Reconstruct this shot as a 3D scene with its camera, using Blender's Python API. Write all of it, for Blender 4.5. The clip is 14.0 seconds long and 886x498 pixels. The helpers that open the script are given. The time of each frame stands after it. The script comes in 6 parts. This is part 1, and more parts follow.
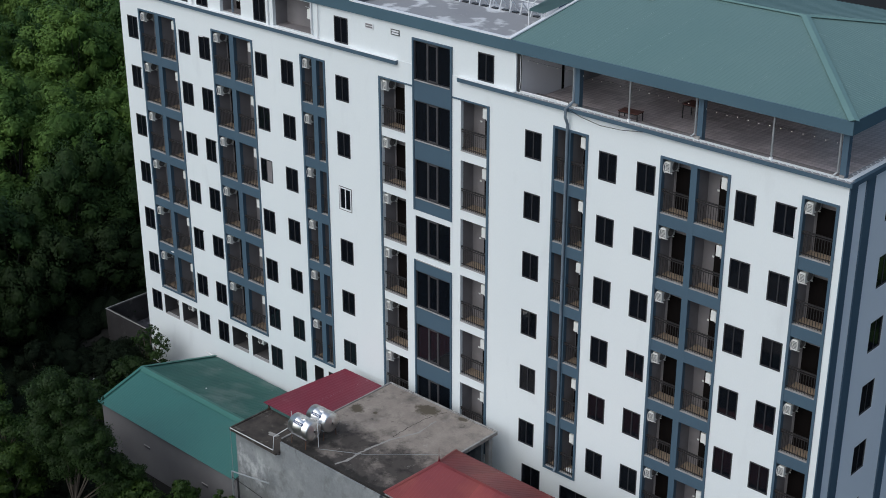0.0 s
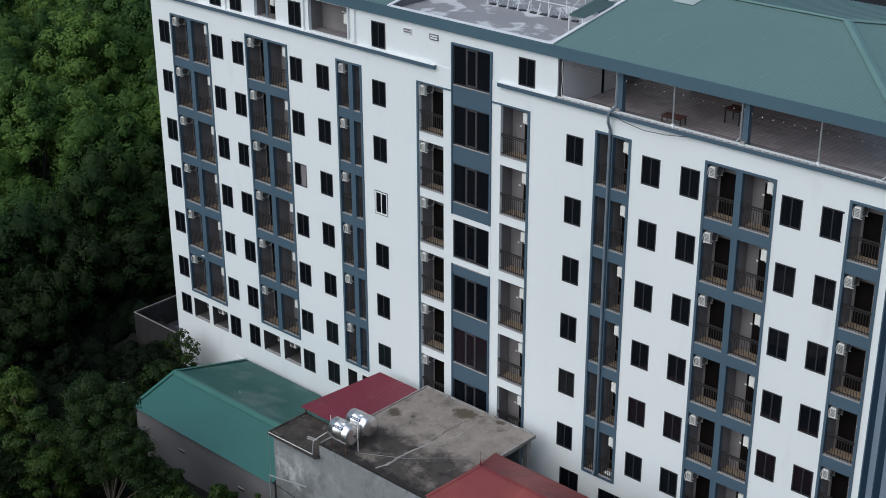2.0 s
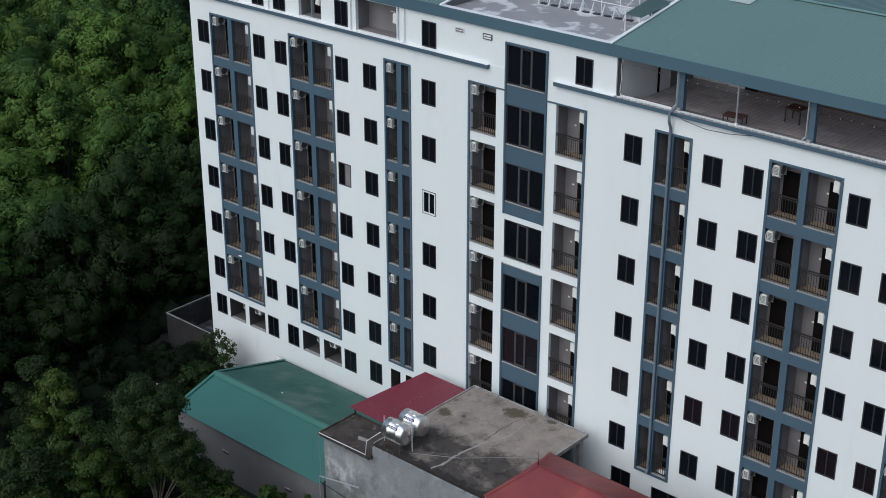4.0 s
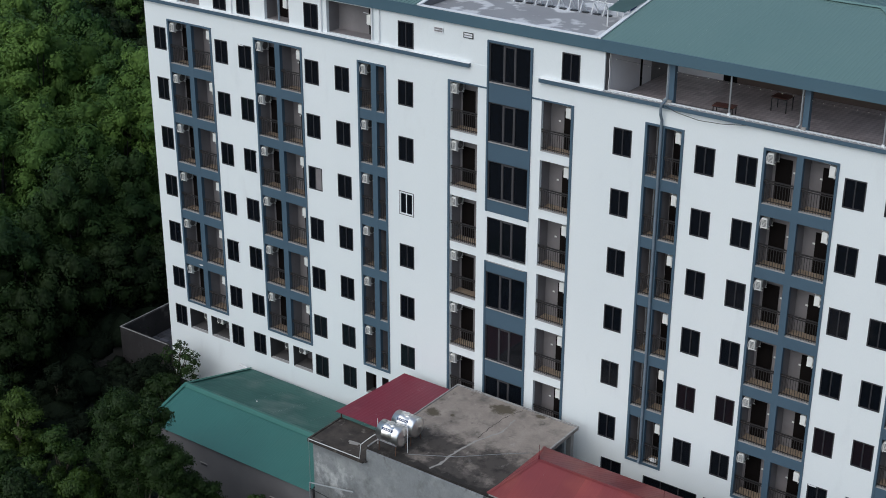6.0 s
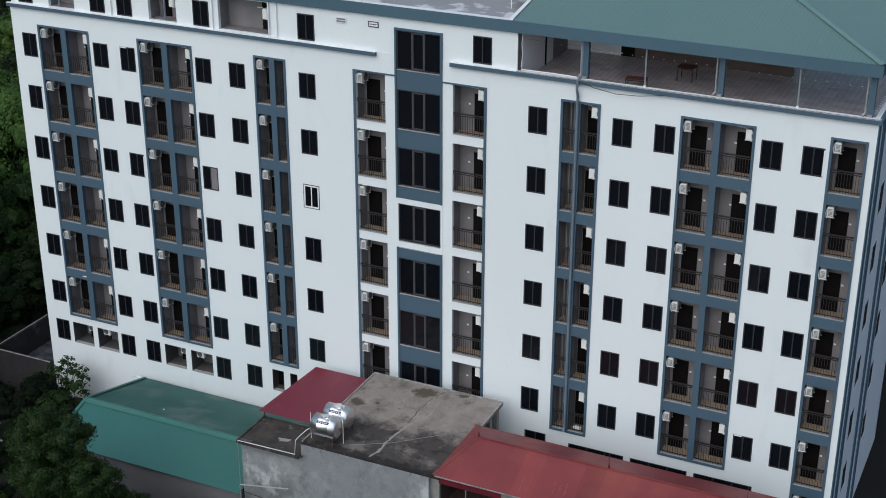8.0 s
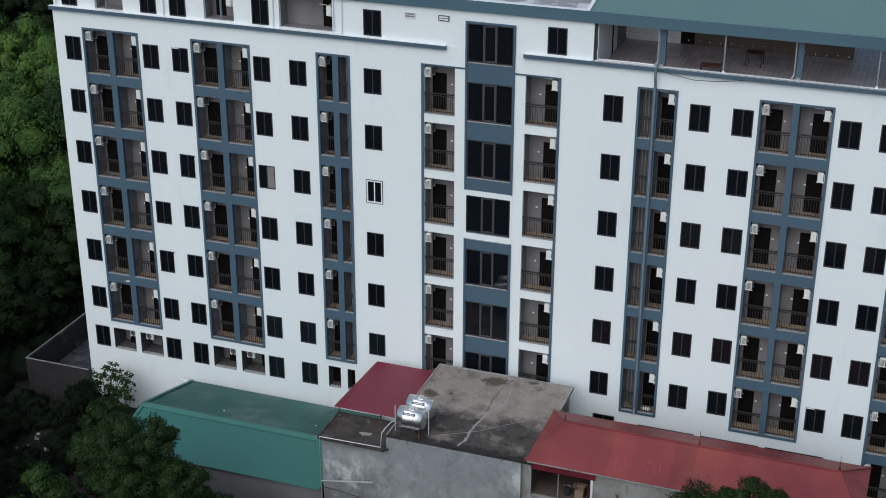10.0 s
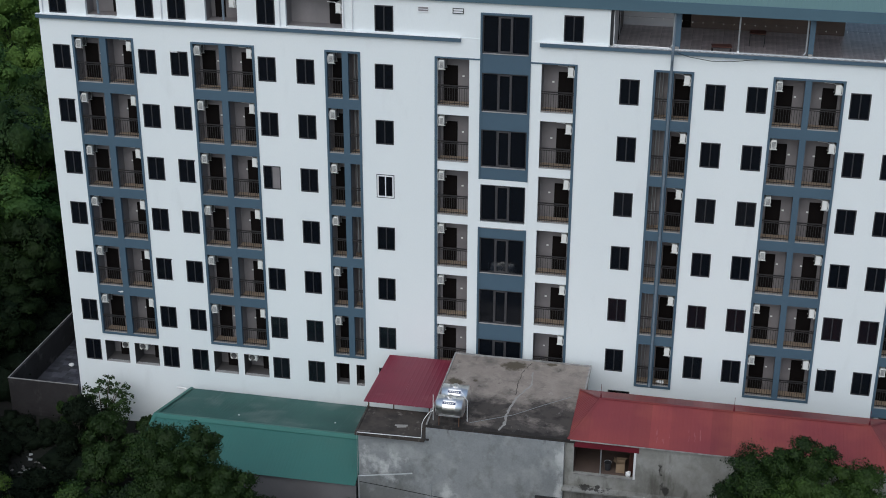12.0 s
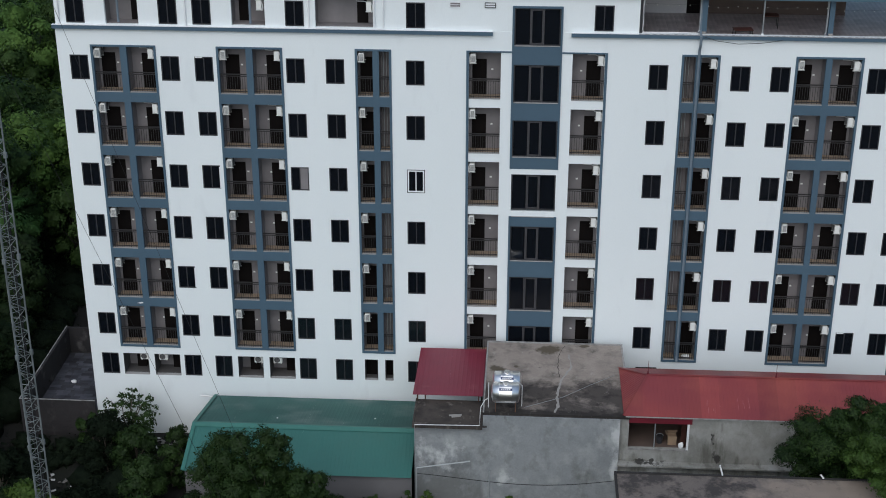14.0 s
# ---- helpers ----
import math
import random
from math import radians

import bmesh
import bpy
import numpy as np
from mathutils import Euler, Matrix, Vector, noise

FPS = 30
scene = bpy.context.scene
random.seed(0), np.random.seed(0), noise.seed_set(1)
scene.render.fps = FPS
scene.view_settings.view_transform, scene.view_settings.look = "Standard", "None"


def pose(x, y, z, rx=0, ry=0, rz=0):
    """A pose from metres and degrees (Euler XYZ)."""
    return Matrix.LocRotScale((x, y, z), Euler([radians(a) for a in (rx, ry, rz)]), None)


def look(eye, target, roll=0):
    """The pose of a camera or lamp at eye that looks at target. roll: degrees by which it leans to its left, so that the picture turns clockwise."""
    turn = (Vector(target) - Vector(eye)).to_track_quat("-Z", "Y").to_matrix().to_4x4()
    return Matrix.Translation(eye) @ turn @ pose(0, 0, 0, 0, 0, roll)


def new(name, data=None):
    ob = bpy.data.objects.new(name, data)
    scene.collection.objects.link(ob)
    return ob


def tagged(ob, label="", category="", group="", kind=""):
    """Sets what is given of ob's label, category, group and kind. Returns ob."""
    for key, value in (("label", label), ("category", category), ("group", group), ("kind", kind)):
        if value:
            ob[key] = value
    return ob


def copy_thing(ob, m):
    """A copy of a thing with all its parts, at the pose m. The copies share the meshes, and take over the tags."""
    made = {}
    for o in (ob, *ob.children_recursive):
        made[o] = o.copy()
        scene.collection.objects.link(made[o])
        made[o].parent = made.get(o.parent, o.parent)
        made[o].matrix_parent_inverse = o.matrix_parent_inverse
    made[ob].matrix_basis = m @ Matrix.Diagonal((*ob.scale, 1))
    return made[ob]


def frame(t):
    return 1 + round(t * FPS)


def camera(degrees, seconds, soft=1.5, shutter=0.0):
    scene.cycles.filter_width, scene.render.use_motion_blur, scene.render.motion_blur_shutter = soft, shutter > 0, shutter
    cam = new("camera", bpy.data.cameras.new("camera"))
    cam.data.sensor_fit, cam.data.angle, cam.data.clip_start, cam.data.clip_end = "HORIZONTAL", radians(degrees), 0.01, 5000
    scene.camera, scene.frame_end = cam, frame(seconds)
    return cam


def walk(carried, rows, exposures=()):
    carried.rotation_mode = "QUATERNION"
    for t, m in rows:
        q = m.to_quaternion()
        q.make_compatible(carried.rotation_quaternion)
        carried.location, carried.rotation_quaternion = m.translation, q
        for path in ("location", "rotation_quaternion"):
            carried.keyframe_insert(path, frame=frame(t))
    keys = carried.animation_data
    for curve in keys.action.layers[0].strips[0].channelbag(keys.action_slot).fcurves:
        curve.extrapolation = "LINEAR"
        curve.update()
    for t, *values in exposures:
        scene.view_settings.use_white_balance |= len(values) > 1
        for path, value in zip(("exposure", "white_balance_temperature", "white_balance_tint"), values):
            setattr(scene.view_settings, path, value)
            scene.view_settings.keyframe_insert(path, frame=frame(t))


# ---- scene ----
cam = camera(34.3, 14.0, soft=0.95)
PATH = [
    (0, (75.825, -52.301, 47.379), (74.5831, -50.9583, 46.5690), -0.09),
    (0.5, (75.527, -52.603, 47.489), (74.2849, -51.2618, 46.6787), -0.26),
    (1, (75.158, -52.966, 47.587), (73.9169, -51.6236, 46.7757), -0.25),
    (1.5, (74.716, -53.388, 47.670), (73.4758, -52.0448, 46.8585), -0.22),
    (2, (74.193, -53.872, 47.736), (72.9557, -52.5268, 46.9244), -0.20),
    (2.5, (73.580, -54.423, 47.783), (72.3502, -53.0717, 46.9691), -0.08),
    (3, (72.869, -55.045, 47.806), (71.6482, -53.6854, 46.9929), -0.15),
    (3.5, (72.053, -55.747, 47.803), (70.8375, -54.3824, 46.9906), -0.09),
    (3.7, (71.696, -56.051, 47.795), (70.4813, -54.6868, 46.9820), -0.07),
    (5.8, (66.808, -60.164, 47.550), (65.7063, -58.7039, 46.7419), 0.23),
    (6, (66.223, -60.640, 47.522), (65.1520, -59.1569, 46.7147), 0.13),
    (6.5, (64.661, -61.880, 47.455), (63.6606, -60.3472, 46.6484), 0.13),
    (7, (62.949, -63.170, 47.395), (62.0250, -61.5904, 46.5890), 0.18),
    (7.2, (62.221, -63.696, 47.373), (61.3274, -62.0989, 46.5655), 0.11),
    (9.3, (53.113, -69.187, 47.208), (52.4433, -67.4864, 46.3959), 0.14),
    (9.5, (52.117, -69.689, 47.199), (51.4502, -67.9868, 46.3880), 0.06),
    (10, (49.546, -70.912, 47.187), (48.9275, -69.1922, 46.3753), 0.16),
    (10.5, (46.871, -72.083, 47.186), (46.3056, -70.3448, 46.3745), 0.15),
    (11, (44.105, -73.190, 47.199), (43.5967, -71.4345, 46.3869), 0.11),
    (11.5, (41.259, -74.225, 47.226), (40.8242, -72.4505, 46.4112), 0.12),
    (12, (38.344, -75.180, 47.265), (37.9846, -73.3896, 46.4492), 0.18),
    (12.5, (35.367, -76.050, 47.318), (35.0742, -74.2487, 46.4991), 0.10),
    (13, (32.334, -76.831, 47.381), (32.1026, -75.0215, 46.5621), 0.08),
    (13.5, (29.247, -77.522, 47.457), (29.0799, -75.7058, 46.6357), 0.10),
    (14, (26.109, -78.120, 47.543), (26.0001, -76.2992, 46.7232), 0.03),
]
walk(cam, [(t, look(eye, target, roll)) for t, eye, target, roll in PATH], exposures=[(0.0, 0.15, 6280, 6), (7.0, 0.14, 6250, 6), (14.0, 0.06, 6200, 6)])

# ---- light: an overcast sky, brighter from the front-left ----
SUN_ELEV, SUN_AZ = radians(46), radians(190)   # azimuth from +y, clockwise
world = bpy.data.worlds.new("sky")
scene.world = world
world.use_nodes = True
wn = world.node_tree
sky = wn.nodes.new("ShaderNodeTexSky")
sky.sky_type = "NISHITA"
sky.sun_disc = False
sky.sun_elevation, sky.sun_rotation = SUN_ELEV, SUN_AZ
sky.air_density, sky.dust_density, sky.ozone_density = 1.0, 2.0, 2.0
wn.nodes["Background"].inputs["Strength"].default_value = 0.105
wn.links.new(sky.outputs["Color"], wn.nodes["Background"].inputs["Color"])
sun = new("sun", bpy.data.lights.new("sun", "SUN"))
sun.data.energy, sun.data.angle, sun.data.color = 1.64, radians(80), (1.0, 0.98, 0.95)
sd = Vector((math.sin(SUN_AZ) * math.cos(SUN_ELEV), math.cos(SUN_AZ) * math.cos(SUN_ELEV), math.sin(SUN_ELEV)))
sun.matrix_world = look(sd * 200, (0, 0, 0))


# ---- materials ----
def mat(name, col, col2=None, scale=1.0, rough=0.7, metal=0.0, bump=0.0, bump_scale=20.0, fine=0.06,
        stain=None, stain_scale=0.3, stain_at=(0.55, 0.7), stretch=(1, 1, 1), spec=0.4, per_object=0.0):
    """Two-scale procedural surface: broad variation between col and col2, fine grain, optional stains, bump."""
    m = bpy.data.materials.new(name)
    m.use_nodes = True
    t = m.node_tree
    N, L = t.nodes.new, t.links.new
    b = t.nodes["Principled BSDF"]
    b.inputs["Roughness"].default_value, b.inputs["Metallic"].default_value = rough, metal
    b.inputs["Specular IOR Level"].default_value = spec
    geo = N("ShaderNodeNewGeometry")
    mp = N("ShaderNodeMapping")
    mp.inputs["Scale"].default_value = stretch
    L(geo.outputs["Position"], mp.inputs["Vector"])

    def noise_tex(s, d=4.0):
        n = N("ShaderNodeTexNoise")
        n.inputs["Scale"].default_value, n.inputs["Detail"].default_value = s, d
        L(mp.outputs["Vector"], n.inputs["Vector"])
        return n

    def ramp(src, lo, hi):
        r = N("ShaderNodeMapRange")
        r.inputs["From Min"].default_value, r.inputs["From Max"].default_value = lo, hi
        L(src, r.inputs["Value"])
        return r.outputs["Result"]

    def mix(a, c, f):
        x = N("ShaderNodeMix")
        x.data_type = "RGBA"
        for sock, v in (("A", a), ("B", c)):
            i = [s for s in x.inputs if s.name == sock and s.type == "RGBA"][0]
            if isinstance(v, tuple):
                i.default_value = (*v, 1)
            else:
                L(v, i)
        if isinstance(f, float):
            x.inputs["Factor"].default_value = f
        else:
            L(f, x.inputs["Factor"])
        return [s for s in x.outputs if s.type == "RGBA"][0]

    c2 = col2 or tuple(v * 0.8 for v in col)
    out = mix(col, c2, ramp(noise_tex(scale).outputs["Fac"], 0.3, 0.7))
    if stain:
        out = mix(out, stain, ramp(noise_tex(stain_scale, 6.0).outputs["Fac"], *stain_at))
    if per_object:
        oi = N("ShaderNodeObjectInfo")
        hv = N("ShaderNodeHueSaturation")
        L(ramp(oi.outputs["Random"], 0.0, 1.0), hv.inputs["Value"])
        hv.inputs["Value"].links[0].from_node.inputs["To Min"].default_value = 1 - per_object
        hv.inputs["Value"].links[0].from_node.inputs["To Max"].default_value = 1 + per_object
        L(out, hv.inputs["Color"])
        out = hv.outputs["Color"]
    if fine:
        g = noise_tex(bump_scale * 1.7, 2.0)
        hs = N("ShaderNodeHueSaturation")
        r = ramp(g.outputs["Fac"], 0.2, 0.8)
        r.node.inputs["To Min"].default_value, r.node.inputs["To Max"].default_value = 1 - fine, 1 + fine
        L(r, hs.inputs["Value"])
        L(out, hs.inputs["Color"])
        out = hs.outputs["Color"]
    L(out, b.inputs["Base Color"])
    if bump:
        bn = N("ShaderNodeBump")
        bn.inputs["Strength"].default_value, bn.inputs["Distance"].default_value = bump, 0.02
        L(noise_tex(bump_scale).outputs["Fac"], bn.inputs["Height"])
        L(bn.outputs["Normal"], b.inputs["Normal"])
    return m


WHITE = mat("white_wall_paint", (0.757, 0.793, 0.80), (0.727, 0.768, 0.778), 0.12, 0.65, bump=0.08, bump_scale=9, fine=0.02,
            stain=(0.66, 0.69, 0.70), stain_scale=0.5, stain_at=(0.6, 0.85), stretch=(1.6, 1, 0.5))
# The front's white, tinted slightly cooler for the side's skylight
SIDEWALL = mat("side_wall_paint", (0.74, 0.77, 0.80), (0.70, 0.735, 0.77), 0.15, 0.65, bump=0.08, bump_scale=9, fine=0.02)
BLUE = mat("slate_blue_paint", (0.066, 0.112, 0.155), (0.059, 0.10, 0.141), 0.4, 0.55, bump=0.06, bump_scale=10, fine=0.04)
FASCIA = mat("blue_fascia_paint", (0.070, 0.127, 0.165), (0.062, 0.114, 0.150), 0.3, 0.5, fine=0.03, bump=0.05)
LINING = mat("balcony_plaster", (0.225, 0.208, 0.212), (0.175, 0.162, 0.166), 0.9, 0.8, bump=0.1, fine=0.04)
# Darker copy of LINING: the recesses' dimness is put into the colour
RECESS = mat("shade_darkened_recess_plaster", (0.095, 0.09, 0.09), (0.07, 0.066, 0.066), 0.9, 0.85, bump=0.1, fine=0.05)
FLOORTILE = mat("tan_floor_tiles", (0.36, 0.275, 0.20), (0.28, 0.215, 0.16), 2.5, 0.45, fine=0.08)
SILL = mat("pale_sill_mortar", (0.36, 0.355, 0.35), (0.26, 0.255, 0.25), 1.5, 0.8)
FRAME = mat("dark_aluminium", (0.034, 0.034, 0.038), (0.028, 0.029, 0.033), 2.0, 0.45, fine=0.03)
MULLION = mat("brown_grey_mullion", (0.062, 0.060, 0.064), (0.05, 0.048, 0.052), 2.0, 0.5)
WHITEFRAME = mat("white_aluminium", (0.78, 0.79, 0.8), (0.72, 0.73, 0.75), 2.0, 0.4, fine=0.02)
RAIL = mat("black_painted_steel", (0.02, 0.02, 0.022), (0.03, 0.027, 0.026), 3.0, 0.5, fine=0.05)
DOOR = mat("dark_wood_door", (0.006, 0.004, 0.0035), (0.004, 0.003, 0.003), 3.0, 0.7, spec=0.12, stretch=(4, 4, 0.6), fine=0.1)
ACWHITE = mat("white_enamel_casing", (0.74, 0.74, 0.71), (0.68, 0.68, 0.65), 2.0, 0.4, fine=0.02)
FANDARK = mat("grey_brown_fan_grille", (0.105, 0.097, 0.090), (0.075, 0.070, 0.066), 6.0, 0.6)
ACGRILL = mat("grey_grille_plastic", (0.22, 0.22, 0.22), (0.16, 0.16, 0.16), 6.0, 0.5)
PIPE = mat("white_plastic_pipe", (0.72, 0.72, 0.72), (0.6, 0.6, 0.6), 2.0, 0.45)
GREYPIPE = mat("grey_blue_drain_pipe", (0.16, 0.20, 0.24), (0.13, 0.165, 0.2), 1.5, 0.45)
STEEL = mat("galvanised_steel", (0.42, 0.44, 0.45), (0.33, 0.35, 0.36), 2.0, 0.45, metal=0.5)
GREENROOF = mat("grey_green_sheet_roof", (0.138, 0.220, 0.205), (0.122, 0.204, 0.192), 0.12, 0.5, fine=0.03, stain=(0.135, 0.212, 0.202), stain_scale=0.25, stain_at=(0.5, 0.8))
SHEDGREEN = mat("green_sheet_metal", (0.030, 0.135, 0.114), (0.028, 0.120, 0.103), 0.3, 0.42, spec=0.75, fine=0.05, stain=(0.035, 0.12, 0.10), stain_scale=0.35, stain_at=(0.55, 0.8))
# Back slope's green: darker than the front, with pale patches
SHEDBACK = mat("darker_green_sheet_metal", (0.031, 0.112, 0.095), (0.020, 0.077, 0.068), 0.35, 0.6, fine=0.08, stain=(0.10, 0.16, 0.145), stain_scale=0.5, stain_at=(0.5, 0.75))
RIDGEGREEN = mat("pale_green_ridge_cap", (0.048, 0.165, 0.138), (0.04, 0.14, 0.118), 0.6, 0.5)
REDROOF = mat("faded_red_sheet_metal", (0.218, 0.040, 0.038), (0.172, 0.030, 0.036), 0.35, 0.5, fine=0.05, stain=(0.27, 0.066, 0.050), stain_scale=0.28, stain_at=(0.5, 0.75), per_object=0.13)
CANOPYRED = mat("maroon_sheet_metal", (0.185, 0.020, 0.042), (0.155, 0.017, 0.036), 0.4, 0.5, fine=0.04, stain=(0.26, 0.09, 0.10), stain_scale=0.6, stain_at=(0.62, 0.85))
CANOPYSCUFF = mat("pale_scuffed_paint", (0.34, 0.14, 0.14), (0.28, 0.09, 0.10), 3.0, 0.6)
REDTRIM = mat("dark_red_fascia", (0.13, 0.012, 0.022), (0.10, 0.010, 0.018), 0.8, 0.5)


def weathered(name, a, b, scale, layers, rough=0.88, bump=0.3, grain=0.14):
    """Old concrete or render: two tones, then stains; a stain is (colour, scale, stretch, low, high, amount, spots, bands).
    A spot is (centre, radii, gain); a band is (axis, from, to, gain)."""
    m = mat(name, a, b, scale, rough, bump=bump, bump_scale=7, fine=grain)
    t = m.node_tree
    N, L = t.nodes.new, t.links.new
    for n in [n for n in t.nodes if n.bl_idname == "ShaderNodeTexNoise"]:
        n.inputs["Detail"].default_value, n.inputs["Roughness"].default_value = 9.0, 0.68
    bs = t.nodes["Principled BSDF"]
    pos = [n for n in t.nodes if n.bl_idname == "ShaderNodeNewGeometry"][0].outputs["Position"]
    out = bs.inputs["Base Color"].links[0].from_socket
    for k, (col, sc, stretch, lo, hi, amount, spots, bands) in enumerate(layers):
        mp = N("ShaderNodeMapping")
        mp.inputs["Scale"].default_value = stretch
        mp.inputs["Location"].default_value = (7.3 * k + 1, 3.1 * k, 5.7 * k)
        L(pos, mp.inputs["Vector"])
        n = N("ShaderNodeTexNoise")
        n.inputs["Scale"].default_value, n.inputs["Detail"].default_value, n.inputs["Roughness"].default_value = sc, 8.0, 0.66
        L(mp.outputs["Vector"], n.inputs["Vector"])
        v = n.outputs["Fac"]
        for c, r, gain in spots:
            s = N("ShaderNodeVectorMath")
            s.operation = "SUBTRACT"
            L(pos, s.inputs[0])
            s.inputs[1].default_value = c
            d = N("ShaderNodeVectorMath")
            d.operation = "DIVIDE"
            L(s.outputs[0], d.inputs[0])
            d.inputs[1].default_value = r
            ln = N("ShaderNodeVectorMath")
            ln.operation = "LENGTH"
            L(d.outputs[0], ln.inputs[0])
            mr = N("ShaderNodeMapRange")
            mr.inputs["From Min"].default_value, mr.inputs["From Max"].default_value = 1.0, 0.0
            mr.inputs["To Max"].default_value = gain
            L(ln.outputs["Value"], mr.inputs["Value"])
            ad = N("ShaderNodeMath")
            L(v, ad.inputs[0])
            L(mr.outputs["Result"], ad.inputs[1])
            v = ad.outputs[0]
        for axis, u0, u1, gain in bands:
            sep = N("ShaderNodeSeparateXYZ")
            L(pos, sep.inputs[0])
            mr = N("ShaderNodeMapRange")
            mr.inputs["From Min"].default_value, mr.inputs["From Max"].default_value = u0, u1
            mr.inputs["To Max"].default_value = gain
            L(sep.outputs[axis], mr.inputs["Value"])
            ad = N("ShaderNodeMath")
            L(v, ad.inputs[0])
            L(mr.outputs["Result"], ad.inputs[1])
            v = ad.outputs[0]
        mr = N("ShaderNodeMapRange")
        mr.inputs["From Min"].default_value, mr.inputs["From Max"].default_value = lo, hi
        mr.inputs["To Max"].default_value = amount
        L(v, mr.inputs["Value"])
        x = N("ShaderNodeMix")
        x.data_type = "RGBA"
        L(mr.outputs["Result"], x.inputs["Factor"])
        L(out, x.inputs[6])
        x.inputs[7].default_value = (*col, 1)
        out = x.outputs[2]
    L(out, bs.inputs["Base Color"])
    return m


FLATXY = (1, 1, 0.2)
SCREED = weathered("weathered_concrete_roof", (0.31, 0.268, 0.235), (0.20, 0.17, 0.152), 0.8, [
    ((0.10, 0.088, 0.08), 0.9, FLATXY, 0.50, 0.72, 0.8, [], []),
    ((0.048, 0.041, 0.038), 0.6, FLATXY, 0.60, 0.80, 0.95, [], [("Y", -4.2, -6.4, 0.30)]),
    ((0.016, 0.014, 0.013), 1.5, FLATXY, 0.60, 0.76, 0.9, [], [("Y", -4.8, -7.0, 0.10), ("Y", -8.7, -9.3, 0.22)]),
    ((0.068, 0.055, 0.036), 1.6, FLATXY, 0.78, 0.92, 0.9, [((27.9, -1.75, 6.7), (1.5, 1.0, 4), 0.62), ((24.85, -4.3, 6.7), (0.85, 0.6, 4), 0.75), ((30.1, -1.2, 6.7), (0.6, 0.35, 4), 0.7), ((26.0, -4.0, 6.7), (0.4, 0.3, 4), 0.5)], []),
    ((0.40, 0.38, 0.36), 1.8, (1.6, 0.8, 0.2), 0.62, 0.78, 0.6, [], [])])
DARKSCREED = weathered("dark_mossy_concrete", (0.068, 0.056, 0.049), (0.038, 0.032, 0.028), 0.9, [
    ((0.018, 0.016, 0.015), 0.8, FLATXY, 0.48, 0.66, 0.9, [], []),
    ((0.26, 0.24, 0.215), 1.3, FLATXY, 0.58, 0.72, 0.7, [], [])])
NEARSCREED = weathered("brown_stained_concrete", (0.165, 0.14, 0.125), (0.115, 0.098, 0.09), 0.5, [
    ((0.042, 0.037, 0.036), 0.75, FLATXY, 0.46, 0.57, 0.92, [], []),
    ((0.27, 0.22, 0.18), 0.8, FLATXY, 0.54, 0.76, 0.75, [((43.0, -17.2, 7.3), (7, 2.4, 4), 0.5)], []),
    ((0.018, 0.017, 0.017), 2.2, FLATXY, 0.64, 0.76, 0.8, [], [])])
KERB = weathered("grey_cement_kerb", (0.34, 0.33, 0.32), (0.22, 0.215, 0.21), 1.4, [((0.06, 0.055, 0.05), 1.5, (1, 1, 1), 0.5, 0.7, 0.8, [], [])])
PALEPATCH = mat("pale_cement_patch", (0.31, 0.295, 0.28), (0.24, 0.23, 0.22), 1.6, 0.9)
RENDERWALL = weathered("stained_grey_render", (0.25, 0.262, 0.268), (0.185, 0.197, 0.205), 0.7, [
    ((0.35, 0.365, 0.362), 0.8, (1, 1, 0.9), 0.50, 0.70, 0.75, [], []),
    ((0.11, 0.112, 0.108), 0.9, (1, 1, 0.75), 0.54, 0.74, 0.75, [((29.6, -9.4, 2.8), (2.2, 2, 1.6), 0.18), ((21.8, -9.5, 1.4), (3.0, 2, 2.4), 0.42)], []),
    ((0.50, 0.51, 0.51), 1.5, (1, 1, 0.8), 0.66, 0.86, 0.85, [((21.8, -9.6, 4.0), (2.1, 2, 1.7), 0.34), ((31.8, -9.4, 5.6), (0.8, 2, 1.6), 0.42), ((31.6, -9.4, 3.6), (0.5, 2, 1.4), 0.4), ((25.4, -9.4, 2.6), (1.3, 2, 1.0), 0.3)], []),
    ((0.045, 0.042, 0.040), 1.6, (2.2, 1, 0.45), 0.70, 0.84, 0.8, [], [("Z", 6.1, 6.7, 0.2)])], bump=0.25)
OLDRENDER = weathered("old_grey_green_render", (0.255, 0.25, 0.23), (0.18, 0.18, 0.165), 0.8, [
    ((0.35, 0.35, 0.335), 0.7, (1, 1, 0.7), 0.46, 0.66, 0.8, [], []),
    ((0.10, 0.095, 0.082), 1.1, (1.5, 1, 0.4), 0.60, 0.76, 0.8, [((37.1, -9.3, 5.0), (0.9, 2, 2.6), 0.28)], [("Z", 4.5, 3.7, 0.12)]),
    ((0.028, 0.026, 0.024), 2.4, (1.2, 1, 0.7), 0.76, 0.84, 0.9, [((36.9, -9.3, 5.3), (0.3, 2, 1.3), 0.42), ((37.3, -9.3, 4.2), (0.4, 2, 0.8), 0.42), ((33.5, -9.3, 3.9), (2.5, 2, 0.25), 0.4)], [])], bump=0.25)
SHEDWALL = mat("grey_shed_render", (0.165, 0.16, 0.165), (0.13, 0.127, 0.132), 0.4, 0.85, bump=0.15, fine=0.05)
# Yard wall's front: tree shade put into the colour, darker towards the foot
YARDFRONT = weathered("shade_darkened_block_wall", (0.032, 0.029, 0.030), (0.018, 0.016, 0.017), 0.7, [
    ((0.016, 0.014, 0.015), 0.8, (0.5, 1, 1.4), 0.56, 0.70, 0.9, [], [("Z", -0.4, -1.1, 0.16)]),
    ((0.075, 0.068, 0.068), 0.9, (1, 1, 0.6), 0.60, 0.78, 0.7, [], [("Z", 0.2, 1.2, 0.10)])], bump=0.3)
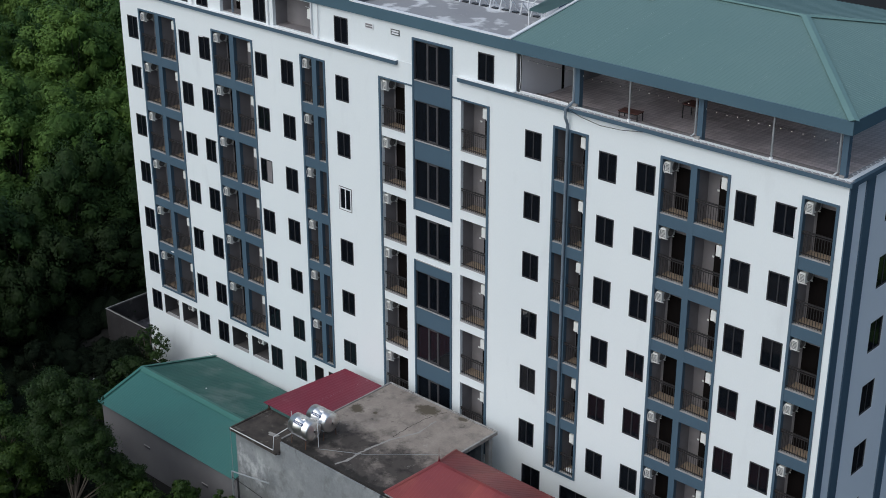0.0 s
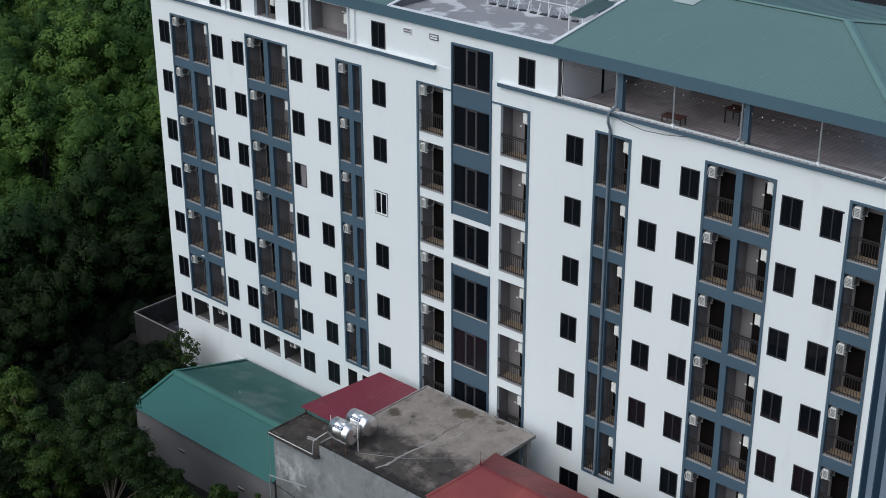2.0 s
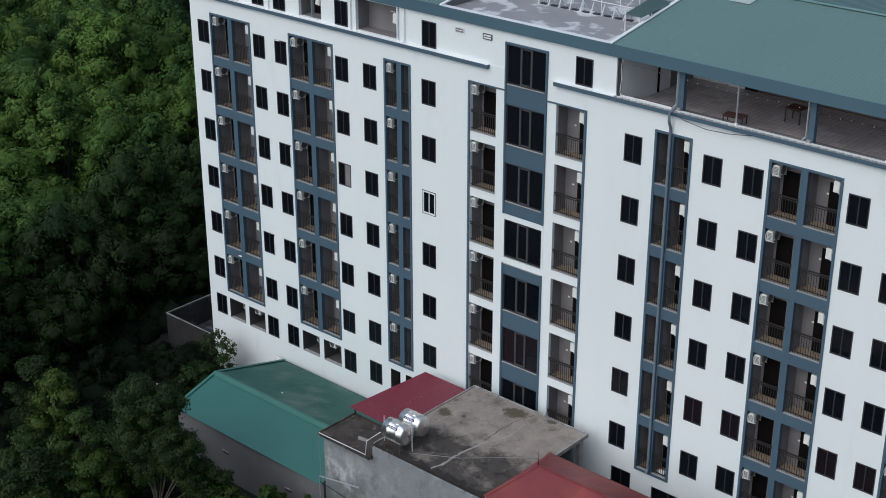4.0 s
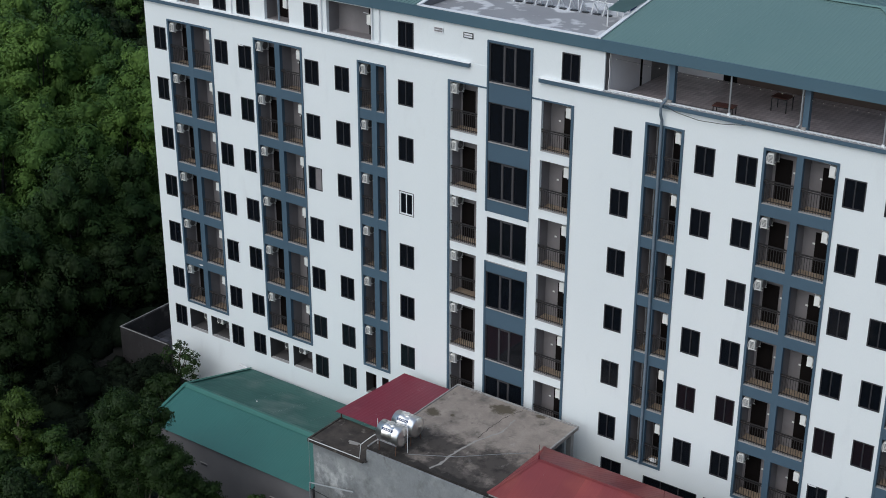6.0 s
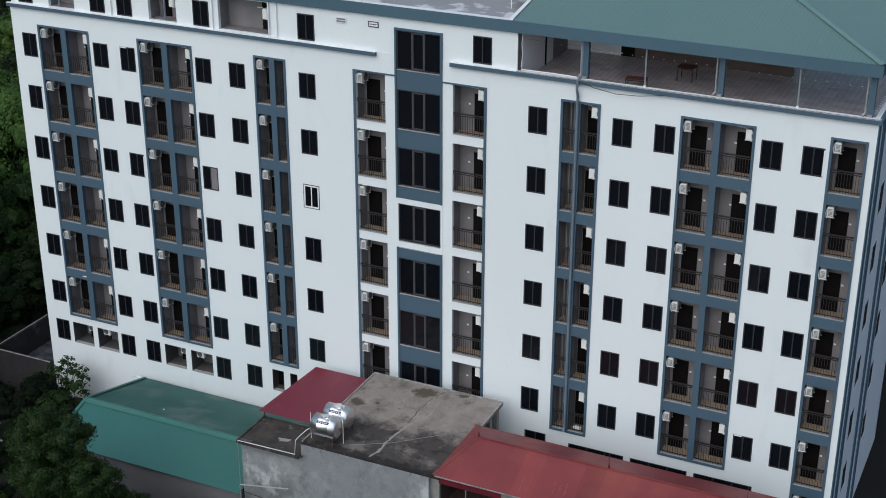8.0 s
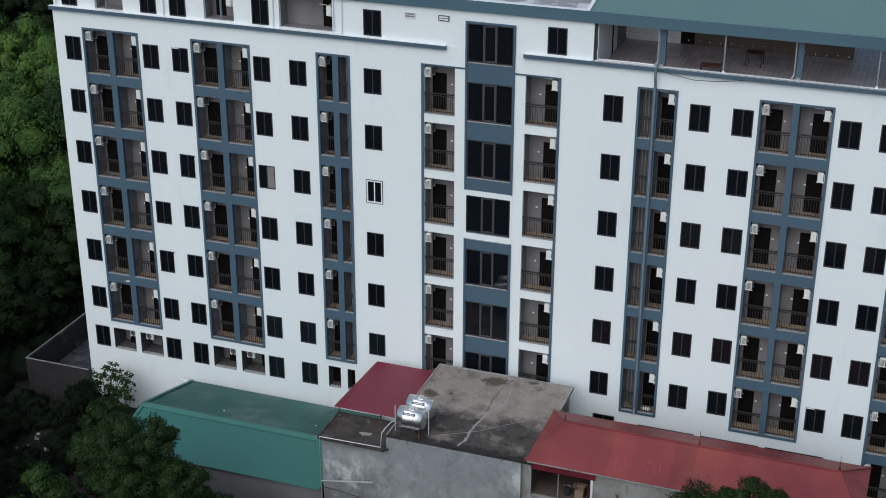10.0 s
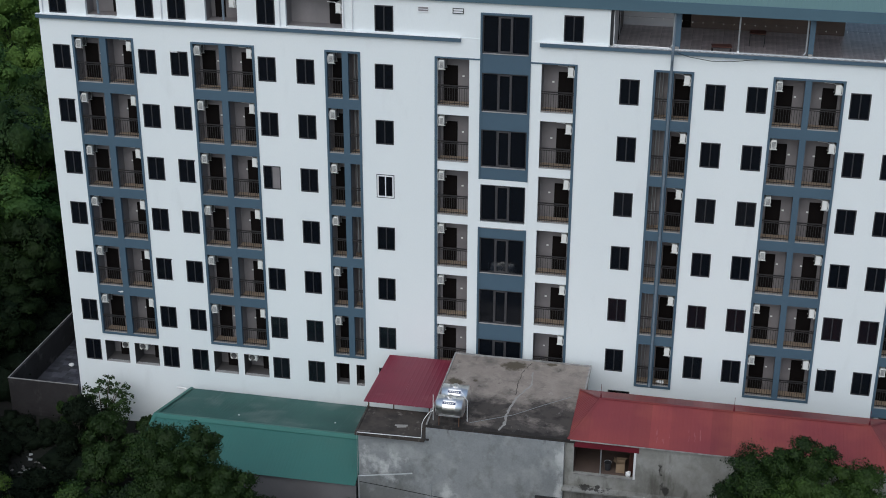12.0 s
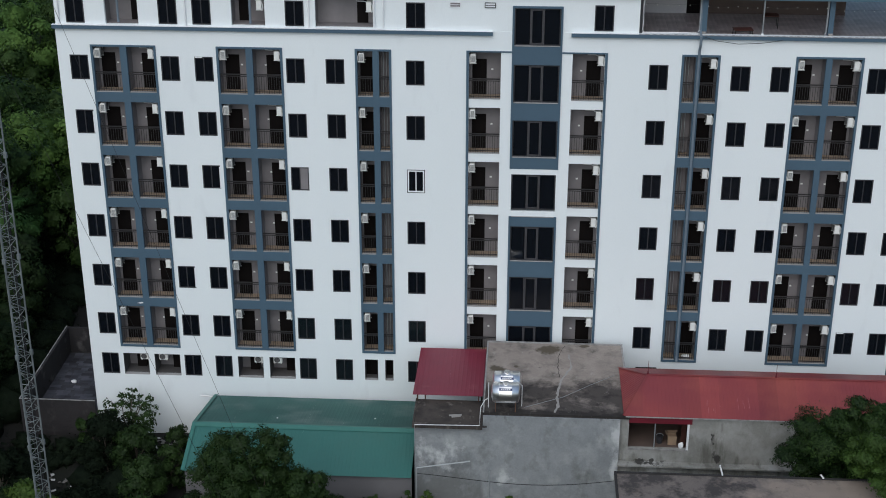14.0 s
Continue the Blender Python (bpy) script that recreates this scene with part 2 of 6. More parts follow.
# Yard wall and paving tones are lowered to take in the trees' shade
YARDWALL = mat("shade_dimmed_block_wall", (0.028, 0.026, 0.027), (0.014, 0.013, 0.014), 0.5, 0.9, bump=0.3, bump_scale=7, fine=0.1, stain=(0.09, 0.083, 0.083), stain_scale=0.9, stain_at=(0.58, 0.75))
PAVER = mat("shade_dimmed_paving_slab", (0.060, 0.061, 0.074), (0.030, 0.031, 0.040), 0.8, 0.9, bump=0.2, fine=0.1, per_object=0.5)
JOINT = mat("dark_joint_soil", (0.03, 0.028, 0.028), (0.02, 0.019, 0.018), 1.5, 0.95)
DECKTILE = mat("brown_grey_deck_tile", (0.52, 0.46, 0.465), (0.43, 0.38, 0.385), 2.2, 0.3, fine=0.05, per_object=0.16)
SCREEN = mat("pale_terrace_partition", (0.76, 0.74, 0.76), (0.70, 0.68, 0.70), 0.6, 0.6, fine=0.03)
# the deck tiles carry a two-tone diamond pattern
_t = DECKTILE.node_tree
_bs = _t.nodes["Principled BSDF"]
_src = _bs.inputs["Base Color"].links[0].from_socket
_mp, _ck, _mx = _t.nodes.new("ShaderNodeMapping"), _t.nodes.new("ShaderNodeTexChecker"), _t.nodes.new("ShaderNodeMix")
_mp.inputs["Rotation"].default_value = (0, 0, radians(45))
_t.links.new([n for n in _t.nodes if n.bl_idname == "ShaderNodeNewGeometry"][0].outputs["Position"], _mp.inputs["Vector"])
_t.links.new(_mp.outputs["Vector"], _ck.inputs["Vector"])
_ck.inputs["Scale"].default_value = 1 / 0.205
_ck.inputs["Color1"].default_value, _ck.inputs["Color2"].default_value = (1, 1, 1, 1), (0.74, 0.74, 0.75, 1)
_mx.data_type, _mx.blend_type = "RGBA", "MULTIPLY"
_mx.inputs["Factor"].default_value = 0.8
_t.links.new(_src, _mx.inputs[6])
_t.links.new(_ck.outputs["Color"], _mx.inputs[7])
_t.links.new(_mx.outputs[2], _bs.inputs["Base Color"])
LACE = mat("grey_border_tile", (0.29, 0.295, 0.31), (0.24, 0.245, 0.26), 2.0, 0.4)
LACEWHITE = mat("white_tile_lattice", (0.74, 0.75, 0.76), (0.66, 0.67, 0.68), 2.0, 0.4)
BROWNWALL = mat("brown_terrace_wall", (0.12, 0.085, 0.07), (0.09, 0.065, 0.055), 0.8, 0.7)
TANKSTEEL = mat("polished_stainless", (0.96, 0.94, 0.92), (0.90, 0.88, 0.86), 3.0, 0.32, metal=1.0, fine=0.02)
NAVY = mat("navy_label_band", (0.03, 0.045, 0.12), (0.025, 0.04, 0.10), 2.0, 0.4)
LABELWHITE = mat("white_label_bar", (0.75, 0.75, 0.75), (0.7, 0.7, 0.7), 2.0, 0.5)
RUST = mat("rusty_steel", (0.10, 0.05, 0.03), (0.06, 0.035, 0.025), 3.0, 0.8)
WOODRED = mat("reddish_table_top", (0.095, 0.036, 0.028), (0.07, 0.027, 0.021), 2.0, 0.4)
CARD = mat("brown_cardboard", (0.27, 0.19, 0.125), (0.22, 0.155, 0.10), 1.5, 0.8)
CABLE = mat("black_cable", (0.015, 0.015, 0.016), None, 2.0, 0.6)
# Soil this black stands in for the deep shade under the trees
SOIL = mat("shade_blackened_soil", (0.008, 0.0075, 0.006), (0.005, 0.005, 0.004), 0.15, 0.95, bump=0.4, bump_scale=3, fine=0.2, stain=(0.008, 0.011, 0.006), stain_scale=0.08)
BARK = mat("grey_brown_bark", (0.11, 0.09, 0.07), (0.07, 0.058, 0.047), 2.0, 0.9, stretch=(1, 1, 0.3), fine=0.15)
# Darkened copy of BARK so the forest stems hardly show
DARKBARK = mat("dark_bark", (0.024, 0.021, 0.017), (0.015, 0.013, 0.011), 2.0, 0.9, stretch=(1, 1, 0.3), fine=0.15)
MASTGREY = mat("galvanised_mast_steel", (0.24, 0.265, 0.27), (0.13, 0.15, 0.15), 2.5, 0.55, metal=0.35)
GLASS = bpy.data.materials.new("tinted_window_glass")
GLASS.use_nodes = True
gb = GLASS.node_tree.nodes["Principled BSDF"]
gb.inputs["Base Color"].default_value = (0.012, 0.0155, 0.023, 1)
gb.inputs["Roughness"].default_value = 0.04
gb.inputs["Transmission Weight"].default_value = 0.6
gb.inputs["IOR"].default_value = 1.45
BULB = bpy.data.materials.new("small_lit_bulb")
BULB.use_nodes = True
bb = BULB.node_tree.nodes["Principled BSDF"]
bb.inputs["Base Color"].default_value = (0.9, 0.88, 0.8, 1)
bb.inputs["Emission Color"].default_value = (1.0, 0.95, 0.85, 1)
bb.inputs["Emission Strength"].default_value = 0.3


def leaf_mat(name, dark, light, gloss=0.55, spec=0.12, vary=0.22):
    m = bpy.data.materials.new(name)
    m.use_nodes = True
    t = m.node_tree
    N, L = t.nodes.new, t.links.new
    b = t.nodes["Principled BSDF"]
    geo, oi = N("ShaderNodeNewGeometry"), N("ShaderNodeObjectInfo")
    n = N("ShaderNodeTexNoise")
    n.inputs["Scale"].default_value = 0.22
    L(geo.outputs["Position"], n.inputs["Vector"])
    add = N("ShaderNodeMath")
    add.operation = "MULTIPLY_ADD"
    L(geo.outputs["Random Per Island"], add.inputs[0])
    add.inputs[1].default_value = vary
    L(n.outputs["Fac"], add.inputs[2])
    add2 = N("ShaderNodeMath")
    add2.operation = "MULTIPLY_ADD"
    L(oi.outputs["Random"], add2.inputs[0])
    add2.inputs[1].default_value = 0.5
    L(add.outputs[0], add2.inputs[2])
    r = N("ShaderNodeMapRange")
    r.inputs["From Min"].default_value, r.inputs["From Max"].default_value = 0.5, 1.3
    L(add2.outputs[0], r.inputs["Value"])
    x = N("ShaderNodeMix")
    x.data_type = "RGBA"
    x.inputs[6].default_value, x.inputs[7].default_value = (*dark, 1), (*light, 1)
    L(r.outputs["Result"], x.inputs["Factor"])
    # clusters of leaves: finer light and dark tufts, with relief
    n2 = N("ShaderNodeTexNoise")
    n2.inputs["Scale"].default_value, n2.inputs["Detail"].default_value, n2.inputs["Roughness"].default_value = 2.4, 5.0, 0.62
    L(geo.outputs["Position"], n2.inputs["Vector"])
    r2 = N("ShaderNodeMapRange")
    r2.inputs["From Min"].default_value, r2.inputs["From Max"].default_value = 0.3, 0.7
    r2.inputs["To Min"].default_value, r2.inputs["To Max"].default_value = 0.70, 1.24
    L(n2.outputs["Fac"], r2.inputs["Value"])
    hs = N("ShaderNodeHueSaturation")
    L(r2.outputs["Result"], hs.inputs["Value"])
    L(x.outputs[2], hs.inputs["Color"])
    L(hs.outputs["Color"], b.inputs["Base Color"])
    bp = N("ShaderNodeBump")
    bp.inputs["Strength"].default_value, bp.inputs["Distance"].default_value = 0.45, 0.3
    L(n2.outputs["Fac"], bp.inputs["Height"])
    L(bp.outputs["Normal"], b.inputs["Normal"])
    b.inputs["Roughness"].default_value = gloss
    b.inputs["Specular IOR Level"].default_value = spec
    tr = N("ShaderNodeBsdfTranslucent")
    L(x.outputs[2], tr.inputs["Color"])
    ms = N("ShaderNodeMixShader")
    ms.inputs["Fac"].default_value = 0.22
    L(b.outputs["BSDF"], ms.inputs[1])
    L(tr.outputs["BSDF"], ms.inputs[2])
    L(ms.outputs["Shader"], t.nodes["Material Output"].inputs["Surface"])
    return m


LEAF = leaf_mat("forest_leaves", (0.033, 0.077, 0.021), (0.140, 0.232, 0.048), vary=0.14)
# Darker copies of LEAF: shade at the wood's edge and hollow in the colour
LEAFDEEP = leaf_mat("deep_shade_toned_leaves", (0.010, 0.020, 0.007), (0.026, 0.046, 0.013))
LEAFEDGE = leaf_mat("shade_toned_leaves", (0.014, 0.033, 0.010), (0.048, 0.084, 0.022))
LEAFDARK = leaf_mat("dark_green_leaves", (0.008, 0.018, 0.006), (0.031, 0.060, 0.015), 0.5, 0.16, 0.45)
LEAFMID = leaf_mat("mid_green_leaves", (0.010, 0.025, 0.007), (0.060, 0.110, 0.022), 0.5, 0.18, 0.45)
# Near-black leaves stand in for deep shade on undergrowth and shrubs
LEAFSHADE = leaf_mat("shade_blackened_leaves", (0.005, 0.009, 0.005), (0.010, 0.018, 0.008), 0.8)
LEAFBRIGHT = leaf_mat("bright_young_leaves", (0.020, 0.048, 0.010), (0.066, 0.112, 0.020), 0.5, 0.2, 0.4)


# ---- mesh helpers ----
def box(bm, x0, x1, y0, y1, z0, z1):
    v = [bm.verts.new((x, y, z)) for z in (z0, z1) for y in (y0, y1) for x in (x0, x1)]
    for f in ((0, 2, 3, 1), (4, 5, 7, 6), (0, 1, 5, 4), (2, 6, 7, 3), (0, 4, 6, 2), (1, 3, 7, 5)):
        bm.faces.new([v[i] for i in f])


def rod(bm, a, b, r, n=6, r2=None):
    a, b = Vector(a), Vector(b)
    q = (b - a).to_track_quat("Z", "Y")
    rings = []
    for p, rr in ((a, r), (b, r if r2 is None else r2)):
        rings.append([bm.verts.new(p + q @ Vector((rr * math.cos(2 * math.pi * i / n), rr * math.sin(2 * math.pi * i / n), 0))) for i in range(n)])
    for i in range(n):
        bm.faces.new((rings[0][i], rings[0][(i + 1) % n], rings[1][(i + 1) % n], rings[1][i]))
    bm.faces.new(rings[0][::-1])
    bm.faces.new(rings[1])


def mesh_of(name, bm, material):
    me = bpy.data.meshes.new(name)
    bm.normal_update()
    bm.to_mesh(me)
    bm.free()
    me.materials.append(material)
    return me


def boxes(name, material, *bs):
    bm = bmesh.new()
    for b in bs:
        box(bm, *b)
    return mesh_of(name, bm, material)


def rods(name, material, r, *segs):
    bm = bmesh.new()
    for a, b in segs:
        rod(bm, a, b, r)
    return mesh_of(name, bm, material)


def put(name, me, parent=None, loc=(0, 0, 0), label="", rz=0.0):
    ob = new(name, me)
    ob.location = loc
    ob.rotation_euler = (0, 0, rz)
    ob.parent = parent
    if label:
        tagged(ob, label)
    return ob


def part(name, bm, material, parent, label=""):
    return put(name, mesh_of(name, bm, material), parent, label=label)


def thing(name, label, category, group="", kind="", loc=(0, 0, 0)):
    ob = new(name)
    ob.empty_display_size = 0.3
    ob.location = loc
    return tagged(ob, label, category, group, kind)


def pipe_run(bm, pts, r, n=6):
    """A bent pipe of constant radius through the points, in one piece."""
    pts = [Vector(p) for p in pts]
    rings = []
    for i, p in enumerate(pts):
        d = (pts[min(i + 1, len(pts) - 1)] - pts[max(i - 1, 0)]).normalized()
        q = d.to_track_quat("Z", "Y")
        if rings:
            u = last_u - d * last_u.dot(d)
            u = u.normalized() if u.length > 1e-4 else q @ Vector((1, 0, 0))
        else:
            u = q @ Vector((1, 0, 0))
        w = d.cross(u)
        last_u = u
        rings.append([bm.verts.new(p + (u * math.cos(2 * math.pi * k / n) + w * math.sin(2 * math.pi * k / n)) * r) for k in range(n)])
    for a, b in zip(rings, rings[1:]):
        for k in range(n):
            bm.faces.new((a[k], a[(k + 1) % n], b[(k + 1) % n], b[k]))
    if (pts[0] - pts[-1]).length > 1e-4:
        bm.faces.new(rings[0][::-1])
        bm.faces.new(rings[-1])


def slope_sheets(parent, name, material, A, B, up, limit, width=1.05, rib=0.26, h=0.03, label=""):
    """Ribbed metal sheets on a roof slope: eave from A to B, up the unit vector `up`; limit: (s, length) pairs along the eave."""
    A, B, up = Vector(A), Vector(B), Vector(up).normalized()
    e = B - A
    total = e.length
    e.normalize()
    nrm = e.cross(up).normalized()
    if nrm.z < 0:
        nrm.negate()
    ss, ll = [p[0] for p in limit], [p[1] for p in limit]
    count = max(1, round(total / width))
    w = total / count
    for k in range(count):
        bm = bmesh.new()
        low, high = [], []
        s0, s1 = k * w, (k + 1) * w
        stations = []
        m = max(1, round((s1 - s0) / rib))
        for j in range(m):
            a = s0 + (s1 - s0) * j / m
            d = (s1 - s0) / m
            stations += [(a, 0.0), (a + d * 0.62, 0.0), (a + d * 0.70, h), (a + d * 0.92, h)]
        stations.append((s1, 0.0))
        lift = 0.002 * (k % 2)
        for s, hh in stations:
            top = max(0.02, float(np.interp(s, ss, ll)))
            base = A + e * s + nrm * (hh + lift)
            low.append(bm.verts.new(base))
            high.append(bm.verts.new(base + up * top))
        for i in range(len(low) - 1):
            bm.faces.new((low[i], low[i + 1], high[i + 1], high[i]))
        part(name, bm, material, parent, label)


# ---- ground ----
def ground_z(x, y):
    left = min(1.0, max(0.0, (6.0 - x) / 8.0)) * min(1.0, max(0.0, (1.0 - y) / 5.0))
    far = max(0.0, -x - 12.0)
    return -1.0 - 1.3 * left + 0.02 * far + 0.35 * math.sin(x * 0.13) * math.sin(y * 0.11) * min(1.0, far / 10.0)


def build_ground():
    bm = bmesh.new()
    xs = [-1500, -700, -300] + sorted(set(range(-160, 121, 5)) | set(range(-14, 15))) + [200, 500, 1500]
    ys = [-1500, -600, -250] + sorted(set(range(-120, 161, 5)) | set(range(-14, 5))) + [250, 600, 1500]
    grid = [[bm.verts.new((x, y, ground_z(max(-160, min(120, x)), max(-120, min(160, y))))) for x in xs] for y in ys]
    for j in range(len(ys) - 1):
        for i in range(len(xs) - 1):
            bm.faces.new((grid[j][i], grid[j][i + 1], grid[j + 1][i + 1], grid[j + 1][i]))
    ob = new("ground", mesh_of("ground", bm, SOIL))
    tagged(ob, "earth and leaf litter, near-black for the shade under the trees", "ground", kind="structure")


build_ground()

# ---- the apartment building ----
X0, X1, DEPTH = -0.68, 50.5, 17.5          # ends of the facade, depth
STOREY, ROWS = 3.3, 6
WIN_W, WIN_H, WIN_TOP = 1.06, 1.46, 24.0
DECK, CURB = 25.17, 25.78                  # terrace floor, top of the kerb round it
WIN_COLS = (0.0, 5.27, 7.22, 12.48, 14.75, 19.32, 33.02, 37.59, 39.80, 45.15, 47.15)
TOP_COLS = (0.03, 5.34, 7.27, 12.55, 19.36, 29.86)
GROUND_COLS = (-0.02, 5.22, 7.18, 12.49, 14.76, 19.27)
# blue-framed balcony stacks: outer left, outer right, (mullion left, right) or None
BLUE_STACKS = ((1.25, 5.03, (2.94, 3.33)), (8.50, 12.30, (10.19, 10.58)), (16.43, 18.50, (17.43, 17.79)),
               (34.80, 36.94, (35.59, 35.88)), (41.10, 44.85, (42.77, 43.11)), (48.41, 50.17, None))
WHITE_STACKS = ((22.90, 24.70), (28.72, 30.53))
SILL_TOP, SLAB_BOT = 21.83, 21.21          # first row of balconies
STACK_TOP, STACK_BOT = 24.62, 5.18
BALC_D = 1.0

apt = thing("apartment_building", "eight-storey white apartment block with slate-blue balcony frames and green sheet roof", "building")


def wall_with_openings(bm, x0, x1, z0, z1, y0, y1, holes):
    """A wall slab in one connected piece, with openings that go right through it."""
    xs = sorted({x0, x1, *[v for h in holes for v in h[:2] if x0 < v < x1]})
    zs = sorted({z0, z1, *[v for h in holes for v in h[2:] if z0 < v < z1]})
    nx, nz = len(xs) - 1, len(zs) - 1
    made = {}

    def vert(i, k, y):
        if (i, k, y) not in made:
            made[i, k, y] = bm.verts.new((xs[i], y, zs[k]))
        return made[i, k, y]

    def solid(i, k):
        if not (0 <= i < nx and 0 <= k < nz):
            return False
        cx, cz = (xs[i] + xs[i + 1]) / 2, (zs[k] + zs[k + 1]) / 2
        return not any(h[0] < cx < h[1] and h[2] < cz < h[3] for h in holes)

    for k in range(nz):
        for i in range(nx):
            if not solid(i, k):
                continue
            bm.faces.new([vert(a, c, y0) for a, c in ((i, k), (i + 1, k), (i + 1, k + 1), (i, k + 1))])
            bm.faces.new([vert(a, c, y1) for a, c in ((i, k + 1), (i + 1, k + 1), (i + 1, k), (i, k))])
            for di, dk, a, c in ((-1, 0, (i, k + 1), (i, k)), (1, 0, (i + 1, k), (i + 1, k + 1)), (0, -1, (i, k), (i + 1, k)), (0, 1, (i + 1, k + 1), (i, k + 1))):
                if not solid(i + di, k + dk):
                    bm.faces.new((vert(*a, y0), vert(*c, y0), vert(*c, y1), vert(*a, y1))[::-1])


holes = []
windows = []                                # (x, bottom z, row, column)
for c, x in enumerate(WIN_COLS):
    for r in range(ROWS):
        windows.append((x, WIN_TOP - STOREY * r - WIN_H, r, c))
for c, x in enumerate(GROUND_COLS):
    windows.append((x, 3.22, 6, c))
for c, x in enumerate(TOP_COLS):
    windows.append((x, 25.88, -1, c))
for x, z, r, c in windows:
    holes.append((x, x + WIN_W, z, z + WIN_H))
for a, b, m in BLUE_STACKS:
    holes.append((a, b, STACK_BOT if a < 48 else 2.0, STACK_TOP))
for a, b in WHITE_STACKS:
    for r in range(ROWS):
        holes.append((a, b, SILL_TOP - STOREY * r - 0.02, 24.58 - STOREY * r if r == 0 else SLAB_BOT + 0.07 - STOREY * (r - 1)))
BAY = (25.31, 28.12)
holes.append((BAY[0], BAY[1], 4.2, 27.24))
GROUND_OPEN = ((1.34, 2.94, 3.22, 4.68), (3.32, 4.94, 3.22, 4.68), (8.60, 10.19, 3.22, 4.68), (10.59, 12.20, 3.22, 4.68),
               (16.57, 17.39, 3.30, 4.72), (17.84, 18.35, 3.30, 4.72))
TOP_OPEN = ((2.28, 4.17, 25.82, 27.7), (9.50, 11.40, 25.86, 27.7), (14.25, 17.50, 25.84, 27.7))
LOW_RIBBON = ((33.29, 34.58, 3.4, 4.75), (35.95, 39.2, 3.2, 4.52), (39.58, 42.82, 3.2, 4.52), (43.19, 46.4, 3.2, 4.54))
holes += [*GROUND_OPEN, *LOW_RIBBON]

bm = bmesh.new()
wall_with_openings(bm, X0, X1, -2.6, 25.48, 0.0, 0.22, holes)
part("front_wall", bm, WHITE, apt, "white painted front wall")
bm = bmesh.new()
wall_with_openings(bm, X0 + 0.12, 32.34, 25.78, 27.80, 0.02, 0.24, holes + list(TOP_OPEN))
part("top_storey_wall", bm, WHITE, apt, "white painted top-storey wall")
# strip between the two, behind the ledge
bm = bmesh.new()
box(bm, X0, BAY[0], 0.0, 0.22, 25.48, 25.78)
box(bm, BAY[1], X1, 0.0, 0.22, 25.48, 25.78)
part("wall_course", bm, WHITE, apt)
bm = bmesh.new()
box(bm, X0, X0 + 0.22, 0.22, DEPTH, -2.6, 27.8)
part("left_wall", bm, WHITE, apt)
# right side wall with window openings
SIDE_WIN = [(3.75, 5.0, 21.1 - STOREY * k - 1.6, 21.1 - STOREY * k) for k in range(-1, 6)]
hl = [(a, b, c, d) for a, b, c, d in SIDE_WIN] + [(a + 6, b + 6, c, d) for a, b, c, d in SIDE_WIN]
tmp = bmesh.new()
wall_with_openings(tmp, 0.22, DEPTH, -2.6, 25.78, 0.0, 0.22, hl)
for v in tmp.verts:
    v.co = Vector((X1 - v.co.y, v.co.x, v.co.z))
part("right_wall", tmp, SIDEWALL, apt, "white painted side wall with a slight skylight tint in its colour")
for i, (ya, yb) in enumerate(((0.004, 0.66), (1.5, 2.25), (6.6, 7.3), (8.4, 9.1))):
    bm = bmesh.new()
    box(bm, X1 - 0.02, X1 + 0.06, ya, yb, -2.4, 25.5)
    part("pilaster", bm, BLUE, apt, "slate-blue vertical strip")
bm = bmesh.new()
box(bm, X0, X1, DEPTH - 0.22, DEPTH, -2.6, 25.7)
box(bm, X0, 32.3, DEPTH - 0.22, DEPTH, 25.7, 27.8)
part("back_wall", bm, WHITE, apt)
# inner floors and core
for r in range(7):
    z = SILL_TOP - STOREY * r
    part("floor_slab", (lambda b: (box(b, X0 + 0.25, X1 - 0.25, 0.3, BALC_D + 0.34, z - 0.35, z - 0.12), b)[1])(bmesh.new()), LINING, apt)
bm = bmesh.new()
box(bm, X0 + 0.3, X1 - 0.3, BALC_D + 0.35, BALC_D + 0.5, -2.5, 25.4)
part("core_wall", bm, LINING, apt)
bm = bmesh.new()
box(bm, X0 + 0.22, X1 - 0.22, 0.24, DEPTH - 0.22, DECK - 0.3, DECK - 0.06)
part("deck_slab", bm, LINING, apt)

# ledges at the top storey
for a, b in ((X0 - 0.12, 24.22), (28.60, 32.34), (32.34, X1)):
    bm = bmesh.new()
    box(bm, a, b, -0.19, -0.002, 25.56, 25.775)
    part("ledge", bm, BLUE, apt, "slate-blue projecting ledge")
    if b < 32.5:
        bm = bmesh.new()
        box(bm, a, b, -0.20, -0.002, 25.777, 25.80)
        part("ledge_cap", bm, WHITEFRAME, apt)
bm = bmesh.new()
box(bm, X1 + 0.002, X1 + 0.19, -0.19, DEPTH, 25.56, 25.775)
part("ledge", bm, BLUE, apt, "slate-blue projecting ledge")
# fascia
bm = bmesh.new()
box(bm, X0 - 0.1, 50.42, -0.16, 0.02, 27.80, 28.40)
box(bm, 50.30, 50.42, 0.02, DEPTH, 27.80, 28.40)
box(bm, X0 - 0.1, X0 + 0.02, 0.02, DEPTH, 27.80, 28.40)
part("fascia", bm, FASCIA, apt, "slate-blue roof fascia")


# windows
def window_frame_mesh(name, w, h, material, mull=(0.5,), t=0.06):
    bm = bmesh.new()
    box(bm, 0, w, -0.012, 0.075, 0, t)
    box(bm, 0, w, -0.012, 0.075, h - t, h)
    box(bm, 0, t, -0.012, 0.075, t, h - t)
    box(bm, w - t, w, -0.012, 0.075, t, h - t)
    for m in mull:
        box(bm, w * m - 0.03, w * m + 0.03, 0.0, 0.06, t, h - t)
    return mesh_of(name, bm, material)


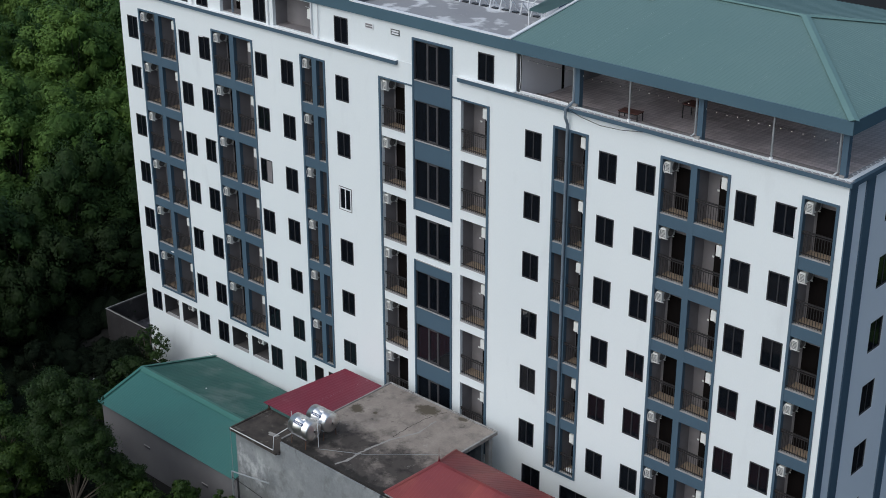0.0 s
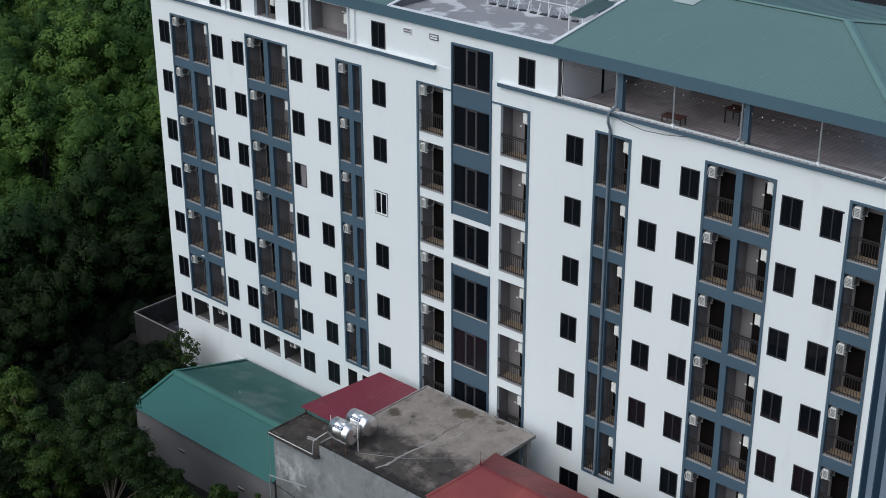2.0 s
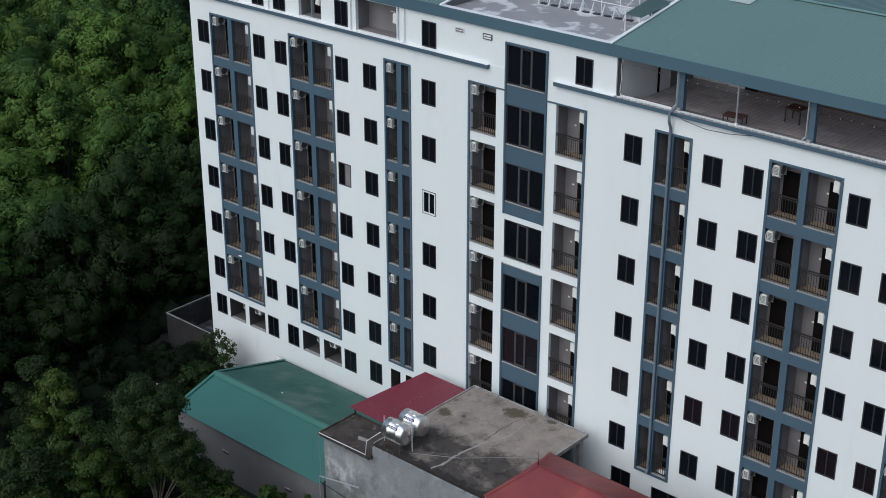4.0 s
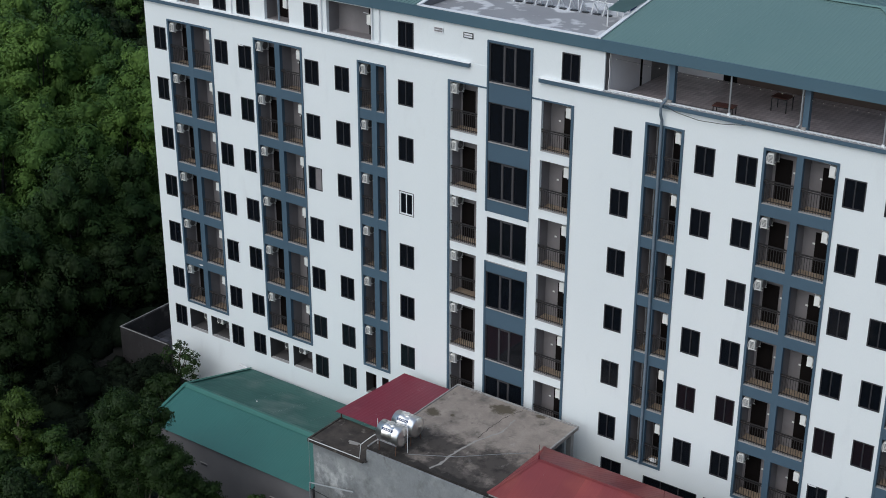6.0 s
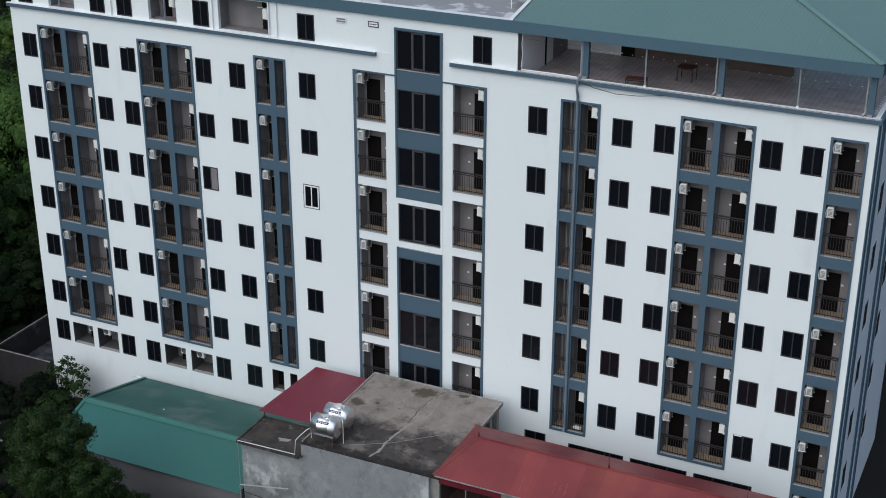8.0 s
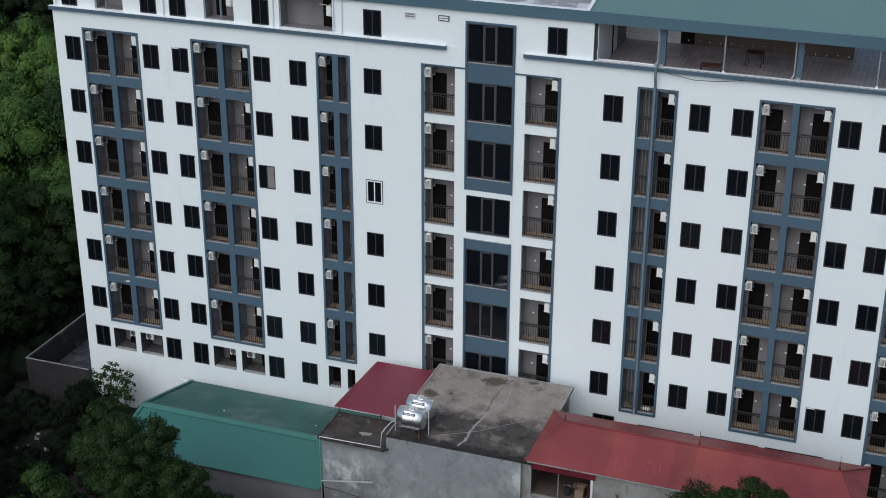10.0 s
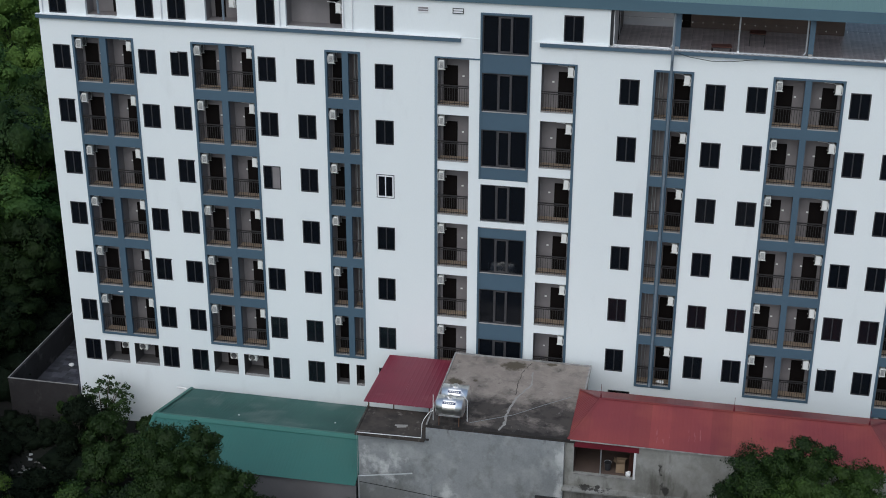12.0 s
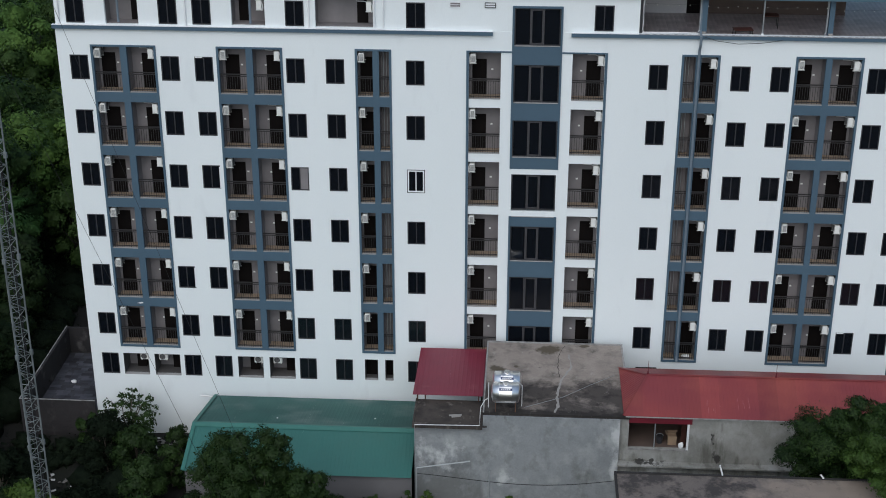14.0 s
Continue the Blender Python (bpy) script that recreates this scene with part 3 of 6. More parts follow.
DARKWIN = window_frame_mesh("window", WIN_W, WIN_H, FRAME)
PALEWIN = window_frame_mesh("sash_frame", WIN_W - 0.09, WIN_H - 0.09, WHITEFRAME, (0.5,), 0.075)
PANE = boxes("pane", GLASS, (0.062, WIN_W / 2 - 0.032, 0.02, 0.032, 0.062, WIN_H - 0.062))
SASH = boxes("sash_edge", WHITEFRAME, (0, 0.06, -0.03, 0.03, 0.05, WIN_H - 0.1))
SASHTOP = boxes("sash_edge", WHITEFRAME, (0.04, 0.46, -0.03, 0.03, WIN_H - 0.07, WIN_H - 0.01))
SHUT = boxes("pale_blind", LINING, (WIN_W / 2 + 0.034, WIN_W - 0.064, 0.036, 0.045, 0.064, WIN_H - 0.064))
for x, z, r, c in windows:
    pale = r == 2 and c == 5
    w = put("window", DARKWIN, apt, (x, 0.004, z), "white-framed window" if pale else "")
    if pale:
        put("sash_frame", PALEWIN, w, (0.045, -0.014, 0.045), "white sash frame")
    put("pane", PANE, w)
    put("pane", PANE, w, (WIN_W / 2 - 0.03, 0.014, 0))
    if (r, c) in ((1, 0), (0, 10), (4, 1), (2, 2)):
        put("sash_edge", SASH, w, (WIN_W - 0.05, 0, 0), "white sash edge")
    if (r, c) in ((0, 2), (5, 9)):
        put("sash_edge", SASHTOP, w, (0, 0, 0), "white sash edge")
    if (r, c) == (2, 3):
        put("blind", SHUT, w, (0, -0.03, 0), "pale grey blind")
for i, (a, b, z0, z1) in enumerate(LOW_RIBBON):
    w = put("window", window_frame_mesh("window", b - a, z1 - z0, FRAME, (0.33, 0.66) if i else (0.5,)), apt, (a, 0.03, z0))
    put("pane", boxes("pane", GLASS, (0.062, b - a - 0.062, 0.02, 0.03, 0.062, z1 - z0 - 0.062)), w)
SIDEWIN = window_frame_mesh("window", 1.25, 1.6, FRAME)
SIDEPANE = boxes("pane", GLASS, (0.062, 0.6, 0.02, 0.03, 0.062, 1.54))
for a, b, z0, z1 in hl:
    w = put("window", SIDEWIN, apt, (X1 - 0.03, a, z0), rz=math.pi / 2)
    put("pane", SIDEPANE, w)
    put("pane", SIDEPANE, w, (0.59, 0.012, 0))

# stair bay: windows and slate-blue spandrels
bm = bmesh.new()
for x0, x1 in ((BAY[0], BAY[0] + 0.11), (BAY[1] - 0.11, BAY[1])):
    box(bm, x0, x1, -0.07, 0.2, 17.60, 27.24)
    box(bm, x0, x1, -0.07, 0.2, 4.3, 14.62)
box(bm, BAY[0] + 0.11, BAY[1] - 0.11, -0.07, 0.2, 27.13, 27.24)
part("bay_frame", bm, BLUE, apt, "slate-blue stair bay frame")
bm = bmesh.new()
for x0, x1 in ((BAY[0], BAY[0] + 0.11), (BAY[1] - 0.11, BAY[1])):
    box(bm, x0, x1, -0.02, 0.2, 14.62, 17.60)
box(bm, BAY[0] + 0.11, BAY[1] - 0.11, -0.02, 0.2, 17.26, 17.60)
box(bm, BAY[0] + 0.11, BAY[1] - 0.11, -0.02, 0.2, 14.62, 14.96)
part("bay_band", bm, WHITE, apt, "white bands of the stair bay")
BAYW = BAY[1] - BAY[0] - 0.22
for k in range(7):
    top = 27.13 if k == 0 else 23.87 - STOREY * (k - 1)
    bot = 24.98 if k == 0 else 21.64 - STOREY * (k - 1)
    if bot < 4:
        continue
    h = top - bot
    w = put("bay_window", window_frame_mesh("bay_window", BAYW, h, FRAME, (), 0.07), apt, (BAY[0] + 0.11, 0.02, bot))
    for a, b in ((0.0, 0.36), (0.36, 0.62), (0.62, 1.0)):
        put("pane", boxes("pane", GLASS, (BAYW * a + 0.076, BAYW * b - 0.076, 0.03, 0.042, 0.08, h - 0.08)), w)
    for f in (0.36, 0.62):
        put("mullion", boxes("mullion", MULLION, (BAYW * f - 0.06, BAYW * f + 0.06, -0.01, 0.07, 0.072, h - 0.072)), w, label="brown-grey mullion")
    put("sash_rail", boxes("sash_rail", MULLION, (BAYW * 0.36 + 0.078, BAYW * 0.62 - 0.078, -0.005, 0.06, 0.074, 0.15)), w)
    put("sash_rail", boxes("sash_rail", MULLION, (BAYW * 0.36 + 0.078, BAYW * 0.62 - 0.078, -0.005, 0.06, h - 0.15, h - 0.074)), w)
    nxt = 23.87 - STOREY * k
    if k < 6:
        hi, lo = bot, nxt
        if k == 2:
            lo = 17.60
        if k == 3:
            hi = 14.62
        bm = bmesh.new()
        box(bm, BAY[0] + 0.11, BAY[1] - 0.11, -0.04, 0.2, lo + 0.002, hi - 0.03)
        part("spandrel", bm, BLUE, apt, "slate-blue spandrel panel")
        bm = bmesh.new()
        box(bm, BAY[0] + 0.15, BAY[1] - 0.15, -0.075, 0.02, hi - 0.028, hi + 0.012)
        part("bay_sill", bm, SILL, apt)

# balcony stacks
RAILH = 1.17
rail_cache = {}


def railing(x0, x1, z):
    w = round(x1 - x0, 2)
    if w not in rail_cache:
        rail_cache[w] = (boxes("railing", RAIL, (0.01, w - 0.01, 0.04, 0.11, RAILH - 0.06, RAILH)),
                         boxes("lower_rail", RAIL, (0.01, w - 0.01, 0.055, 0.095, 0.0, 0.04)),
                         boxes("baluster", RAIL, (-0.011, 0.011, 0.06, 0.082, 0.02, RAILH - 0.13)))
    rm, lm, bmx = rail_cache[w]
    r = put("railing", rm, apt, (x0, 0, z), "black steel railing")
    put("lower_rail", lm, r, (0, 0, RAILH - 0.16))
    put("lower_rail", lm, r, (0, 0, 0.10))
    n = max(3, round(w / 0.14))
    for i in range(1, n):
        put("baluster", bmx, r, (w * i / n, 0, 0))


lining_cache = {}


def balcony(x0, x1, z0, z1, door_side):
    """Recess behind one opening: floor, side walls, back wall, ceiling and a door."""
    key = (round(x1 - x0, 2), round(z1 - z0, 2))
    w, h = key
    if key not in lining_cache:
        d = BALC_D
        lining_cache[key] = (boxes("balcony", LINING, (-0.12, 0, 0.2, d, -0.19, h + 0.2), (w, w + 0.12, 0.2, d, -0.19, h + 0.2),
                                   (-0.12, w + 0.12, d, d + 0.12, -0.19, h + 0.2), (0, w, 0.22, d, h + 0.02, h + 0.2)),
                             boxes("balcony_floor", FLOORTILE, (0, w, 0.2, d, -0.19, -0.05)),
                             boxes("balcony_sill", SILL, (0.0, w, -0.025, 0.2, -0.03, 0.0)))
    l, f, s = lining_cache[key]
    b = put("balcony", l, apt, (x0, 0, z0))
    put("balcony_floor", f, b, label="tan tiled balcony floor")
    put("balcony_sill", s, b)
    if door_side:
        dw = min(0.82, w - 0.1)
        dx = 0.16 if door_side == "L" else w - 0.16 - dw
        if w < 1.2:
            dx = (w - dw) / 2
        bm = bmesh.new()
        box(bm, dx, dx + dw, BALC_D - 0.035, BALC_D - 0.002, -0.048, 2.05)
        box(bm, dx + 0.1, dx + dw - 0.1, BALC_D - 0.045, BALC_D - 0.034, 0.08, 0.83)
        box(bm, dx + 0.1, dx + dw - 0.1, BALC_D - 0.045, BALC_D - 0.034, 0.96, 1.86)
        part("balcony_door", bm, DOOR, b, "dark brown balcony door")
    return b


SOCKET = boxes("wall_socket", ACWHITE, (-0.06, 0.06, -0.02, 0.0, -0.045, 0.045))

# air conditioners: built once per side
ac_proto = {}


def ac_unit(x, z, side, proto_y=0.04):
    """An outdoor unit hung along a balcony's side wall, its narrow end to the front."""
    key = side
    if key not in ac_proto:
        ac = thing("air_conditioner", "white outdoor air-conditioner unit hung on the balcony side wall", "air conditioner", "balcony air conditioners")
        s = 1 if side == "L" else -1
        bm = bmesh.new()
        xa, xb = sorted((0.08 * s, 0.37 * s))
        box(bm, xa, xb, 0.0, 0.78, 0.0, 0.54)
        bmesh.ops.bevel(bm, geom=bm.edges[:], offset=0.02, segments=2, affect="EDGES")
        part("casing", bm, ACWHITE, ac)
        bm = bmesh.new()
        if side == "L":
            for k in range(6):
                box(bm, 0.12, 0.33, -0.014, 0.004, 0.09 + k * 0.065, 0.128 + k * 0.065)
            part("grille", bm, ACGRILL, ac, "grey louvre grille")
        else:
            box(bm, -0.36, -0.12, -0.008, 0.004, 0.05, 0.12)
            part("valve_cover", bm, ACWHITE, ac, "white valve cover")
        bm = bmesh.new()
        rod(bm, (0.366 * s, 0.42, 0.27), (0.382 * s, 0.42, 0.27), 0.235, 20)
        part("fan_opening", bm, FANDARK, ac, "grey-brown round fan opening")
        bm = bmesh.new()
        for k in range(4):
            rr = 0.06 + 0.055 * k
            pipe_run(bm, [(0.388 * s, 0.42 + rr * math.cos(u * math.pi / 8), 0.27 + rr * math.sin(u * math.pi / 8)) for u in range(17)], 0.006, 4)
        part("fan_guard", bm, ACGRILL, ac, "grey ring fan guard")
        if side == "R":
            bm = bmesh.new()
            pipe_run(bm, [(-0.3, 0.2, 0.47), (-0.5, 0.3, 0.53), (-0.95, 0.45, 0.50)], 0.022, 5)
            part("refrigerant_pipe", bm, PIPE, ac, "white insulated pipe")
        for y in (0.12, 0.62):
            bm = bmesh.new()
            xa, xb = sorted((0.0, 0.42 * s))
            box(bm, xa, xb, y, y + 0.04, -0.05, -0.01)
            xa, xb = sorted((0.0, 0.04 * s))
            box(bm, xa, xb, y, y + 0.04, -0.05, 0.35)
            part("bracket", bm, ACWHITE, ac)
        bm = bmesh.new()
        pts = [(0.09 * s - s * (0.075 if side == "L" else 0.10) * math.sin(math.pi * i / 7), -0.01, 0.50 - 0.075 * i) for i in range(8)]
        pipe_run(bm, pts, 0.02 if side == "L" else 0.026)
        part("hose", bm, PIPE, ac, "white hose")
        ac_proto[key] = ac
        ac.location = (x, proto_y, z)
        return ac
    return copy_thing(ac_proto[key], pose(x, proto_y, z))


rng = random.Random(7)
for si, (a, b, m) in enumerate(BLUE_STACKS):
    rows = ROWS if a < 48 else 7
    bot = STACK_BOT if a < 48 else SILL_TOP - STOREY * 6 - 0.15
    bm = bmesh.new()
    t = 0.13
    box(bm, a, a + t, -0.05, 0.21, bot, STACK_TOP)
    box(bm, b - t, b, -0.05, 0.21, bot, STACK_TOP)
    box(bm, a + t, b - t, -0.05, 0.21, STACK_TOP - 0.11, STACK_TOP)
    box(bm, a + t, b - t, -0.05, 0.21, bot, SILL_TOP - STOREY * (rows - 1) - 0.002)
    part("balcony_frame", bm, BLUE, apt, "slate-blue balcony frame")
    cells = [(a + t, m[0]), (m[1], b - t)] if m else [(a + t, b - t)]
    if m:
        bm = bmesh.new()
        box(bm, m[0], m[1], -0.035, 0.22, SILL_TOP - STOREY * (rows - 1), STACK_TOP - 0.11)
        part("mullion", bm, BLUE, apt, "slate-blue mullion")
    for r in range(rows):
        z0 = SILL_TOP - STOREY * r
        z1 = STACK_TOP - 0.11 if r == 0 else SLAB_BOT - STOREY * (r - 1)
        if r:
            for ca, cb in cells:
                bm = bmesh.new()
                box(bm, ca, cb, -0.03, 0.22, SLAB_BOT - STOREY * (r - 1), SILL_TOP - STOREY * (r - 1) - 0.032)
                part("slab_edge", bm, BLUE, apt, "slate-blue slab edge")
        for ci, (ca, cb) in enumerate(cells):
            side = "L" if ci == 0 else "R"
            narrow = cb - ca < 0.8
            bal = balcony(ca, cb, z0, z1, None if narrow else side)
            railing(ca, cb, z0)
            if narrow:
                for px, pr in ((0.18, 0.032), (0.36, 0.024)):
                    put("soil_pipe", rods("soil_pipe", STEEL, pr, ((px, 0.75, 0), (px, 0.75, z1 - z0))), bal, label="pale vertical pipe")
            if not narrow:
                sx = (cb - ca) * (0.72 if side == "L" else 0.35)
                put("wall_socket", SOCKET, bal, (sx, BALC_D - 0.003, 1.45), "white wall fitting")
                ac_unit(ca if side == "L" else cb, z1 - 0.68, side)
for wi, (a, b) in enumerate(WHITE_STACKS):
    side = "L" if wi == 0 else "R"
    for r in range(ROWS):
        z0 = SILL_TOP - STOREY * r
        z1 = 24.56 if r == 0 else SLAB_BOT + 0.07 - STOREY * (r - 1)
        bal = balcony(a, b, z0, z1, side)
        railing(a, b, z0)
        put("wall_socket", SOCKET, bal, ((b - a) * (0.72 if wi == 0 else 0.3), BALC_D - 0.003, 1.45), "white wall fitting")
        ac_unit(a if side == "L" else b, z1 - 0.68, side)
    bm = bmesh.new()
    xa, xb = (22.75, 22.895) if wi == 0 else (30.535, 30.68)
    box(bm, xa, xb, -0.05, -0.002, 4.2, 24.64)
    part("edge_strip", bm, BLUE, apt, "slate-blue edge strip")
    bm = bmesh.new()
    xa, xb = (22.897, 25.30) if wi == 0 else (28.13, 30.533)
    box(bm, xa, xb, -0.05, -0.002, 24.56, 24.64)
    part("edge_strip", bm, BLUE, apt, "slate-blue edge strip")
# recesses of the lowest storey, with units that face outwards
fan_proto = None
for i, (a, b, z0, z1) in enumerate(GROUND_OPEN):
    w, h = b - a, z1 - z0
    rc = put("recess", boxes("recess", RECESS, (-0.1, w + 0.1, 1.5, 1.6, -0.05, h + 0.1)), apt, (a, 0, z0), "plastered recess with shade put into its colour")
    # Walls, then thin dark boards over the white reveals to dim them
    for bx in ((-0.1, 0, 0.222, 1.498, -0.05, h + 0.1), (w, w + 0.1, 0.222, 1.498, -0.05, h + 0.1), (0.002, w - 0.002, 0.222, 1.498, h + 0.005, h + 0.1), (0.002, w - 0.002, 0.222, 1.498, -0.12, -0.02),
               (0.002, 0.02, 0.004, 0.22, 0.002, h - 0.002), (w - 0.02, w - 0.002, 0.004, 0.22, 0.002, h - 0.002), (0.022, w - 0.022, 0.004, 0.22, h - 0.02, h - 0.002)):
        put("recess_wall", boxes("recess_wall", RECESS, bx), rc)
    put("recess_sill", boxes("recess_sill", SILL, (0.004, w - 0.004, -0.012, 0.2, -0.03, 0.004)), rc)
    dx = w * 0.5 if i % 2 == 0 else w * 0.62
    if w > 1:
        put("recess_door", boxes("recess_door", DOOR, (w * 0.36 if i % 2 == 0 else w * 0.56, w * 0.72 if i % 2 == 0 else w - 0.03, 1.0, 1.497, 0, h)), rc)
        ux = a + (w - 0.62 if i % 2 == 0 else 0.18)
        if fan_proto is None:
            fan_proto = thing("air_conditioner", "white outdoor air-conditioner unit with round fan facing out of the recess", "air conditioner", "recess air conditioners")
            bm = bmesh.new()
            box(bm, 0, 0.56, 0, 0.26, 0, 0.44)
            bmesh.ops.bevel(bm, geom=bm.edges[:], offset=0.02, segments=2, affect="EDGES")
            part("casing", bm, ACWHITE, fan_proto)
            bm = bmesh.new()
            for k in range(4):
                rr = 0.045 + 0.045 * k
                ring = [(0.23 + rr * math.cos(q * math.pi / 8), -0.012, 0.22 + rr * math.sin(q * math.pi / 8)) for q in range(17)]
                pipe_run(bm, ring, 0.008, 4)
            part("fan_guard", bm, ACGRILL, fan_proto, "grey ring fan guard")
            bm = bmesh.new()
            rod(bm, (0.23, -0.006, 0.22), (0.23, 0.004, 0.22), 0.175, 20)
            part("fan_opening", bm, RECESS, fan_proto, "dark round fan opening")
            for bx in (0.05, 0.45):
                bm = bmesh.new()
                box(bm, bx, bx + 0.05, 0.02, 1.05, -0.05, -0.005)
                part("bracket", bm, ACWHITE, fan_proto)
            fan_proto.location = (ux, 0.34, z1 - 0.60)
        else:
            copy_thing(fan_proto, pose(ux, 0.34, z1 - 0.60))
    else:
        # Narrow recess: a dark panel closes it to stand for its dim inside
        put("recess_door", boxes("recess_door", DOOR, (0.02, w - 0.02, 0.7, 0.74, 0, h)), rc)
# recesses of the top storey with pipes
for i, (a, b, z0, z1) in enumerate(TOP_OPEN):
    w, h = b - a, z1 - z0
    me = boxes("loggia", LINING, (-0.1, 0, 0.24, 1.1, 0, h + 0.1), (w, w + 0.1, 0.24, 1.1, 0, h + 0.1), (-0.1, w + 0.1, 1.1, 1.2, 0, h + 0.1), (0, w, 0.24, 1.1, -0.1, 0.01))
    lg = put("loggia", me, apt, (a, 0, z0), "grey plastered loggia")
    dx = (1.25, 0.25, 2.25)[i]
    put("loggia_door", boxes("loggia_door", DOOR, (dx, dx + 0.62, 1.06, 1.097, 0.01, 1.75)), lg)
    bm = bmesh.new()
    px = (0.72, 1.05, w + 0.08)[i]
    py = -0.06 if i == 2 else 0.12
    rod(bm, (px, py, 0.1), (px, py, 1.95), 0.07 if i < 2 else 0.05)
    if i == 2:
        pipe_run(bm, [(px, py, 0.1), (px + 0.15, py, 0.0), (px + 0.45, py, 0.0), (px + 0.52, py, 0.1), (px + 0.52, py, 1.95)], 0.035)
    part_ob = put("drain_pipe", mesh_of("drain_pipe", bm, GREYPIPE if i < 2 else WHITEFRAME), lg)
ac_unit(TOP_OPEN[1][1] - 0.1, 26.75, "R")
ac_unit(TOP_OPEN[2][1], 26.75, "R")
# thin vertical pipes on the top storey
for x in (-0.38, 6.9, 13.9):
    bm = bmesh.new()
    rod(bm, (x, -0.05, 25.77), (x, -0.05, 27.79), 0.04)
    part("drain_pipe", bm, WHITEFRAME, apt)
# louvred vents
for i, x in enumerate((21.80, 23.75)):
    bm = bmesh.new()
    box(bm, x, x + 0.62, -0.03, 0.0, 27.10, 27.14)
    box(bm, x, x + 0.62, -0.03, 0.0, 27.37, 27.41)
    box(bm, x, x + 0.62, -0.03, 0.0, 27.24, 27.27)
    box(bm, x, x + 0.04, -0.03, 0.0, 27.14, 27.37)
    box(bm, x + 0.58, x + 0.62, -0.03, 0.0, 27.14, 27.37)
    v = part("vent", bm, WHITEFRAME if i == 0 else FRAME, apt, "louvred wall vent")
    bm = bmesh.new()
    box(bm, x + 0.04, x + 0.58, -0.012, -0.004, 27.14, 27.37)
    part("vent_backing", bm, LINING if i == 0 else WHITEFRAME, v)
# rain pipe down the narrow balcony stack
bm = bmesh.new()
pipe_run(bm, [(35.74, 0.35, 27.78), (35.74, 0.3, 25.95), (35.74, -0.33, 25.72), (35.74, -0.33, 25.3), (35.73, -0.12, 24.9), (35.73, -0.12, 5.6), (35.73, -0.3, 5.35)], 0.075, 8)
part("rain_pipe", bm, GREYPIPE, apt, "grey-blue rain pipe")
bm = bmesh.new()
pipe_run(bm, [(35.95, -0.28, 25.72), (36.6, -0.29, 25.52), (37.8, -0.3, 25.36), (39.0, -0.3, 25.42), (40.2, -0.28, 25.6)], 0.016, 5)
part("cable", bm, CABLE, apt, "black sagging cable")

# roofs
SL = Vector((0, 8.45, 1.49)).normalized()
slope_len = math.hypot(8.45, 1.49)
RIDGE_Y, RIDGE_Z, EAVE_Z = 8.3, 29.87, 28.385
slope_sheets(apt, "roof_sheet", GREENROOF, (32.05, -0.15, EAVE_Z), (50.42, -0.15, EAVE_Z), SL, [(0, slope_len), (11.15, slope_len), (18.37, 0.0)], rib=0.21, h=0.007, label="grey-green ribbed roof sheet")
ers = Vector((-7.22, 0, 1.49)).normalized()
el = math.hypot(7.22, 1.49)
slope_sheets(apt, "roof_sheet", GREENROOF, (50.42, -0.15, EAVE_Z), (50.42, 17.5, EAVE_Z), ers, [(0, 0), (8.45, el), (9.2, el), (17.65, 0)], rib=0.21, h=0.007)
slope_sheets(apt, "roof_sheet", GREENROOF, (50.42, 17.5, EAVE_Z), (32.05, 17.5, EAVE_Z), Vector((0, -9.2, 1.49)).normalized(), [(0, 0), (7.22, 9.32), (18.37, 9.32)])
bm = bmesh.new()
apex = Vector((43.2, RIDGE_Y, RIDGE_Z + 0.05))
for a, b, r in (((50.42, -0.15, EAVE_Z + 0.05), apex, 0.14), (apex, (32.05, RIDGE_Y, RIDGE_Z + 0.05), 0.09), ((50.42, 17.5, EAVE_Z + 0.05), apex, 0.1)):
    a, b = Vector(a), Vector(b)
    d = (b - a).normalized()
    s = d.cross(Vector((0, 0, 1))).normalized() * (0.22 if r > 0.12 else 0.14)
    up = Vector((0, 0, 0.06))
    v = [bm.verts.new(p) for p in (a - s, a + up, a + s, b - s, b + up, b + s)]
    bm.faces.new((v[0], v[1], v[4], v[3]))
    bm.faces.new((v[1], v[2], v[5], v[4]))
part("ridge_cap", bm, mat("pale_ridge_cap", (0.15, 0.25, 0.235), (0.13, 0.225, 0.21), 0.5, 0.5), apt, "pale green ridge cap")
# left wing of the sheet roof, beside the flat part
slope_sheets(apt, "roof_sheet", GREENROOF, (X0 - 0.1, -0.15, EAVE_Z), (20.85, -0.15, EAVE_Z), SL, [(0, 0), (7.4, slope_len), (21.6, slope_len)])
slope_sheets(apt, "roof_sheet", GREENROOF, (20.85, 17.5, EAVE_Z), (X0 - 0.1, 17.5, EAVE_Z), Vector((0, -9.2, 1.49)).normalized(), [(0, 9.32), (14.2, 9.32), (21.6, 0)])
slope_sheets(apt, "roof_sheet", GREENROOF, (X0 - 0.1, 17.5, EAVE_Z), (X0 - 0.1, -0.15, EAVE_Z), Vector((7.4, 0, 1.49)).normalized(), [(0, 0), (9.2, 7.55), (17.65, 0)])
bm = bmesh.new()
for x in (20.87, 31.87):
    v = [bm.verts.new((x, y, z)) for y, z in ((-0.12, 27.9), (-0.12, EAVE_Z - 0.01), (RIDGE_Y, RIDGE_Z - 0.02), (17.4, EAVE_Z - 0.01), (17.4, 27.9))]
    w = [bm.verts.new(p.co + Vector((0.12 if x > 30 else -0.1, 0, 0))) for p in v]
    bm.faces.new(v)
    bm.faces.new(w[::-1])
    for i in range(5):
        bm.faces.new((v[i], v[(i + 1) % 5], w[(i + 1) % 5], w[i]))
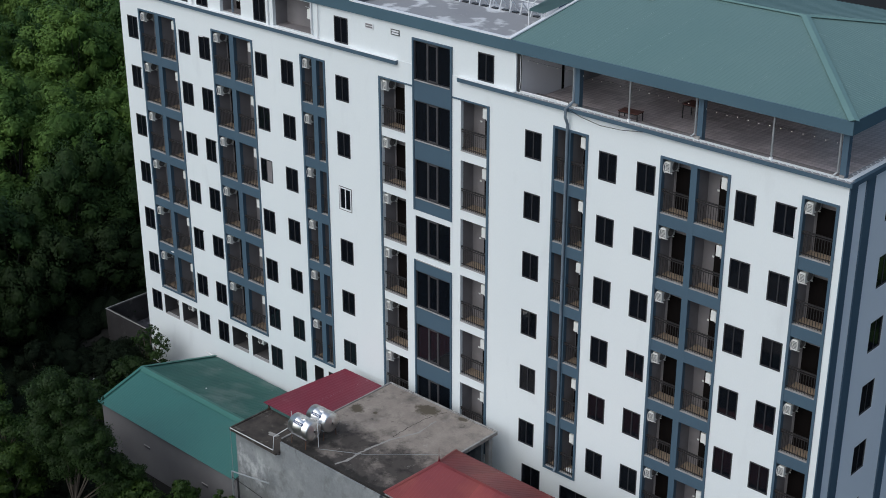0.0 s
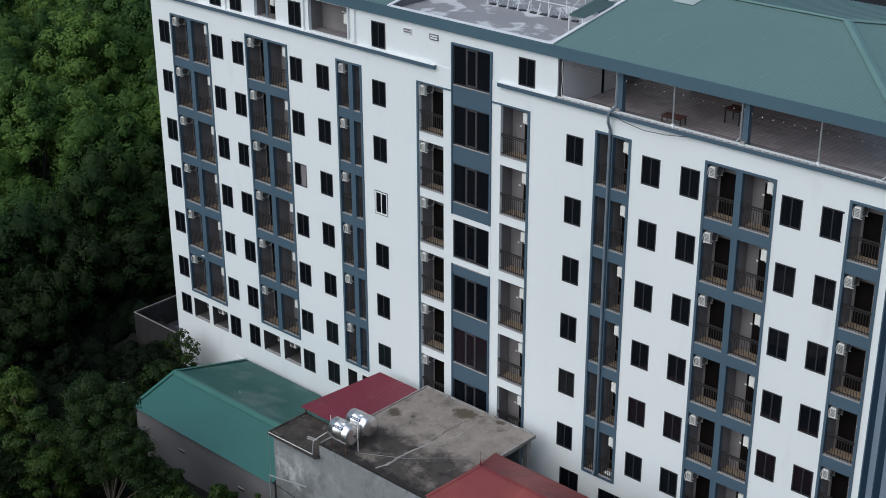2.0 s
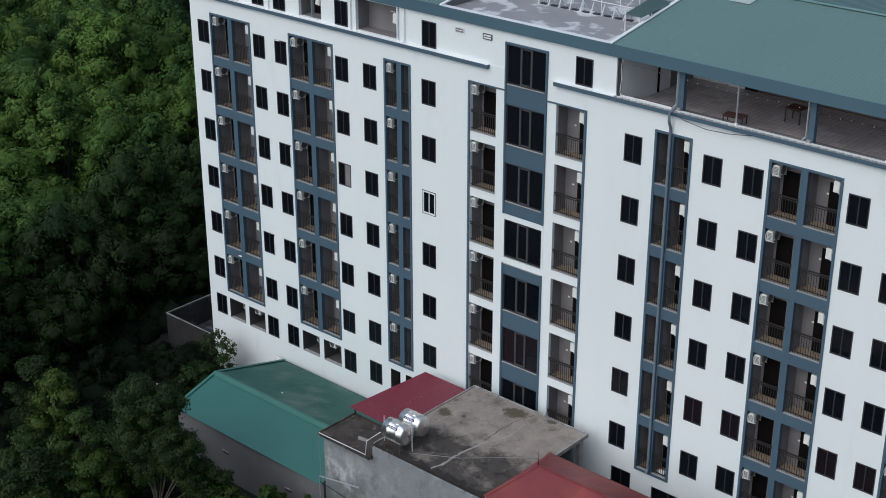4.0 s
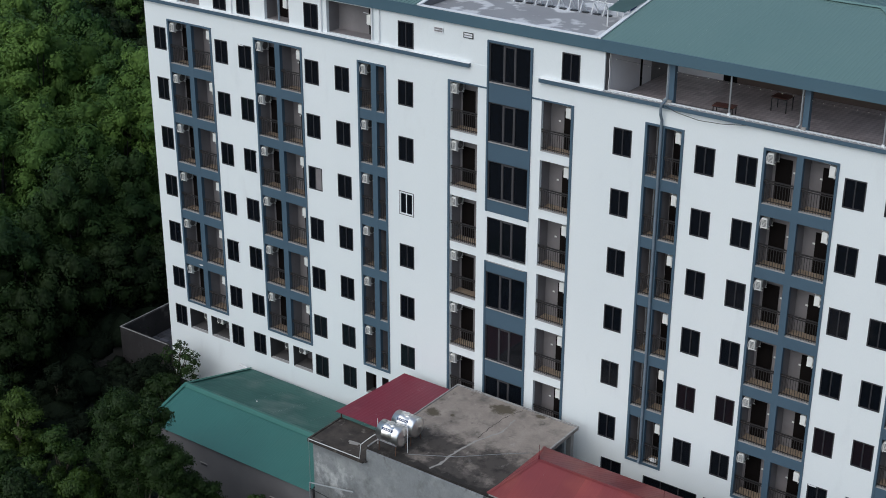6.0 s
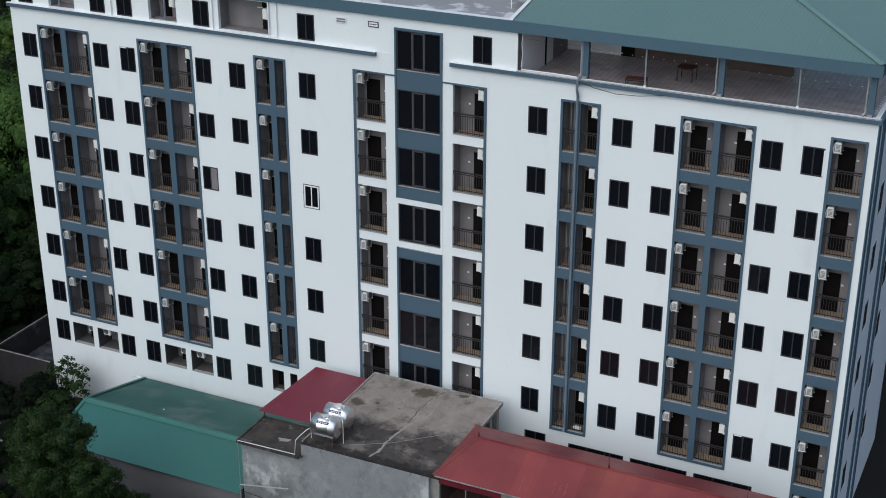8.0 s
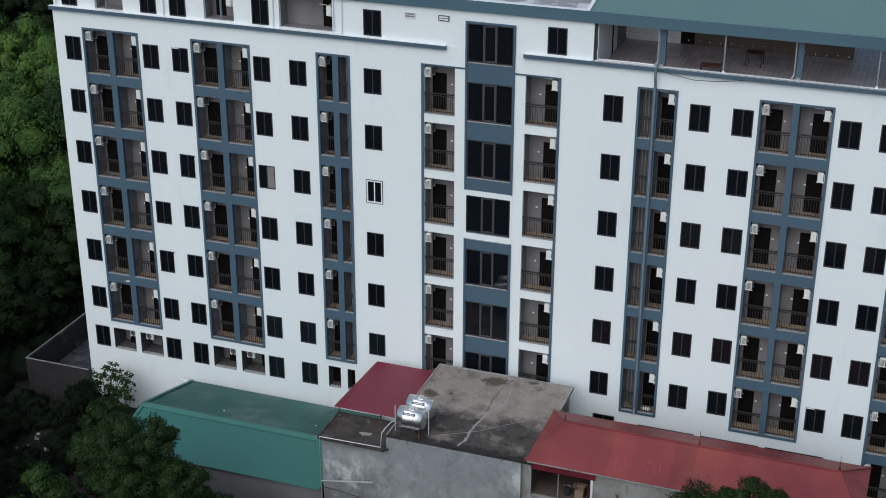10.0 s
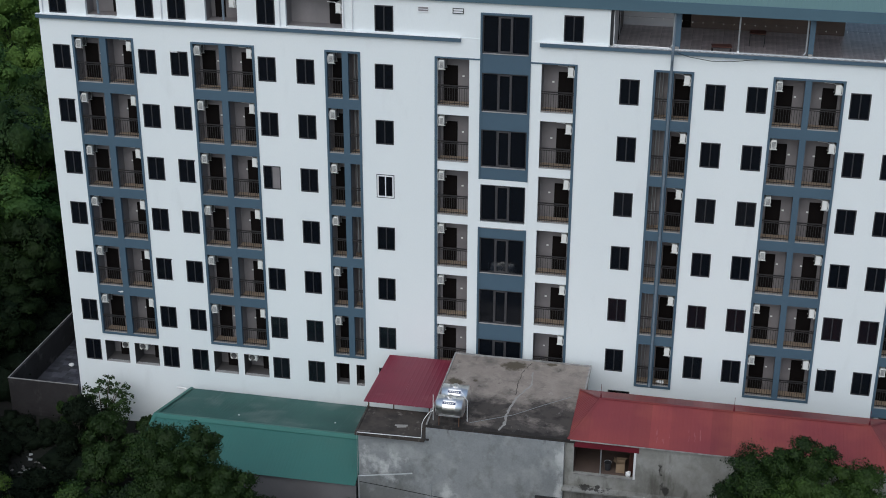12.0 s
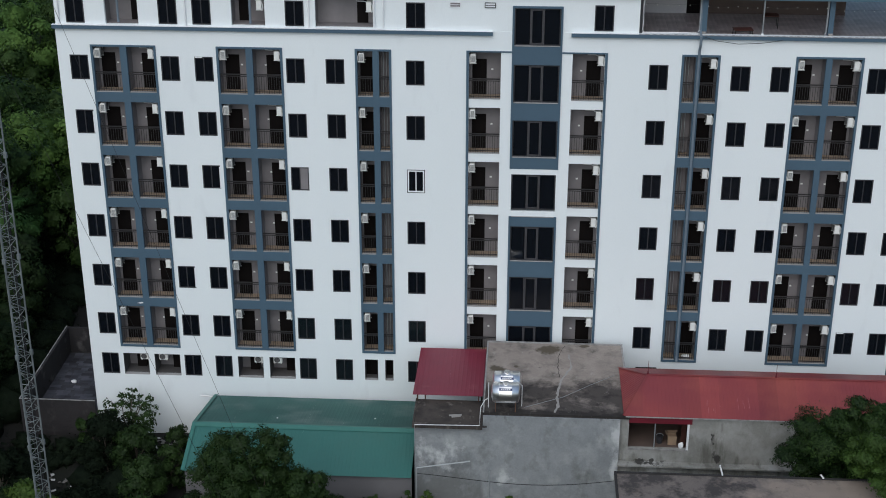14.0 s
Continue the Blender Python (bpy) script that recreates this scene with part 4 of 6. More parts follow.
part("gable", bm, LINING, apt, "plain plastered gable")
for x in (20.86, 32.0):
    bm = bmesh.new()
    for (ya, za), (yb, zb) in (((-0.14, EAVE_Z + 0.03), (RIDGE_Y, RIDGE_Z + 0.03)), ((RIDGE_Y, RIDGE_Z + 0.03), (17.5, EAVE_Z + 0.03))):
        v = [bm.verts.new((x + dx, y, z + dz)) for (y, z) in ((ya, za), (yb, zb)) for dx, dz in ((-0.1, 0), (0.1, 0), (0.1, 0.06), (-0.1, 0.06))]
        for f in ((0, 1, 5, 4), (1, 2, 6, 5), (2, 3, 7, 6), (3, 0, 4, 7), (0, 3, 2, 1), (4, 5, 6, 7)):
            bm.faces.new([v[i] for i in f])
    part("verge_flashing", bm, WHITEFRAME, apt, "pale verge flashing")
FLAT = mat("grey_roof_screed", (0.30, 0.30, 0.31), (0.25, 0.25, 0.26), 0.3, 0.85, bump=0.15, fine=0.06, stain=(0.60, 0.60, 0.61), stain_scale=0.75, stain_at=(0.52, 0.60))
bm = bmesh.new()
box(bm, 20.95, 31.88, 0.1, 17.3, 27.95, 28.22)
part("flat_roof", bm, FLAT, apt, "grey screeded flat roof with pale patches")
bm = bmesh.new()
box(bm, 20.95, 31.88, -0.14, 0.1, 28.404, 28.45)
box(bm, 20.95, 31.88, 0.02, 0.1, 28.22, 28.404)
part("coping", bm, WHITEFRAME, apt, "pale coping")
bm = bmesh.new()
v = [bm.verts.new(Vector((34.3, 6.75, EAVE_Z + 1.217)) + Vector((dx, dy, dy * 0.176 + 0.045))) for dx, dy in ((0, 0), (1.25, 0), (1.25, 1.4), (0, 1.4))]
bm.faces.new(v)
part("skylight_sheet", bm, mat("milky_skylight_sheet", (0.45, 0.5, 0.49), (0.38, 0.43, 0.42), 0.8, 0.4), apt, "milky translucent roof sheet")
# Unseen ceiling, made white so it bounces light onto the terrace
bm = bmesh.new()
box(bm, 32.2, 50.25, 0.1, 17.2, 27.82, 27.9)
part("terrace_ceiling", bm, WHITE, apt)

# ---- roof terrace ----
for x, y in ((35.93, 0.42), (42.86, 0.42), (50.02, 0.30)):
    bm = bmesh.new()
    box(bm, x - 0.14, x + 0.14, y - 0.14, y + 0.14, DECK, 27.82)
    part("column", bm, BLUE, apt, "slate-blue square column")
    bm = bmesh.new()
    pipe_run(bm, [(x - 0.24, y - 0.12, 27.8), (x - 0.24, y - 0.12, CURB + 0.2), (x - 0.34, y - 0.26, CURB + 0.06)], 0.05)
    part("drain_pipe", bm, STEEL, apt)
    bm = bmesh.new()
    box(bm, x - 0.12, x + 0.1, 0.1, 0.24, CURB, CURB + 0.12)
    part("column_foot", bm, PALEPATCH, apt, "pale cement column foot")
for x in (39.12, 46.66):
    p = part("steel_post", (lambda b: (rod(b, (x, 0.1, CURB), (x, 0.1, 27.82), 0.045, 8), b)[1])(bmesh.new()), STEEL, apt, "galvanised steel post")
    bm = bmesh.new()
    box(bm, x - 0.06, x + 0.06, 0.04, 0.16, CURB, CURB + 0.11)
    part("post_foot", bm, WHITEFRAME, p, "white post foot")
for ya, yb, wall, words in ((0.26, 3.44, SCREEN, "grey plastered partition"), (3.44, 3.60, DOOR, "dark partition post"), (3.60, 4.65, SCREEN, "grey plastered partition"), (4.65, 16.0, LINING, "grey plastered partition")):
    bm = bmesh.new()
    box(bm, 32.36, 32.52 if wall is not DOOR else 32.56, ya + 0.002, yb - 0.002, DECK, 27.82)
    part("partition_wall", bm, wall, apt, words)
for xa, xb, wall, words in ((32.52, 35.62, SCREEN, "grey plastered partition"), (35.62, 36.40, DOOR, "dark doorway panel"), (36.40, 45.0, BROWNWALL, "brown terrace wall")):
    bm = bmesh.new()
    box(bm, xa + 0.002, xb - 0.002, 6.88, 7.0, DECK, 27.82)
    part("back_partition", bm, wall, apt, words)
# black strip filling a dark slit at the terrace opening, with a hanging cable
bm = bmesh.new()
box(bm, 32.35, 32.50, 0.10, 0.25, CURB, 27.80)
part("opening_jamb", bm, FRAME, apt, "black strip in the dark slit beside the opening")
bm = bmesh.new()
pipe_run(bm, [(32.55, 0.14, 27.75), (32.53, 0.10, 27.2), (32.56, 0.12, 26.6), (32.53, 0.09, 26.0), (32.6, 0.08, CURB + 0.05)], 0.018, 5)
part("cable", bm, LABELWHITE, apt, "white hanging cable")
bm = bmesh.new()
pipe_run(bm, [(32.5, 0.16, CURB + 0.04), (34.2, 0.17, CURB + 0.05), (35.5, 0.15, CURB + 0.04), (35.68, -0.1, CURB + 0.03)], 0.035, 6)
part("drain_pipe", bm, PIPE, apt, "white pipe lying along the kerb")
# kerb round the terrace
bm = bmesh.new()
box(bm, 32.36, X1 - 0.002, 0.222, 0.25, DECK - 0.05, CURB - 0.018)
box(bm, X1 - 0.45, X1 - 0.222, 0.25, 17.2, DECK - 0.05, CURB - 0.018)
part("kerb", bm, SILL, apt, "cement terrace kerb")
bm = bmesh.new()
box(bm, 32.5, 50.05, 0.25, 17.2, DECK - 0.06, DECK - 0.008)
deck = part("terrace_floor", bm, JOINT, apt)
tile = boxes("tile", DECKTILE, (0.004, 0.576, 0.004, 0.576, 0.0, 0.012))
for i in range(30):
    for j in range(10):
        put("tile", tile, deck, (32.53 + 0.58 * i, 0.26 + 0.58 * j, DECK - 0.008))
bm = bmesh.new()
for i in range(30):
    for j in range(10, 29):
        box(bm, 32.534 + 0.58 * i, 33.106 + 0.58 * i, 0.264 + 0.58 * j, 0.836 + 0.58 * j, DECK - 0.008, DECK + 0.004)
part("far_tiles", bm, DECKTILE, deck)
lace_a = boxes("border_tile", LACE, (0.0, 0.392, -0.2, 0.25, 0.0, 0.014))
bm = bmesh.new()
for cx, cy in ((0.196, 0.025),):
    outer = [bm.verts.new((cx + dx, cy + dy, 0.018)) for dx, dy in ((-0.195, 0), (0, -0.20), (0.195, 0), (0, 0.20))]
    inner = [bm.verts.new((cx + dx, cy + dy, 0.018)) for dx, dy in ((-0.13, 0), (0, -0.135), (0.13, 0), (0, 0.135))]
    for k in range(4):
        bm.faces.new((outer[k], outer[(k + 1) % 4], inner[(k + 1) % 4], inner[k]))
lace_d = mesh_of("tile_lattice", bm, LACEWHITE)
for i in range(46):
    tb = put("border_tile", lace_a, deck, (32.38 + 0.396 * i, 0.0, CURB - 0.016), "grey border tile with white lattice")
    put("tile_lattice", lace_d, tb, label="white lattice pattern")
for i in range(1, 20):
    tb = put("border_tile", lace_a, deck, (50.30, 0.30 + 0.396 * i, CURB - 0.016), "grey border tile with white lattice", rz=math.pi / 2)
    put("tile_lattice", lace_d, tb, label="white lattice pattern")


def bulb_string(x0, x1, y, z, n, sag):
    s = thing("string_lights", "string of small white bulbs under the terrace eave", "string lights", "terrace string lights")
    pts = []
    for i in range(n + 1):
        f = i / n
        pts.append((x0 + (x1 - x0) * f, y, z - sag * (1 - (2 * ((f * 4) % 1) - 1) ** 2)))
    bm = bmesh.new()
    pipe_run(bm, pts, 0.004, 4)
    part("wire", bm, CABLE, s)
    bm = bmesh.new()
    bmesh.ops.create_icosphere(bm, subdivisions=1, radius=0.023)
    me = mesh_of("bulb", bm, BULB)
    for p in pts:
        put("bulb", me, s, (p[0], p[1], p[2] - 0.05))


bulb_string(32.7, 35.7, 0.5, 27.36, 5, 0.02)
bulb_string(36.1, 42.6, 0.5, 27.30, 12, 0.06)
bulb_string(43.0, 50.0, 0.5, 27.20, 13, 0.05)


def small_table(x, y, w, d, h, rz, label):
    t = thing("table", label, "table", loc=(x, y, DECK + 0.004))
    t.rotation_euler = (0, 0, rz)
    bm = bmesh.new()
    box(bm, -w / 2, w / 2, -d / 2, d / 2, h - 0.04, h)
    bmesh.ops.bevel(bm, geom=bm.edges[:], offset=0.008, segments=1, affect="EDGES")
    part("tabletop", bm, WOODRED, t)
    for sx in (-1, 1):
        for sy in (-1, 1):
            bm = bmesh.new()
            cx, cy = sx * (w / 2 - 0.05), sy * (d / 2 - 0.05)
            box(bm, cx - 0.022, cx + 0.022, cy - 0.022, cy + 0.022, 0, h - 0.04)
            part("leg", bm, RAIL, t)
    bm = bmesh.new()
    box(bm, -w / 2 + 0.05, w / 2 - 0.05, -d / 2 + 0.03, -d / 2 + 0.06, h - 0.10, h - 0.042)
    box(bm, -w / 2 + 0.05, w / 2 - 0.05, d / 2 - 0.06, d / 2 - 0.03, h - 0.10, h - 0.042)
    part("apron", bm, RAIL, t)


small_table(38.25, 1.5, 1.08, 0.62, 0.58, 0.1, "low table with reddish-brown top and black steel legs")
small_table(40.15, 4.0, 0.9, 0.8, 0.76, -0.05, "tall table with dark reddish top and black steel legs")

# scraps caught on the facade
cloth = thing("white_cloth", "crumpled white cloth on the lowest balcony floor", "cloth")
bm = bmesh.new()
bmesh.ops.create_icosphere(bm, subdivisions=3, radius=0.2)
for vv in bm.verts:
    vv.co = Vector((vv.co.x * 1.3, vv.co.y * 0.7, vv.co.z * 0.6)) * (1 + 0.4 * noise.noise(vv.co * 8)) + Vector((36.35, 0.35, 5.42))
part("body", bm, LABELWHITE, cloth)
paper = thing("paper_scrap", "small white paper scrap stuck on the slab edge", "paper scrap")
bm = bmesh.new()
v = [bm.verts.new(p) for p in ((2.55, -0.034, 8.22), (2.74, -0.036, 8.18), (2.95, -0.034, 8.23), (2.9, -0.034, 8.31), (2.7, -0.034, 8.28))]
bm.faces.new(v)
bmesh.ops.solidify(bm, geom=bm.faces[:], thickness=0.004)
part("sheet", bm, LABELWHITE, paper)

# ---- things on the flat roof ----
frame_proto = None
for i in range(9):
    x = 24.1 + 0.69 * i
    y = 4.2 + 0.02 * i
    if frame_proto is None:
        frame_proto = thing("steel_trestle", "white-painted steel trestle standing in a row on the roof", "trestle", "roof trestles", loc=(x, y, 28.22))
        for a, b in (((0, 0, 0), (0.16, 0.02, 0.66)), ((0.05, 0.62, 0), (0.16, 0.06, 0.62))):
            bm = bmesh.new()
            rod(bm, a, b, 0.034, 6)
            part("leg", bm, WHITEFRAME, frame_proto)
        bm = bmesh.new()
        box(bm, 0.06, 0.42, 0.10, 0.30, 0.0, 0.07)
        part("foot_plate", bm, FRAME, frame_proto, "dark foot plate")
    else:
        copy_thing(frame_proto, pose(x, y, 28.22, 0, 0, rng.uniform(-7, 7)))
rack = thing("steel_rack", "long thin white steel rack behind the trestles", "rack")
for x in (24.2, 25.4, 26.6, 27.8, 29.0, 30.2):
    bm = bmesh.new()
    rod(bm, (x, 4.9, 28.22), (x, 4.9, 29.75), 0.028, 5)
    part("upright", bm, WHITEFRAME, rack)
for z, r in ((29.72, 0.03), (28.82, 0.022)):
    bm = bmesh.new()
    rod(bm, (24.2, 4.9, z), (30.2, 4.9, z), r, 5)
    part("rail", bm, WHITEFRAME, rack)
bm = bmesh.new()
rod(bm, (28.9, 4.9, 28.3), (30.1, 4.9, 29.6), 0.022, 5)
part("brace", bm, WHITEFRAME, rack)
lean = thing("roof_canopy", "small green sheet canopy on thin steel legs on the flat roof", "canopy", loc=(0, 0, 0))
bm = bmesh.new()
v = [bm.verts.new(p) for p in ((30.75, 2.7, 29.10), (31.95, 2.5, 29.16), (31.98, 5.4, 29.42), (30.55, 5.4, 29.40))]
bm.faces.new(v)
bmesh.ops.solidify(bm, geom=bm.faces[:], thickness=0.05)
part("canopy_sheet", bm, GREENROOF, lean)
for x, y in ((30.82, 2.76), (31.8, 2.6), (31.8, 5.3), (30.7, 5.3)):
    bm = bmesh.new()
    rod(bm, (x, y, 28.22), (x, y, 29.14 if y < 3 else 29.38), 0.035, 6)
    part("leg", bm, WHITEFRAME, lean)
barrel = thing("plastic_drum", "dark blue plastic drum on the flat roof", "drum")
bm = bmesh.new()
rod(bm, (30.2, 6.4, 28.22), (30.2, 6.4, 29.5), 0.3, 16)
rod(bm, (30.2, 6.4, 29.5), (30.2, 6.4, 29.56), 0.31, 16)
part("body", bm, NAVY, barrel)

# ---- concrete flat-roofed house in front ----
HX0, HX1, HY0, HY1, HZ = 24.2, 32.34, -9.35, -0.95, 6.72
house = thing("concrete_house", "weathered grey concrete house with stained flat roof", "house")
bm = bmesh.new()
v = [bm.verts.new((x, y, z)) for y in (-9.46, -9.2) for x, z in ((20.42, -2.5), (HX1 - 0.55, -2.5), (HX1 - 0.55, HZ - 0.16), (HX0 + 0.02, HZ - 0.16), (HX0 + 0.02, 5.86), (20.42, 5.86))]
bm.faces.new(v[:6])
bm.faces.new(v[6:][::-1])
for i in range(6):
    bm.faces.new((v[i], v[i + 6], v[(i + 1) % 6 + 6], v[(i + 1) % 6])[::-1])
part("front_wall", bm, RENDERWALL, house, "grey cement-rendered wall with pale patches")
bm = bmesh.new()
box(bm, HX0 + 0.05, HX1 - 0.6, -1.6, -1.4, -2.5, HZ - 0.16)
box(bm, HX1 - 0.75, HX1 - 0.55, HY0 + 0.25, -3.4, -2.5, HZ - 0.16)
box(bm, 20.42, 20.62, -9.2, -6.9, -2.5, 5.86)
box(bm, 20.62, HX0 + 0.05, -7.1, -6.9, -2.5, 5.86)
part("side_wall", bm, RENDERWALL, house)
bm = bmesh.new()
box(bm, HX1 - 0.42, HX1 - 0.14, -1.5, -1.2, -2.5, HZ - 0.16)
part("pillar", bm, PALEPATCH, house, "pale plastered corner pillar")
bm = bmesh.new()
box(bm, HX0, HX1, HY0, HY1, HZ - 0.16, HZ)
part("roof_slab", bm, SCREED, house, "stained concrete roof slab")
bm = bmesh.new()
box(bm, HX0, HX0 + 0.08, HY0, HY1, HZ, HZ + 0.06)
box(bm, HX0 + 0.08, HX1, HY1 - 0.1, HY1, HZ, HZ + 0.07)
box(bm, HX1 - 0.1, HX1, HY0, HY1 - 0.1, HZ, HZ + 0.05)
part("kerb", bm, KERB, house, "low cement roof kerb")
bm = bmesh.new()
box(bm, 20.3, HX0 - 0.004, -9.78, -6.85, 5.86, 6.0)
box(bm, 20.3, HX0 + 0.25, -9.78, -9.66, 6.0, 6.05)
box(bm, 20.3, 20.4, -9.66, -6.85, 6.0, 6.06)
part("lower_roof", bm, DARKSCREED, house, "dark mossy lower roof slab")


def ribbon(name, material, parent, pts, widths, z, label=""):
    bm = bmesh.new()
    prev = None
    for i, (x, y) in enumerate(pts):
        j, k = max(0, i - 1), min(len(pts) - 1, i + 1)
        d = Vector((pts[k][0] - pts[j][0], pts[k][1] - pts[j][1])).normalized()
        w = widths[i]
        a = bm.verts.new((x - d.y * w, y + d.x * w, z))
        b = bm.verts.new((x + d.y * w, y - d.x * w, z))
        if prev:
            bm.faces.new((prev[0], prev[1], b, a))
        prev = (a, b)
    return part(name, bm, material, parent, label)


def wandering(pts, step, amp, seed):
    q = random.Random(seed)
    out = []
    for (ax, ay), (bx, by) in zip(pts, pts[1:]):
        n = max(1, round(math.hypot(bx - ax, by - ay) / step))
        out += [(ax + (bx - ax) * i / n + q.uniform(-amp, amp), ay + (by - ay) * i / n + q.uniform(-amp, amp)) for i in range(n)]
    return out + [pts[-1]]


streak = wandering([(29.11, -2.29), (29.12, -3.01), (29.24, -3.8), (28.9, -4.64), (28.57, -5.5), (28.4, -6.58), (28.34, -7.57), (28.37, -8.47), (28.17, -9.13)], 0.22, 0.035, 4)
sq = random.Random(12)
ribbon("cement_streak", PALEPATCH, house, streak, [sq.uniform(0.01, 0.06) + 0.035 * min(1, i / len(streak) * 1.6) for i in range(len(streak))], HZ + 0.006, "pale cement streak")
crack = wandering([(28.86, -1.26), (28.47, -2.56), (28.43, -3.9), (28.49, -5.14)], 0.2, 0.04, 6)
ribbon("roof_crack", DARKSCREED, house, crack, [sq.uniform(0.008, 0.028) for _ in crack], HZ + 0.006, "dark roof crack")
bm = bmesh.new()
pipe_run(bm, [(26.5, -8.7, HZ + 0.03), (28.67, -7.43, HZ + 0.03), (30.28, -5.94, HZ + 0.03), (31.67, -4.75, HZ + 0.03)], 0.013, 5)
part("water_pipe", bm, STEEL, house, "thin grey water pipe along the roof")
bm = bmesh.new()
pipe_run(bm, [(20.45, -9.84, -1.5), (20.45, -9.84, 6.1)], 0.014, 5)
part("water_pipe", bm, STEEL, house, "thin grey pipe down the wall")
bm = bmesh.new()
pipe_run(bm, [(20.45, -9.84, 6.1), (24.05, -9.84, 6.17), (24.08, -9.75, 7.0), (24.1, -9.3, 7.05), (24.3, -8.9, 7.25), (24.5, -8.8, 7.35)], 0.022, 6)
part("water_pipe", bm, PIPE, house, "white water pipe along the eave")

tank_proto = None
for i, (tx, ty) in enumerate(((25.45, -8.75), (25.5, -7.5))):
    if tank_proto is None:
        tk = thing("water_tank", "polished stainless-steel horizontal water tank on a steel stand", "water tank", "roof water tanks", loc=(tx, ty, HZ))
        bm = bmesh.new()
        R, Lh, zc = 0.56, 0.70, 1.0
        prof = [(-Lh - 0.10, 0.04), (-Lh - 0.09, 0.30), (-Lh - 0.03, 0.48), (-Lh, R), (-Lh * 0.5, R), (-Lh * 0.48, R + 0.012), (-Lh * 0.44, R), (0, R), (Lh * 0.44, R), (Lh * 0.48, R + 0.012), (Lh * 0.5, R), (Lh, R), (Lh + 0.03, 0.48), (Lh + 0.09, 0.30), (Lh + 0.10, 0.05)]
        n = 28
        rings = [[bm.verts.new((px, pr * math.cos(2 * math.pi * k / n), zc + pr * math.sin(2 * math.pi * k / n))) for k in range(n)] for px, pr in prof]
        for a, b in zip(rings, rings[1:]):
            for k in range(n):
                bm.faces.new((a[k], a[(k + 1) % n], b[(k + 1) % n], b[k]))
        bm.faces.new(rings[0])
        bm.faces.new(rings[-1][::-1])
        me = mesh_of("shell", bm, TANKSTEEL)
        for p in me.polygons:
            p.use_smooth = True
        put("shell", me, tk)
        for sx in (-0.55, 0.55):
            for sy in (-0.4, 0.4):
                bm = bmesh.new()
                rod(bm, (sx, sy * 1.15, 0), (sx, sy, zc - 0.38), 0.03, 6)
                part("leg", bm, RUST, tk)
        bm = bmesh.new()
        for sx in (-0.55, 0.55):
            rod(bm, (sx, -0.42, zc - 0.42), (sx, 0.42, zc - 0.42), 0.025, 5)
        rod(bm, (-0.6, -0.42, zc - 0.42), (0.6, -0.42, zc - 0.42), 0.025, 5)
        rod(bm, (-0.6, 0.42, zc - 0.42), (0.6, 0.42, zc - 0.42), 0.025, 5)
        part("cradle", bm, STEEL, tk)
        bm = bmesh.new()
        rod(bm, (0.0, 0, zc + R - 0.02), (0.0, 0, zc + R + 0.06), 0.17, 14)
        part("hatch", bm, TANKSTEEL, tk, "round hatch")

        def curved(bm, x0, x1, a0, a1, r, off=0.0):
            steps = 6
            prev = None
            for k in range(steps + 1):
                a = a0 + (a1 - a0) * k / steps
                p = (bm.verts.new((x0, -r * math.cos(a), zc + r * math.sin(a))), bm.verts.new((x1, -r * math.cos(a), zc + r * math.sin(a))))
                if prev:
                    bm.faces.new((prev[0], prev[1], p[1], p[0]))
                prev = p
        bm = bmesh.new()
        curved(bm, -0.36, 0.36, 0.62, 0.88, R + 0.016)
        band = part("label_band", bm, NAVY, tk, "navy label band")
        bm = bmesh.new()
        for k in range(5):
            curved(bm, -0.26 + 0.11 * k, -0.20 + 0.11 * k, 0.69, 0.81, R + 0.021)
        part("label_bar", bm, LABELWHITE, band)
        tank_proto = tk
    else:
        copy_thing(tank_proto, pose(tx, ty, HZ))
bm = bmesh.new()
pipe_run(bm, [(24.5, -8.8, HZ + 0.02), (24.5, -8.8, HZ + 1.6)], 0.02)
part("riser_pipe", bm, PIPE, house, "white riser pipe")
bm = bmesh.new()
pipe_run(bm, [(26.35, -8.6, HZ + 0.03), (26.35, -8.6, HZ + 1.35), (25.9, -8.1, HZ + 1.5)], 0.022)
part("riser_pipe", bm, PIPE, house, "white riser pipe")

# maroon canopy beside the house
can = thing("canopy", "maroon ribbed sheet-metal canopy on steel posts", "canopy")
c_up = Vector((0, -6.41, 0.40)).normalized()
slope_sheets(can, "canopy_sheet", CANOPYRED, (20.14, -0.74, 6.06), (24.15, -0.74, 6.06), c_up, [(0, 6.43), (4.1, 6.43)], rib=0.24, h=0.008, label="maroon ribbed sheet")
for x, y, zb in ((20.4, -6.95, 6.0), (23.9, -6.95, 6.0), (20.4, -0.95, -1.2), (23.9, -1.0, -1.2)):
    bm = bmesh.new()
    rod(bm, (x, y, zb), (x, y, 6.42 if y < -3 else 6.05), 0.04, 6)
    part("post", bm, RUST, can)
bm = bmesh.new()
for y, z in ((-6.95, 6.40), (-3.9, 6.20), (-0.95, 6.01)):
    rod(bm, (20.2, y, z), (24.1, y, z), 0.03, 5)
part("purlin", bm, RUST, can)

# ---- green shed ----
shed = thing("green_shed", "long shed with green ribbed metal roof and grey rendered walls", "shed")
SX0, SX1 = 7.1, 20.22
fr = Vector((0, 3.45, 1.06))
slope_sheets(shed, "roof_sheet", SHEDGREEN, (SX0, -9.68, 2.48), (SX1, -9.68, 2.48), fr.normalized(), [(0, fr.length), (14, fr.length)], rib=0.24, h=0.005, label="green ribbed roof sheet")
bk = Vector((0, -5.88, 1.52))
